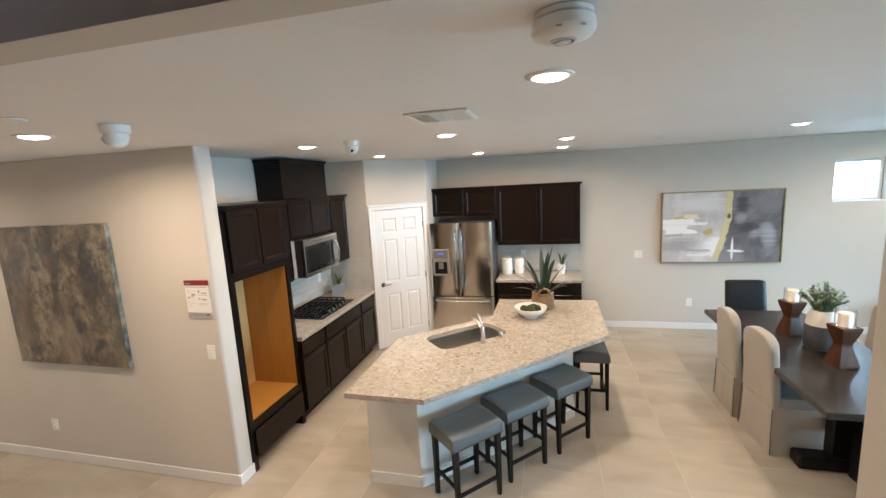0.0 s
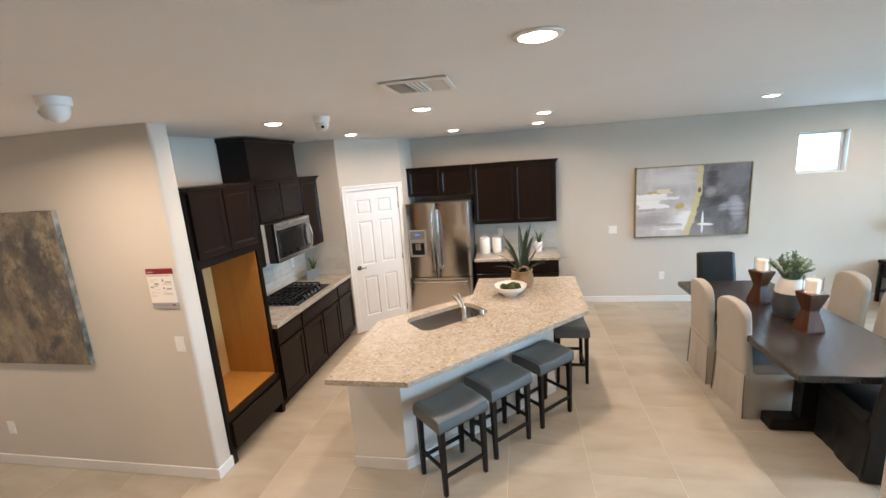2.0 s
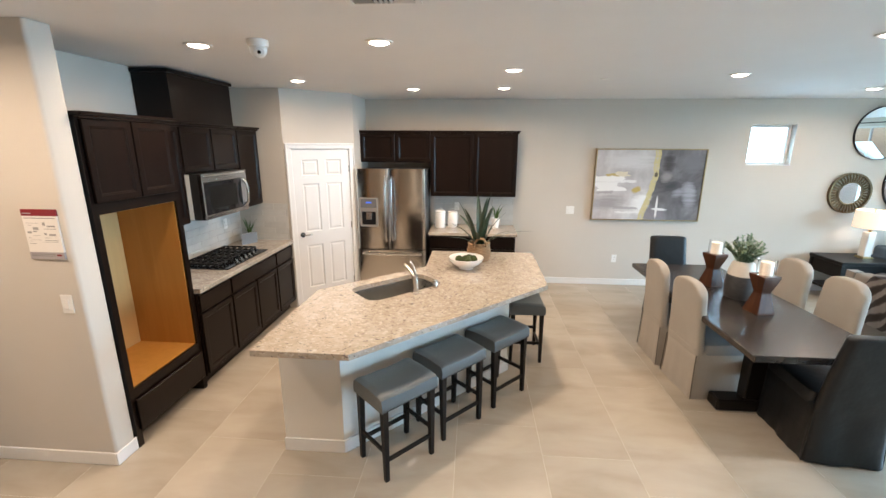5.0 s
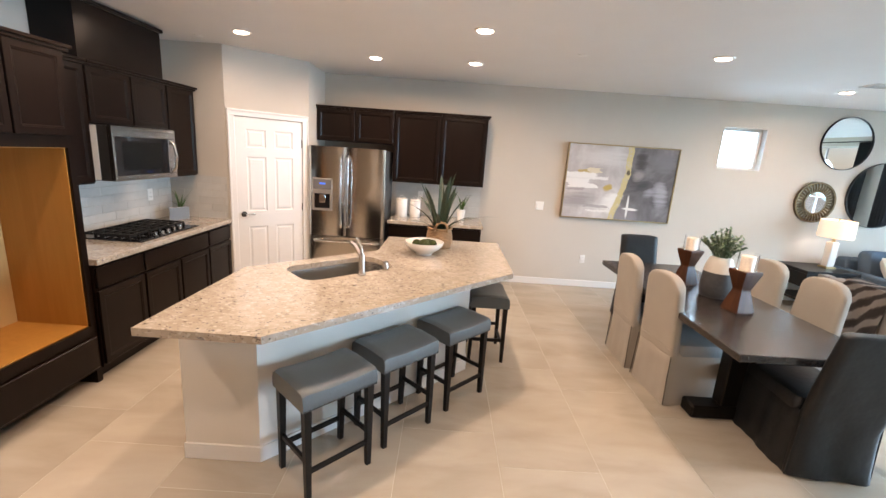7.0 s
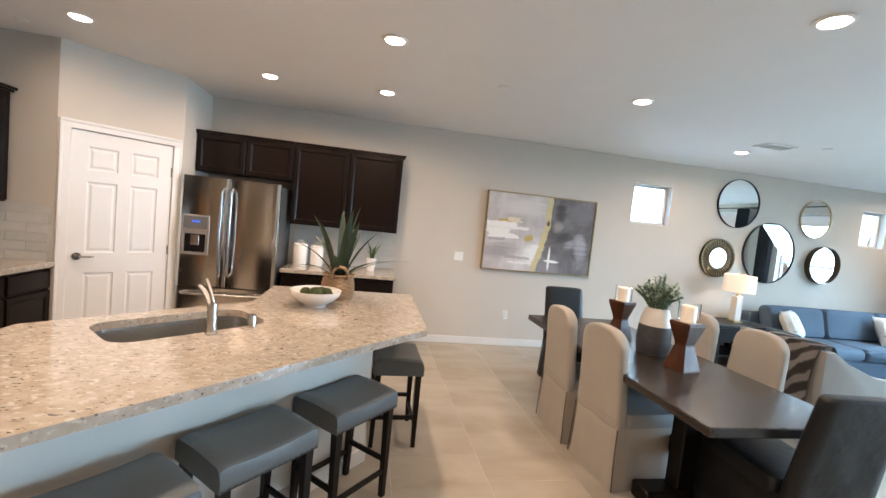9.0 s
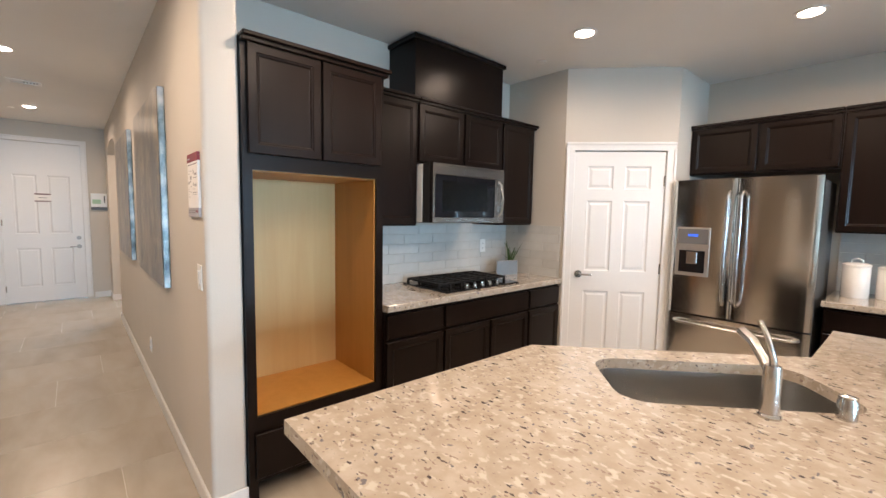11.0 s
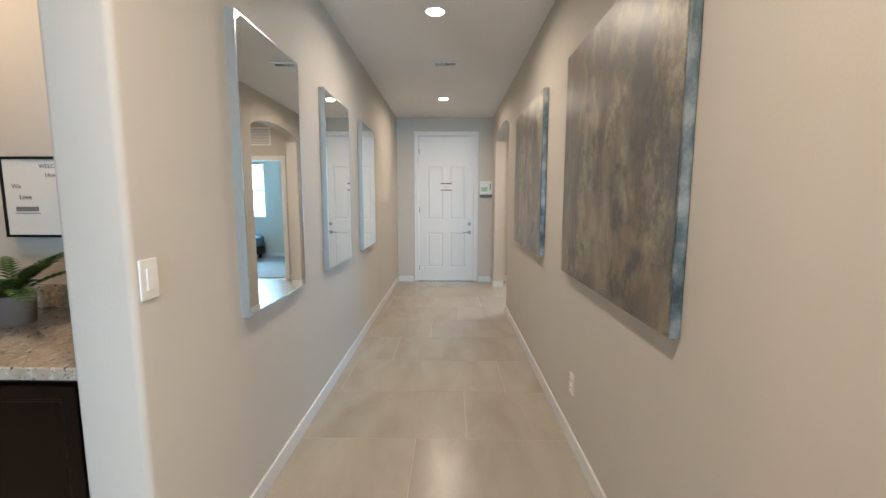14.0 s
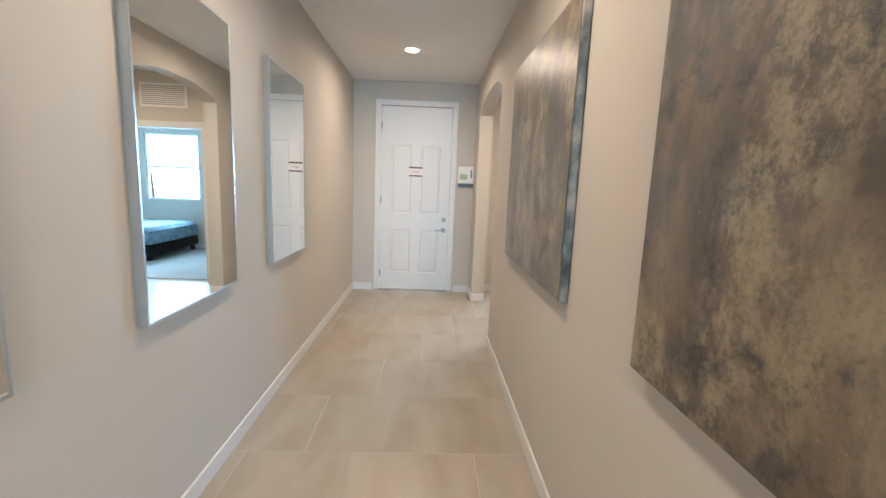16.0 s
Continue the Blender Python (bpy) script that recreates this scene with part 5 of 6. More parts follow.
for x, y, a in ((-2.01, 1.83, 200), (-1.455, 3.285, -60)):
    sn = thing("ceiling_sensor", (x, y, H), a, "white turret-shaped ceiling sensor with a slanted face", "sensor", "ceiling sensors")
    part("base", lathe([(0.064, 0), (0.064, -0.030), (0.059, -0.038), (0.052, -0.040)], 32), WHITE_PLASTIC, sn, smooth=True)
    ball = [(0.053 * math.cos(q * math.pi / 20), -0.050 - 0.058 * math.sin(q * math.pi / 20)) for q in range(10)]
    part("head", lathe([(0.053, -0.036), *ball, (0.004, -0.108)], 32), WHITE_PLASTIC, sn, smooth=True)
    o = part("face_plate", lathe([(0.030, 0.0), (0.030, 0.010), (0.026, 0.012), (0.004, 0.012)], 24), TRIM, sn, smooth=True)
    o.matrix_basis = pose(0.040, 0, -0.072, 0, 118, 0)
    o = part("detector_lens", lathe([(0.012, 0.0125), (0.010, 0.017), (0.002, 0.019)], 16), BLACK_GLASS, sn, smooth=True)
    o.matrix_basis = pose(0.040, 0, -0.072, 0, 118, 0)
for x, y in ((1.17, 4.98), (-2.14, 1.50), (-4.96, 1.65), (4.78, 5.21), (-2.45, 5.25), (-8.1, 1.75)):
    sp = thing("sprinkler_cover", (x, y, H), 0, "small flat round sprinkler cover on the ceiling", "sprinkler", "sprinkler covers")
    part("cover", lathe([(0.044, -0.001), (0.044, -0.005), (0.040, -0.008), (0.01, -0.009)], 24), WHITE_PLASTIC, sp, smooth=True)


def register(place, w, h, cells, rz=0):
    v = thing("ceiling_vent", (*place, H), rz, "white metal ceiling air register with louvres", "vent", "ceiling vents")
    f = 0.03
    part("backing", box(-w / 2 + f, -h / 2 + f, -0.004, w / 2 - f, h / 2 - f, -0.002), BLACK_PLASTIC, v)
    for a in ((-w / 2, -h / 2, -w / 2 + f, h / 2), (w / 2 - f, -h / 2, w / 2, h / 2), (-w / 2 + f, -h / 2, w / 2 - f, -h / 2 + f), (-w / 2 + f, h / 2 - f, w / 2 - f, h / 2)):
        part("frame_bar", box(a[0], a[1], -0.012, a[2], a[3], -0.001, 0.003), WHITE_PLASTIC, v)
    cw = (w - 2 * f) / cells
    for c in range(cells):
        n = max(4, int(cw / 0.022)) if c % 2 else int((h - 2 * f) / 0.022)
        for i in range(n):
            if c % 2:
                x = -w / 2 + f + c * cw + (i + 0.5) * cw / n
                o = part("slat", box(-0.001, -h / 2 + f, -0.006, 0.001, h / 2 - f, 0.006), WHITE_PLASTIC, v)
                o.matrix_basis = pose(x, 0, -0.010, 0, 40, 0)
            else:
                y = -h / 2 + f + (i + 0.5) * (h - 2 * f) / n
                o = part("slat", box(-cw / 2 + 0.003, -0.001, -0.006, cw / 2 - 0.003, 0.001, 0.006), WHITE_PLASTIC, v)
                o.matrix_basis = pose(-w / 2 + f + (c + 0.5) * cw, y, -0.010, 40 if c else -40, 0, 0)
    return v


register((-0.50, 2.45), 0.34, 0.34, 3)
register((-6.42, 1.98), 0.26, 0.15, 2, 90)
register((4.35, 5.40), 0.36, 0.20, 2)

RED = material("deep_red_print", (0.20, 0.008, 0.014), 0.5, spread=0.02, bump=0.0)
INK = material("dark_ink", (0.20, 0.185, 0.18), 0.6, spread=0.05, bump=0.0)
PAPER = material("white_printed_card", (0.74, 0.71, 0.67), 0.45, spread=0.015, bump=0.0)
PRINT_GREY = material("grey_print", (0.32, 0.31, 0.30), 0.6, spread=0.05, bump=0.0)
sg = thing("info_sign", (-2.73, HALL_N, 1.43), 0, "white printed plan sign with a red top band and grey foot", "sign")
part("board", box(0, -0.012, 0.05, 0.255, -0.001, 0.30, 0.001), PAPER, sg)
part("header_band", box(0, -0.013, 0.30, 0.255, -0.001, 0.345, 0.001), RED, sg, "deep red header band")
part("foot_strip", box(0, -0.013, 0.0, 0.255, -0.001, 0.05, 0.001), GREYCARD, sg, "grey foot strip")
bars = [(0.012, 0.314, 0.075, 0.322, GREYCARD), (0.012, 0.283, 0.24, 0.288, INK), (0.012, 0.034, 0.19, 0.038, INK), (0.012, 0.022, 0.19, 0.026, INK), (0.20, 0.024, 0.235, 0.036, RED)]
for x, z, w, h in ((0.02, 0.25, 0.09, 0.003), (0.03, 0.235, 0.03, 0.004), (0.065, 0.205, 0.04, 0.025), (0.02, 0.18, 0.03, 0.02), (0.06, 0.19, 0.03, 0.012), (0.055, 0.165, 0.05, 0.003), (0.02, 0.15, 0.02, 0.004),
                   (0.02, 0.14, 0.03, 0.003), (0.02, 0.125, 0.025, 0.003), (0.05, 0.135, 0.06, 0.003), (0.02, 0.108, 0.045, 0.005), (0.14, 0.235, 0.02, 0.03), (0.17, 0.225, 0.06, 0.015), (0.145, 0.21, 0.09, 0.006),
                   (0.14, 0.17, 0.018, 0.02), (0.175, 0.165, 0.05, 0.018), (0.135, 0.15, 0.05, 0.003), (0.135, 0.13, 0.1, 0.006), (0.12, 0.12, 0.11, 0.003)):
    bars.append((x, z, x + w, z + max(0.002, h * 0.75), PRINT_GREY))
sg.matrix_basis = pose(-2.69, HALL_N, 1.44) @ Matrix.Diagonal((0.85, 1, 0.862, 1))
for x0, z0, x1, z1, mt in bars:
    y1 = -0.0132 if z0 > 0.30 or z0 < 0.05 else -0.0122
    part("print_bar", box(x0, y1 - 0.0006, z0, x1, y1, z1), mt, sg)
ns = thing("door_notice", (HALL_END - 0.0125, 1.87, 1.545), 90, "small white notice with two dark red bars taped to the door", "sign")
part("card", box(0, -0.003, 0, 0.19, -0.0005, 0.135), PAPER, ns)
MAROON = material("maroon_print", (0.075, 0.008, 0.012), 0.5, spread=0.02, bump=0.0)
part("print_bar", box(0.005, -0.0045, 0.112, 0.185, -0.0028, 0.13), MAROON, ns)
part("print_bar", box(0.005, -0.0045, 0.006, 0.185, -0.0028, 0.022), MAROON, ns)
part("print_bar", box(0.05, -0.0042, 0.062, 0.14, -0.0028, 0.07), INK, ns)
al = thing("alarm_panel", (HALL_END, 2.525, 1.435), 90, "white wall alarm keypad with green card and grey foot", "alarm panel")
part("housing", box(0, -0.03, 0.05, 0.205, -0.001, 0.27, 0.006, 2), WHITE_PLASTIC, al)
part("card", box(0.02, -0.033, 0.10, 0.125, -0.0295, 0.17), material("green_card", (0.36, 0.52, 0.34), 0.5, bump=0), al, "pale green card")
part("foot", box(0, -0.034, 0.0, 0.205, -0.001, 0.048, 0.003), material("slate_plastic", (0.10, 0.10, 0.11), 0.4, bump=0), al, "dark grey foot")
part("slot", box(0.165, -0.0315, 0.12, 0.18, -0.0295, 0.23), BLACK_PLASTIC, al)


# ---- plants ----
def leaf_mat(name, color, rough=0.4):
    m = material(name, color, rough, spread=0.25, grain=60, large=12, bump=0.1)
    m.node_tree.nodes["Principled BSDF"].inputs["Subsurface Weight"].default_value = 0.0
    return m


GREEN_DARK, GREEN_FERN, GREEN_OLIVE = leaf_mat("dark_sword_leaf", (0.016, 0.036, 0.016)), leaf_mat("fern_green", (0.055, 0.115, 0.020)), leaf_mat("boxwood_green", (0.15, 0.21, 0.12))


def blade(bm, base, heading, length, width, rise, bend, n=7):
    """One sword-shaped leaf with a folded midrib."""
    h = radians(heading)
    side = Vector((-math.sin(h), math.cos(h), 0))
    p, ang = Vector(base), radians(rise)
    rows = []
    for i in range(n + 1):
        u = i / n
        w = width * (0.55 + 0.9 * u) * (1 - u) ** 0.7 if u < 1 else 0.0005
        mid = p.copy()
        up = Vector((-math.cos(h) * math.sin(ang), -math.sin(h) * math.sin(ang), math.cos(ang)))
        rows.append((bm.verts.new(mid + side * w + up * w * 0.35), bm.verts.new(mid), bm.verts.new(mid - side * w + up * w * 0.35)))
        p = p + Vector((math.cos(h) * math.cos(ang), math.sin(h) * math.cos(ang), math.sin(ang))) * (length / n)
        ang -= radians(bend) / n
    for a, b in zip(rows, rows[1:]):
        for k in (0, 1):
            bm.faces.new((a[k], a[k + 1], b[k + 1], b[k]))


rnd = random.Random(4)
WICKER = material("woven_seagrass", (0.275, 0.170, 0.090), 0.8, spread=0.35, grain=90, large=14, bump=0.6)
ip = thing("sword_plant", (-0.012, 4.845, 0.914), 0, "tall dark green sword-leaf plant in a woven seagrass basket", "potted plant")
bm = bmesh.new()
rows, around = 26, 60
rings = []
for i in range(rows + 1):
    v = i / rows
    belly = 0.106 + 0.018 * math.sin(math.pi * min(1.0, v * 1.05))
    rings.append([bm.verts.new(((belly + 0.0055 * math.sin(math.pi * (k / 3 + i // 2)) * (i % 2)) * math.cos(2 * math.pi * k / around),
                                (belly + 0.0055 * math.sin(math.pi * (k / 3 + i // 2)) * (i % 2)) * math.sin(2 * math.pi * k / around), 0.185 * v)) for k in range(around)])
for rad, z in ((0.095, 0.183), (0.090, 0.15)):
    rings.append([bm.verts.new((rad * math.cos(2 * math.pi * k / around), rad * math.sin(2 * math.pi * k / around), z)) for k in range(around)])
for a, b in zip(rings, rings[1:]):
    for k in range(around):
        bm.faces.new((a[k], a[(k + 1) % around], b[(k + 1) % around], b[k]))
bm.faces.new(rings[0])
bm.faces.new(rings[-1])
bmesh.ops.recalc_face_normals(bm, faces=bm.faces)
part("basket", bm, WICKER, ip, "woven seagrass basket", smooth=True)
part("rim", lathe([(0.112 + 0.010 * math.cos(a * math.pi / 4), 0.183 + 0.010 * math.sin(a * math.pi / 4)) for a in range(9)], 40, True), WICKER, ip, smooth=True)
for a in (-82, 98):
    ar = radians(a)
    arc = [(0.118 * math.cos(ar + q), 0.118 * math.sin(ar + q), z) for q, z in ((-0.55, 0.165), (-0.48, 0.215), (-0.25, 0.247), (0.0, 0.255), (0.25, 0.247), (0.48, 0.215), (0.55, 0.165))]
    part("basket_handle", tube(arc, 0.012, 8), WICKER, ip, smooth=True)
LEAVES = ((-60, 0.56, 0.050, 82, 12), (20, 0.58, 0.052, 84, 10), (100, 0.54, 0.050, 80, 14), (170, 0.52, 0.048, 76, 16), (230, 0.49, 0.047, 76, 22), (300, 0.48, 0.047, 76, 20), (345, 0.46, 0.044, 72, 30),
          (60, 0.44, 0.042, 70, 34), (140, 0.42, 0.042, 66, 40), (200, 0.42, 0.038, 60, 42), (265, 0.36, 0.028, 56, 44), (320, 0.36, 0.026, 50, 50), (10, 0.34, 0.026, 48, 48), (85, 0.33, 0.026, 46, 52), (185, 0.32, 0.024, 42, 58), (250, 0.30, 0.024, 46, 50))
for head, length, width, rise, bend in LEAVES:
    bm = bmesh.new()
    blade(bm, (0.035 * math.cos(radians(head)) + rnd.uniform(-0.015, 0.015), 0.035 * math.sin(radians(head)) + rnd.uniform(-0.015, 0.015), 0.15), head, length * rnd.uniform(0.95, 1.05), width, rise, bend, 9)
    part("leaf", bm, GREEN_DARK, ip, smooth=True)
bm = bmesh.new()
blade(bm, (0.04, 0.0, 0.15), -8, 0.56, 0.015, 40, 46, 10)
part("leaf", bm, GREEN_DARK, ip, "long thin arching leaf", smooth=True)

WHITE_GLAZE = material("white_glazed_ceramic", (0.76, 0.74, 0.71), 0.18, spread=0.03, bump=0.0, coat=0.2)
bw = thing("fruit_bowl", (-0.138, 4.525, 0.914), 0, "wide white ceramic bowl with green moss balls", "bowl")
part("bowl", lathe([(0.075, 0), (0.078, 0.012), (0.085, 0.018), (0.135, 0.05), (0.166, 0.085), (0.172, 0.112), (0.166, 0.112), (0.158, 0.086), (0.125, 0.054), (0.06, 0.03)], 44), WHITE_GLAZE, bw, smooth=True)
MOSS = material("green_moss", (0.032, 0.045, 0.010), 0.95, spread=0.45, grain=120, large=25, bump=1.0)
for x, y, r in ((0.0, 0.0, 0.05), (0.07, 0.03, 0.042), (-0.07, 0.02, 0.04), (0.02, -0.07, 0.038), (0.03, 0.075, 0.04)):
    bm = bmesh.new()
    bmesh.ops.create_icosphere(bm, subdivisions=3, radius=r)
    for v in bm.verts:
        v.co *= 1 + 0.10 * noise.noise(v.co * 60)
    o = part("moss_ball", bm, MOSS, bw, smooth=True)
    o.location = (x, y, 0.082)

for x, y, s in ((-0.565, 6.60, 1.0), (-0.385, 6.66, 0.95)):
    cn = thing("canister", (x, y, 0.914), 0, "white ceramic lidded canister with looped lid handle", "canister", "white canisters")
    part("body", lathe([(0.072 * s, 0), (0.078 * s, 0.01), (0.078 * s, 0.215 * s), (0.074 * s, 0.222 * s)], 32), WHITE_GLAZE, cn, smooth=True)
    lid = part("lid", lathe([(0.080 * s, 0.223 * s), (0.080 * s, 0.24 * s), (0.06 * s, 0.252 * s), (0.01, 0.256 * s)], 32), WHITE_GLAZE, cn, smooth=True)
    part("lid_handle", tube([(-0.03, 0, 0.25 * s), (-0.028, 0, 0.275 * s), (0, 0, 0.287 * s), (0.028, 0, 0.275 * s), (0.03, 0, 0.25 * s)], 0.006, 8), WHITE_GLAZE, lid, smooth=True)
hp = thing("herb_pot", (0.25, 6.62, 0.914), 0, "small white pot with upright green leaves", "potted plant")
part("pot", lathe([(0.045, 0), (0.062, 0.12), (0.062, 0.15), (0.055, 0.15), (0.05, 0.12), (0.02, 0.12)], 28), WHITE_GLAZE, hp, smooth=True)
for i in range(16):
    bm = bmesh.new()
    blade(bm, (rnd.uniform(-0.025, 0.025), rnd.uniform(-0.025, 0.025), 0.12), i * 97, rnd.uniform(0.16, 0.30), 0.014, rnd.uniform(60, 86), rnd.uniform(10, 50))
    part("leaf", bm, GREEN_FERN, hp, smooth=True)
cp = thing("counter_plant", (-2.86, 5.42, 0.914), 0, "small green grass plant in a grey pot", "potted plant")
part("pot", lathe([(0.045, 0), (0.055, 0.10), (0.05, 0.10), (0.045, 0.085), (0.02, 0.085)], 24), material("grey_stoneware", (0.30, 0.30, 0.30), 0.6, bump=0.1), cp, smooth=True)
for i in range(16):
    bm = bmesh.new()
    blade(bm, (rnd.uniform(-0.02, 0.02), rnd.uniform(-0.02, 0.02), 0.08), i * 83, rnd.uniform(0.15, 0.26), 0.010, rnd.uniform(60, 88), rnd.uniform(5, 50))
    part("leaf", bm, GREEN_FERN, cp, smooth=True)
fr2 = thing("tabletop_photo", (-2.79, 5.30, 0.914), 62, "small grey tabletop card frame beside the cooktop", "picture frame")
part("frame_back", box(-0.105, 0.0, 0.0, 0.105, 0.012, 0.140, 0.003), material("grey_oak", (0.26, 0.25, 0.24), 0.5), fr2)
part("card", box(-0.099, -0.002, 0.007, 0.099, 0.0005, 0.133), material("slate_card", (0.17, 0.185, 0.20), 0.35, bump=0), fr2, "slate grey card")
part("easel_leg", box(-0.01, 0.012, 0.0, 0.01, 0.06, 0.006), BLACK_PLASTIC, fr2)

# table centrepiece
va = thing("table_vase", (2.375, 4.345, 0.757), 0, "two-tone cream and charcoal vase with green sprigs", "vase")
part("vase_body", lathe([(0.105, 0), (0.115, 0.03), (0.120, 0.12), (0.112, 0.215)], 36), material("charcoal_wood_grain", (0.05, 0.05, 0.052), 0.6, spread=0.35, grain=30, bump=0.3), va, "charcoal lower body", smooth=True)
part("vase_neck", lathe([(0.1125, 0.2155), (0.104, 0.27), (0.085, 0.33), (0.072, 0.345), (0.06, 0.335), (0.02, 0.30)], 36), material("cream_glaze", (0.62, 0.57, 0.50), 0.4, spread=0.05, bump=0.05), va, "cream glazed neck", smooth=True)


def sprigs(parent, z0, count, reach, mat, seed, leaf=0.022):
    r = random.Random(seed)
    for i in range(count):
        a = 2.4 * i + r.uniform(-0.3, 0.3)
        s = math.sqrt((i + 0.6) / count)
        out, up = reach * s * r.uniform(0.85, 1.1), (0.235 - 0.12 * s * s) * r.uniform(0.82, 1.12)
        pts = [Vector((0.02 * math.cos(a), 0.02 * math.sin(a), z0 - 0.05)), Vector((out * 0.55 * math.cos(a), out * 0.55 * math.sin(a), z0 + up * 0.55)), Vector((out * math.cos(a), out * math.sin(a), z0 + up))]
        part("stem", tube(pts, 0.0025, 5), mat, parent)
        bm = bmesh.new()
        for k in range(30):
            u = 0.25 + 0.75 * k / 29
            p = pts[0].lerp(pts[1], u * 2) if u < 0.5 else pts[1].lerp(pts[2], u * 2 - 1)
            blade(bm, p, r.uniform(0, 360), leaf * r.uniform(0.8, 1.3), leaf * 0.52, r.uniform(-5, 65), r.uniform(0, 40), 4)
        part("leaves", bm, mat, parent, smooth=True)


sprigs(va, 0.335, 30, 0.19, GREEN_OLIVE, 3, 0.028)
WALNUT = wood_material("red_brown_walnut", (0.040, 0.0135, 0.0055), (0.085, 0.030, 0.011), 0.42, spec=0.22)
WAX = material("ivory_wax", (0.66, 0.58, 0.47), 0.55, spread=0.05, bump=0.05)
for x, y, a in ((2.315, 4.69, 20), (2.335, 3.99, 12)):
    ch = thing("candle_holder", (x, y, 0.757), a, "hourglass walnut candle holder with ivory candle in glass", "candle holder", "candle holders on the table")
    q = lambda s, z: [(-s, -s, z), (s, -s, z), (s, s, z), (-s, s, z)]
    part("holder", shell([q(0.078, 0), q(0.077, 0.012), q(0.042, 0.165), q(0.042, 0.18), q(0.076, 0.305), q(0.076, 0.325)]), WALNUT, ch, "red-brown walnut hourglass block")
    part("candle", lathe([(0.046, 0.326), (0.047, 0.43), (0.040, 0.437), (0.01, 0.432)], 24), WAX, ch, "ivory pillar candle", smooth=True)
    g = part("glass_chimney", lathe([(0.066, 0.326), (0.066, 0.455), (0.0635, 0.455), (0.0635, 0.329), (0.01, 0.328)], 32), GLASS, ch, "clear glass chimney", smooth=True)
    g.visible_shadow = False

# ---- living room ----
# grey-blue weave; its extra blue is the daylight's cast, put into the colour
SOFA = material("daylight_blue_weave", (0.065, 0.10, 0.14), 0.9, spread=0.12, grain=350, large=4, bump=0.4)


def cushion(w, d, h, r=0.05):
    secs = [rrect(0, 0, 0, w - 0.05, d - 0.05, r), rrect(0, 0, h * 0.25, w, d, r), rrect(0, 0, h * 0.75, w, d, r), rrect(0, 0, h * 0.95, w - 0.05, d - 0.05, r), rrect(0, 0, h, w - 0.16, d - 0.16, r)]
    return shell(secs)


so = thing("sectional_sofa", (0, 0, 0), 0, "grey-blue upholstered L-shaped sectional sofa, tinted bluer for daylight, with loose cushions", "sofa")
part("base", box(5.70, 5.92, 0.07, 8.74, 6.82, 0.30, 0.03, 3), SOFA, so)
part("base", box(7.84, 4.30, 0.07, 8.74, 5.915, 0.30, 0.03, 3), SOFA, so)
part("back", box(5.70, 6.62, 0.30, 8.74, 6.83, 0.74, 0.05, 3), SOFA, so)
part("back", box(8.54, 4.30, 0.30, 8.745, 6.615, 0.74, 0.05, 3), SOFA, so)
part("arm", box(5.62, 5.92, 0.07, 5.80, 6.83, 0.60, 0.05, 3), SOFA, so)
part("arm", box(7.84, 4.14, 0.07, 8.745, 4.32, 0.60, 0.05, 3), SOFA, so)
for x, y, w, d in ((6.30, 6.24, 0.98, 0.72), (7.30, 6.24, 0.98, 0.72), (8.16, 6.24, 0.72, 0.72), (8.18, 5.42, 0.70, 0.88), (8.18, 4.75, 0.70, 0.84)):
    o = part("seat_cushion", cushion(w, d, 0.165), SOFA, so, smooth=True)
    o.location = (x, y, 0.302)
for x, w in ((6.30, 0.96), (7.28, 0.96), (8.08, 0.60)):
    o = part("back_cushion", cushion(w, 0.44, 0.19), SOFA, so, smooth=True)
    o.matrix_basis = pose(x, 6.60, 0.64, 76, 0, 0) @ pose(0, 0, -0.01)
for y, w in ((5.45, 0.84), (4.75, 0.80)):
    o = part("back_cushion", cushion(w, 0.44, 0.19), SOFA, so, smooth=True)
    o.matrix_basis = pose(8.50, y, 0.64, 76, 0, -90)
for x, y in ((5.72, 6.0), (5.72, 6.74), (8.64, 6.74), (7.92, 4.22), (8.64, 4.22), (7.9, 6.0)):
    part("leg", add_cyl(bmesh.new(), x, y, 0, 0.075, 0.02, 0.026, 12), DARK_WOOD, so)


def throw_pillow(place, rx, rz, s, mat, label):
    bm = bmesh.new()
    n = 10
    top, low = [], []
    for i in range(n + 1):
        ra, rb = [], []
        for j in range(n + 1):
            u, v = 2 * i / n - 1, 2 * j / n - 1
            puff = 0.085 * ((1 - u ** 4) * (1 - v ** 4)) ** 0.6
            pin = 1 - 0.06 * (1 - abs(u) ** 2) * abs(v) ** 3 - 0.06 * (1 - abs(v) ** 2) * abs(u) ** 3
            ra.append(bm.verts.new((u * s / 2 * pin, v * s / 2 * pin, puff + 0.001)))
            rb.append(bm.verts.new((u * s / 2 * pin, v * s / 2 * pin, -puff - 0.001)))
        top.append(ra)
        low.append(rb)
    for g in (top, low):
        for i in range(n):
            for j in range(n):
                bm.faces.new((g[i][j], g[i + 1][j], g[i + 1][j + 1], g[i][j + 1]))
    bmesh.ops.remove_doubles(bm, verts=bm.verts, dist=0.003)
    bmesh.ops.recalc_face_normals(bm, faces=bm.faces)
    ob = solid("throw_pillow", bm, mat, label, "pillow", group="sofa pillows", smooth=True)
    ob.matrix_basis = pose(*place, rx, 0, rz)
    return ob


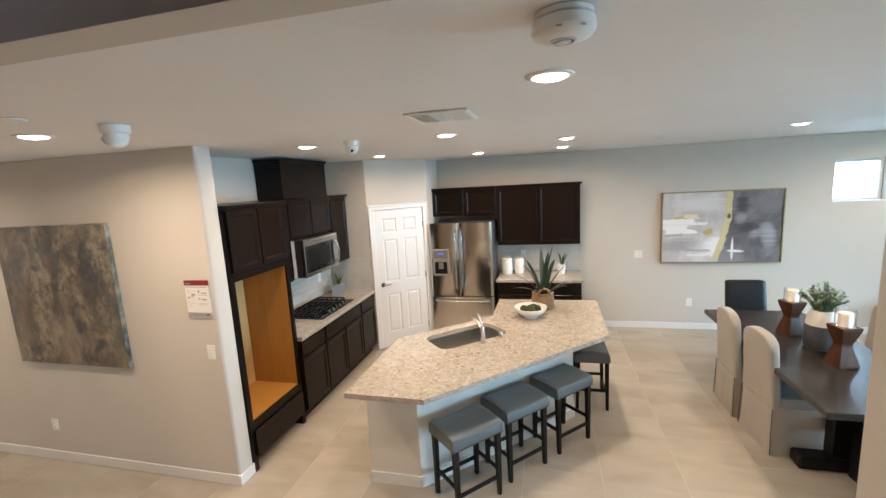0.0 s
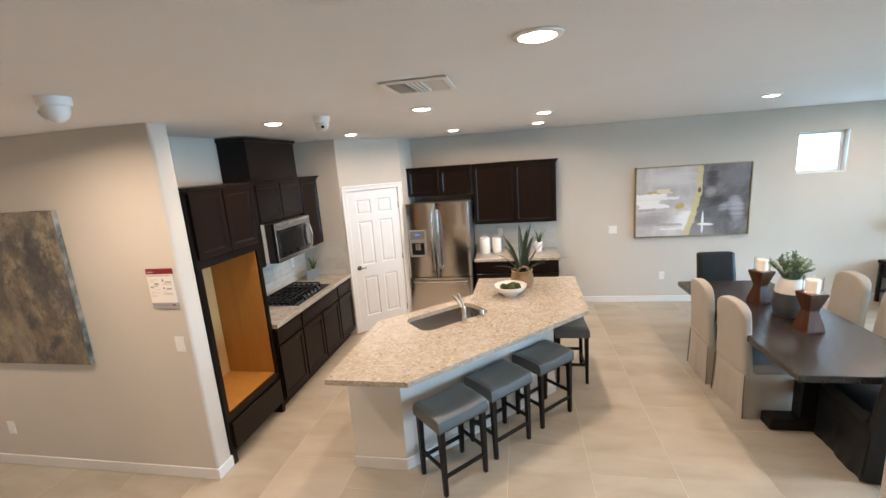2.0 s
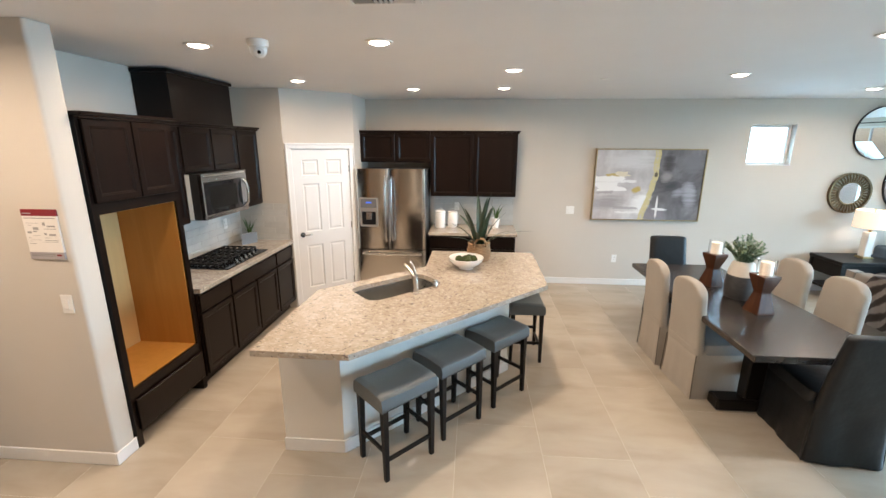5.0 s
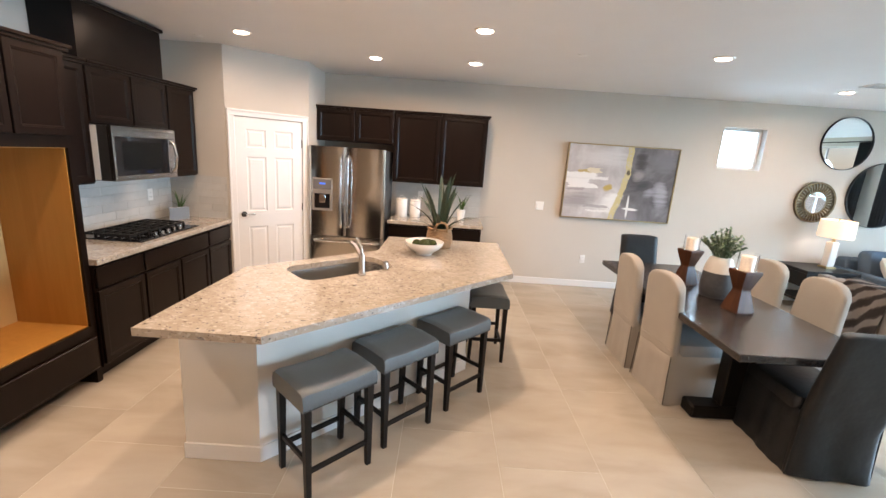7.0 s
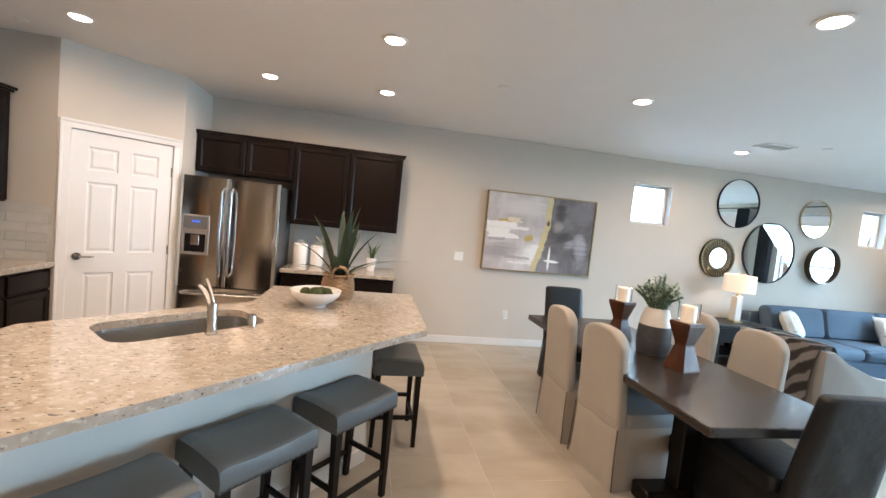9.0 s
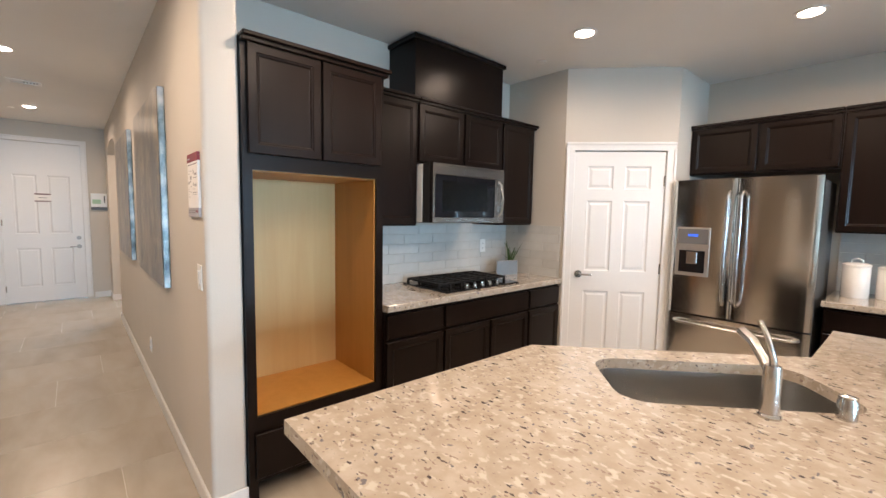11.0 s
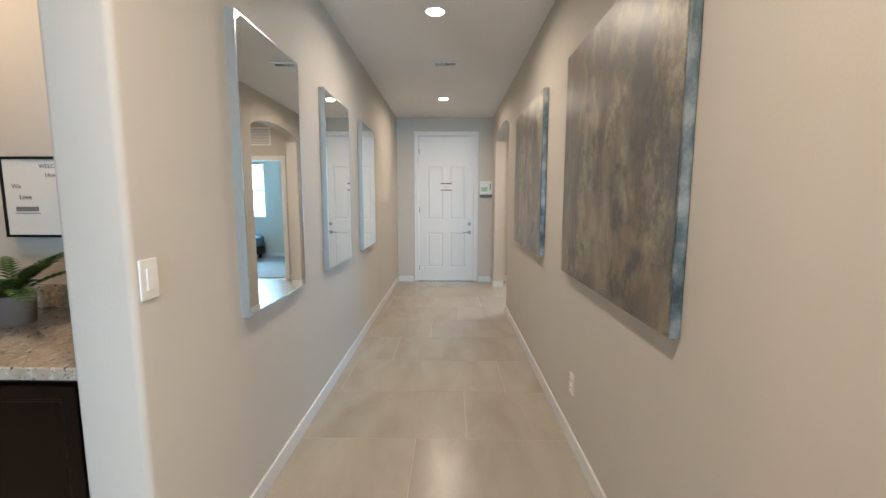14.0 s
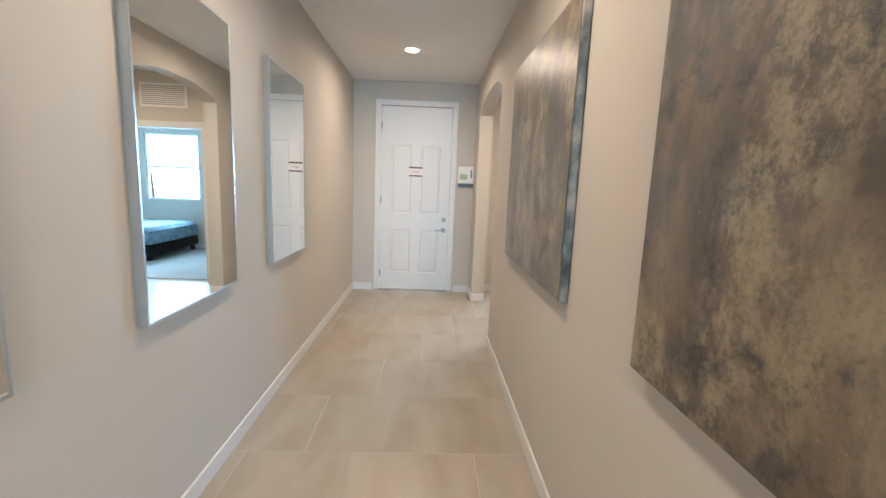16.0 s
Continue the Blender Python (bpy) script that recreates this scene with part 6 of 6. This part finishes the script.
def leaf_print():
    m = material("leaf_print_linen", (0.62, 0.60, 0.56), 0.9, spread=0.0, bump=0.0)
    nt = m.node_tree
    n = noise_node(nt, 9, 3, 0.6, distortion=1.5)
    c = ramp_node(nt, n.outputs["Fac"], [(0.34, (0.20, 0.21, 0.19)), (0.42, (0.62, 0.60, 0.55))]).outputs[0]
    nt.links.new(c, nt.nodes["Principled BSDF"].inputs["Base Color"])
    return m


PRINT = leaf_print()
throw_pillow((6.02, 6.28, 0.655), 62, 25, 0.42, PRINT, "cream throw pillow with grey leaf print")
throw_pillow((7.72, 6.24, 0.655), 62, -12, 0.44, PRINT, "cream throw pillow with grey leaf print")
throw_pillow((8.20, 5.98, 0.655), 62, -45, 0.44, PRINT, "cream throw pillow with grey leaf print")
throw_pillow((8.30, 6.42, 0.68), 66, -40, 0.46, BLACK_LEATHER, "dark navy throw pillow in the sofa corner")
throw_pillow((8.34, 5.40, 0.655), 62, -85, 0.42, material("sea_green_velvet", (0.06, 0.12, 0.11), 0.8), "sea-green throw pillow on the sofa")

et = thing("end_table", (4.86, 6.26, 0), 0, "dark wooden end table with lower shelf", "side table")
part("top", box(0, 0, 0.555, 0.72, 0.57, 0.60, 0.006), DARK_WOOD, et)
part("shelf", box(0.03, 0.03, 0.16, 0.69, 0.54, 0.19, 0.004), DARK_WOOD, et)
part("drawer_box", box(0.03, 0.02, 0.36, 0.69, 0.55, 0.554, 0.004), DARK_WOOD, et)
for x in (0.01, 0.67):
    for y in (0.01, 0.52):
        part("leg", box(x, y, 0, x + 0.04, y + 0.04, 0.555, 0.004), DARK_WOOD, et)
lp = thing("table_lamp", (5.37, 6.56, 0.60), 0, "white ceramic table lamp with lit drum shade", "table lamp")
part("foot", box(-0.07, -0.07, 0, 0.07, 0.07, 0.025, 0.005), GOLD, lp)
part("column", box(-0.052, -0.052, 0.025, 0.052, 0.052, 0.37, 0.012, 2), WHITE_GLAZE, lp)
part("neck", lathe([(0.022, 0.37), (0.022, 0.40), (0.012, 0.405), (0.012, 0.50)], 16), GOLD, lp, smooth=True)
shade_m = glow_material("lit_linen_shade", (0.95, 0.82, 0.64), 0.42)
shade_m.node_tree.nodes["Principled BSDF"].inputs["Roughness"].default_value = 0.9
bm = lathe([(0.197, 0.43), (0.193, 0.665), (0.190, 0.665), (0.194, 0.43), (0.197, 0.43)], 44, True)
part("shade", bm, shade_m, lp, "cream linen drum shade, lit", smooth=True)
part("finial", lathe([(0.012, 0.50), (0.008, 0.66), (0.012, 0.68), (0.005, 0.69)], 12), GOLD, lp, smooth=True)
bulb = new("lamp_bulb", bpy.data.lights.new("lamp_bulb", "POINT"))
bulb.data.energy, bulb.data.color, bulb.data.shadow_soft_size = 5, LAMP_COLOR, 0.04
bulb.location = (5.37, 6.56, 1.16)

# beige linen, its colour darkened for the shade the armchair stands in
SHADED_LINEN = material("shaded_beige_linen", (0.225, 0.195, 0.168), 0.9, spread=0.08, grain=500, large=5, bump=0.35)
ac = thing("armchair", (3.84, 4.22, 0), 0, "beige linen armchair darkened for shade, with sloping arms and dark legs", "armchair")
part("seat_base", box(0.08, 0.08, 0.16, 0.92, 0.70, 0.36, 0.03, 3), SHADED_LINEN, ac)
o = part("seat_cushion", cushion(0.72, 0.60, 0.14), SHADED_LINEN, ac, smooth=True)
o.location = (0.54, 0.39, 0.36)
side = [(0.0, 0.16), (0.95, 0.16), (0.97, 0.45), (0.93, 0.58), (0.80, 0.63), (0.55, 0.66), (0.25, 0.77), (0.10, 0.86), (0.0, 0.86)]
for y0 in (0.0, 0.70):
    bm = prism(side, 0, 0.09, 0.015)
    o = part("arm", bm, SHADED_LINEN, ac, smooth=True)
    o.matrix_basis = pose(0, y0 + 0.09, 0, 90)
part("back", box(0.0, 0.09, 0.16, 0.16, 0.70, 0.86, 0.03, 3), SHADED_LINEN, ac)
for x, y in ((0.04, 0.05), (0.90, 0.05), (0.04, 0.74), (0.90, 0.74)):
    part("leg", add_cyl(bmesh.new(), x, y, 0, 0.165, 0.016, 0.026, 10), DARK_WOOD, ac)


def throw_material():
    m = material("striped_throw", (0.3, 0.25, 0.22), 0.95, spread=0.0, bump=0.0)
    nt = m.node_tree
    co = nt.nodes.new("ShaderNodeTexCoord")
    w = nt.nodes.new("ShaderNodeTexWave")
    w.bands_direction = "DIAGONAL"
    w.inputs["Scale"].default_value, w.inputs["Distortion"].default_value, w.inputs["Detail"].default_value, w.inputs["Detail Scale"].default_value = 3.6, 1.4, 3.0, 2.5
    nt.links.new(co.outputs["Object"], w.inputs["Vector"])
    c = ramp_node(nt, w.outputs["Fac"], [(0.25, (0.055, 0.043, 0.039)), (0.50, (0.12, 0.095, 0.084)), (0.72, (0.32, 0.28, 0.25))]).outputs[0]
    nt.links.new(c, nt.nodes["Principled BSDF"].inputs["Base Color"])
    return m


bm = bmesh.new()
rows = []
for i in range(15):
    u = i / 14
    y = -0.02 + 0.45 * u
    row = []
    for s, (x, z) in enumerate(((-0.05, 0.42), (-0.035, 0.6), (-0.03, 0.80), (0.0, 0.885), (0.08, 0.90), (0.17, 0.885), (0.21, 0.78), (0.24, 0.62), (0.40, 0.53))):
        wv = 0.012 * math.sin(u * 17 + s)
        row.append(bm.verts.new((x + (wv - 0.012 if x < 0.05 else wv + 0.012), y + 0.02 * math.sin(s * 1.7), z + 0.006 * math.sin(u * 11 + s) + 0.006)))
    rows.append(row)
for a, b in zip(rows, rows[1:]):
    for k in range(len(a) - 1):
        bm.faces.new((a[k], a[k + 1], b[k + 1], b[k]))
bmesh.ops.solidify(bm, geom=list(bm.faces), thickness=0.012)
th = solid("throw_blanket", bm, throw_material(), "brown and cream woven throw draped over the armchair back", "blanket", place=(3.84, 4.30, 0), smooth=True)

RUGM = material("taupe_patterned_rug", (0.27, 0.25, 0.23), 0.95, spread=0.10, grain=200, large=2, bump=0.4)
nt = RUGM.node_tree
lat = nt.nodes.new("ShaderNodeTexVoronoi")
lat.feature, lat.inputs["Scale"].default_value, lat.inputs["Randomness"].default_value = "DISTANCE_TO_EDGE", 5.0, 0.0
co = nt.nodes.new("ShaderNodeTexCoord")
rotm = nt.nodes.new("ShaderNodeMapping")
rotm.inputs["Rotation"].default_value = (0, 0, radians(45))
nt.links.new(co.outputs["Object"], rotm.inputs["Vector"])
nt.links.new(rotm.outputs[0], lat.inputs["Vector"])
nt.links.new(mix_node(nt, ramp_node(nt, lat.outputs["Distance"], [(0.07, (1, 1, 1)), (0.10, (0, 0, 0))]).outputs[0], (0.25, 0.235, 0.22), (0.48, 0.46, 0.43)), nt.nodes["Principled BSDF"].inputs["Base Color"])
rug = thing("area_rug", (0, 0, 0), 0, "taupe trellis-patterned area rug with dark border", "rug")
part("rug_field", box(5.27, 3.02, 0.001, 7.98, 5.73, 0.014, 0.004), RUGM, rug)
for a in ((5.22, 2.97, 5.269, 5.78), (7.981, 2.97, 8.03, 5.78), (5.27, 2.97, 7.98, 3.019), (5.27, 5.731, 7.98, 5.78)):
    part("border", box(a[0], a[1], 0.001, a[2], a[3], 0.012, 0.003), material("dark_rug_border", (0.05, 0.05, 0.05), 0.95) if a[0] == 5.22 else bpy.data.materials["dark_rug_border"], rug, "dark border")
cf = thing("coffee_table", (6.18, 4.36, 0.014), 0, "long black-brown wooden coffee table", "coffee table")
part("top", box(0, 0, 0.14, 1.25, 0.84, 0.405, 0.008), DARK_WOOD, cf)
for x in (0.06, 1.13):
    for y in (0.06, 0.72):
        part("leg", box(x, y, 0, x + 0.06, y + 0.06, 0.14, 0.004), DARK_WOOD, cf)
for x, y, h in ((6.75, 4.95, 0.17), (6.93, 4.80, 0.13)):
    cd = thing("pillar_candle", (x, y, 0.419), 0, "white pillar candle in a square white holder", "candle", "coffee table candles")
    part("holder", box(-0.075, -0.075, 0, 0.075, 0.075, h, 0.006), WHITE_GLAZE, cd)
    part("candle", lathe([(0.045, h), (0.045, h + 0.05), (0.01, h + 0.055)], 20), WAX, cd, smooth=True)
sbw = thing("succulent_bowl", (6.68, 4.62, 0.419), 0, "shallow white bowl with green succulents", "bowl")
part("bowl", lathe([(0.06, 0), (0.10, 0.03), (0.14, 0.065), (0.133, 0.065), (0.09, 0.04), (0.02, 0.035)], 32), WHITE_GLAZE, sbw, smooth=True)
sprigs(sbw, 0.06, 7, 0.10, GREEN_FERN, 8, 0.03)

DRAPE = material("charcoal_drapery", (0.055, 0.058, 0.062), 0.85, spread=0.10, grain=200, large=6, bump=0.3)
for y0, y1 in ((5.76, 6.24), (4.20, 4.56), (3.56, 3.86), (0.96, 1.34)):
    cu = thing("drape_panel", (8.76, 0, 0), 0, "charcoal full-length drape hanging in soft folds", "curtain", "window drapes")
    bm = bmesh.new()
    n = 44
    rows = []
    for z in (0.02, 0.68, 1.35, 2.0, 2.605):
        row = []
        for i in range(n + 1):
            u = i / n
            row.append(bm.verts.new((0.035 * math.sin(u * 2 * math.pi * 5.5) + 0.008 * math.sin(u * 29 + z * 2), y0 + (y1 - y0) * (u + 0.02 * math.sin(z * 3)), z)))
        rows.append(row)
    for a, b in zip(rows, rows[1:]):
        for k in range(n):
            bm.faces.new((a[k], a[k + 1], b[k + 1], b[k]))
    bmesh.ops.solidify(bm, geom=list(bm.faces), thickness=0.005)
    part("cloth", bm, DRAPE, cu, smooth=True)
rod = thing("curtain_rod", (8.76, 0, 2.622), 0, "slim black metal curtain rod", "curtain rod")
part("bar", add_cyl(bmesh.new(), 0, 0, 0.95, 6.32, 0.012, n=12, axis="y"), BLACK_METAL, rod)
for y in (1.0, 3.9, 6.28):
    part("bracket", box(0, y - 0.01, -0.01, XE - 8.76, y + 0.01, 0.01), BLACK_METAL, rod)

# ---- desk alcove beside the hall ----
ab = thing("alcove_cabinet", (-3.30, -0.55, 0), 90, "espresso wooden base cabinet run with flat toe kick", "cabinet")
part("body", box(0, 0, 0.10, 1.465, 0.64, 0.872), ESPRESSO, ab)
part("toe_kick", box(0, 0.07, 0, 1.465, 0.64, 0.10), ESPRESSO, ab)
for i in range(3):
    o = part("cabinet_door", cab_door(0.468, 0.72), ESPRESSO, ab)
    o.location = (i * 0.488 + 0.010, -0.002, 0.13)
aw = thing("alcove_worktop", (0, 0, 0), 0, "polished beige granite desk worktop with low upstand", "worktop")
part("slab", box(-3.949, -0.56, 0.873, -3.262, 0.943, 0.914, 0.004), GRANITE, aw)
part("upstand", box(-3.949, 0.0, 0.915, -3.929, 0.943, 1.02, 0.003), GRANITE, aw)
wb = thing("whiteboard", (-3.95, 0.066, 1.238), 90, "small whiteboard with handwritten words in a dark frame", "whiteboard")
part("board", box(0.012, -0.032, 0.012, 0.328, -0.004, 0.34), PAPER, wb)
for a in ((0, 0, 0.012, 0.352), (0.328, 0, 0.34, 0.352), (0.012, 0, 0.328, 0.012), (0.012, 0.34, 0.328, 0.352)):
    part("frame_bar", box(a[0], -0.038, a[1], a[2], -0.001, a[3], 0.002), DARK_WOOD, wb)


def letters(text, size, x, z, parent):
    cu = bpy.data.curves.new("lettering", "FONT")
    cu.body, cu.size, cu.extrude = text, size, 0.0006
    tmp = bpy.data.objects.new("lettering", cu)
    me = bpy.data.meshes.new_from_object(tmp)
    bpy.data.objects.remove(tmp)
    me.materials.append(INK)
    ob = new("lettering", me)
    ob.parent = parent
    ob.matrix_basis = pose(x, -0.0332, z, 90)


letters("WELCOME", 0.026, 0.175, 0.302, wb)
letters("Home", 0.026, 0.20, 0.264, wb)
letters("We", 0.028, 0.045, 0.215, wb)
letters("Love", 0.028, 0.075, 0.168, wb)
part("print_bar", box(0.055, -0.0335, 0.115, 0.155, -0.0315, 0.135), INK, wb)
part("print_bar", box(0.05, -0.0335, 0.105, 0.16, -0.0315, 0.108), INK, wb)
part("print_bar", box(0.25, -0.0335, 0.20, 0.28, -0.0315, 0.235), INK, wb)
fp = thing("fern_pot", (-3.70, 0.295, 0.914), 0, "green fern in a square-shouldered taupe pot", "potted plant")
part("pot", lathe([(0.058, 0), (0.062, 0.005), (0.070, 0.115), (0.066, 0.118), (0.060, 0.10), (0.02, 0.10)], 28), material("taupe_ceramic", (0.20, 0.155, 0.135), 0.6, bump=0.1), fp, "taupe ceramic pot", smooth=True)
for i in range(22):
    a = i * 137.5
    L, rise = rnd.uniform(0.22, 0.41), rnd.uniform(25, 70)
    bm = bmesh.new()
    h = radians(a)
    p, ang = Vector((0, 0, 0.10)), radians(rise)
    for k in range(16):
        st_ = Vector((math.cos(h) * math.cos(ang), math.sin(h) * math.cos(ang), math.sin(ang)))
        p = p + st_ * (L / 16)
        ang -= radians(3.6)
        lw = 0.044 * math.sin(math.pi * min(1, (k + 2) / 17)) + 0.008
        for sgn in (-1, 1):
            blade(bm, p, a + sgn * 58, lw, lw * 0.40, math.degrees(ang) * 0.5 + 8, 20, 2)
    part("frond", bm, GREEN_FERN, fp)
fb = thing("file_holder", (-3.74, 0.525, 0.914), 90, "white magazine file holder with kraft interior", "file holder")
for a in ((0, 0, 0.003, 0.24, 0.22), (0.085, 0, 0.088, 0.24, 0.22)):
    part("side", box(a[0], a[1], 0, a[2], a[3], a[4]), PAPER, fb)
part("back_panel", box(0.003, 0.237, 0, 0.085, 0.24, 0.25), material("kraft_board", (0.30, 0.20, 0.12), 0.8), fb, "kraft board back")
part("front_panel", box(0.003, 0.0, 0, 0.085, 0.003, 0.13), PAPER, fb)
part("bottom", box(0.003, 0.003, 0, 0.085, 0.237, 0.003), PAPER, fb)
for i in range(6):
    nb = thing("wall_peg", (-3.95, 0.515, 1.94 - i * 0.125), 90, "small dark round wall peg", "wall peg", "wall pegs")
    part("peg", add_cyl(bmesh.new(), 0, 0, -0.012, 0, 0.005, n=10, axis="y"), material("brown_peg", (0.10, 0.07, 0.05), 0.5, bump=0), nb)
ws = thing("wall_shelf", (-3.95, 0.60, 1.30), 90, "narrow white wall shelf holding a small grey box", "shelf")
part("board", box(0, -0.12, 0, 0.30, -0.001, 0.02, 0.003), WHITE_PLASTIC, ws)
gb = thing("small_box", (-3.99, 0.66, 1.3205), 90, "small grey box on the wall shelf", "box")
part("carton", box(0, -0.13, 0, 0.09, -0.05, 0.08, 0.003), GREYCARD, gb)

# ---- bedroom seen in the hall mirrors ----
QUILT = material("blue_white_quilt", (0.20, 0.30, 0.38), 0.9, spread=0.6, grain=22, large=7, bump=0.3)
bd = thing("bed", (-11.95, 4.75, 0.012), 0, "low dark bed with a blue and white quilt", "bed")
part("bed_base", box(0, 0, 0.10, 1.45, 2.0, 0.28, 0.02), DARK_WOOD, bd)
part("mattress", shell([rrect(0.725, 1.0, 0.281, 1.43, 1.98, 0.08), rrect(0.725, 1.0, 0.34, 1.50, 2.03, 0.10), rrect(0.725, 1.0, 0.50, 1.48, 2.02, 0.10), rrect(0.725, 1.0, 0.56, 1.36, 1.90, 0.10)]), QUILT, bd, "blue and white quilt", smooth=True)
part("headboard", box(0, 2.0, 0.0, 1.45, 2.06, 1.0, 0.01), DARK_WOOD, bd)
for x in (0.05, 1.34):
    for y in (0.05, 1.88):
        part("leg", box(x, y, 0, x + 0.06, y + 0.06, 0.10), DARK_WOOD, bd)
dc = thing("door_casing", (-9.26, 3.20, 0), 90, "white painted door casing round an open doorway", "casing")
dc["kind"] = "structure"
for a in ((-0.08, 0, 0.0, 2.05), (1.02, 0, 1.10, 2.05), (-0.08, 2.05, 1.10, 2.13)):
    part("casing", box(a[0], -0.016, a[1], a[2], 0.0, a[3], 0.003), TRIM, dc)
rg = thing("return_grille", (-9.26, 3.35, 2.30), 90, "white louvred return air grille on the wall", "vent")
part("grille_frame", box(0, -0.012, 0, 0.60, -0.001, 0.30, 0.003), WHITE_PLASTIC, rg)
for i in range(10):
    part("slat", box(0.03, -0.016, 0.03 + i * 0.025, 0.57, -0.011, 0.042 + i * 0.025), GREYCARD, rg)

# ---- tile splashbacks ----
full = mesh_of("tile", box(0, -0.008, 0, 0.298, 0, 0.0755, 0.0015), BACKTILE)


def splash(name, place, rz, w, rows):
    s = thing(name, place, rz, "pale glazed stacked-strip tile splashback", "splashback")
    s["kind"] = "structure"
    part("grout_bed", box(0, -0.004, 0, w, -0.0005, rows * 0.078), GROUT, s)
    for r in range(rows):
        x = -0.15 * (r % 2)
        while x < w - 0.01:
            a, b = max(x, 0), min(x + 0.298, w)
            o = new("tile", full)
            o.parent = s
            o.matrix_basis = pose(a, -0.001, r * 0.078 + 0.001) @ Matrix.Diagonal(((b - a) / 0.298, 1, 1, 1))
            x += 0.300
    return s


splash("splashback", (XW, 3.684, 0.9145), 90, 1.862, 6)
splash("splashback", (XW + 0.01, 5.55, 0.9145), 0, PA.x - XW - 0.02, 6)
splash("splashback", (-0.69, YB, 0.9145), 0, 1.215, 6)

# ---- floor tiles ----
TW, TL = 0.608, 1.216
slab = mesh_of("tile", box(0.0015, 0.0015, -0.0025, TW - 0.0015, TL - 0.0015, 0.0, 0.0006), TILE)
for i in range(-15, 15):
    x = -0.165 + i * TW
    if x < -9.4 or x > XE:
        continue
    for j in range(-1, 8):
        y = 0.92 - TL + j * TL - (i % 4) * TL / 4
        if y > YB or y + TL < 0.0:
            continue
        if x + TW < -3.9 and (y + TL < 1.1 or y > 4.9):
            continue
        if y + TL < 0.9 and x > 0.62:
            continue
        o = new("tile", slab)
        o.parent = floor
        o.location = (x, y, 0)
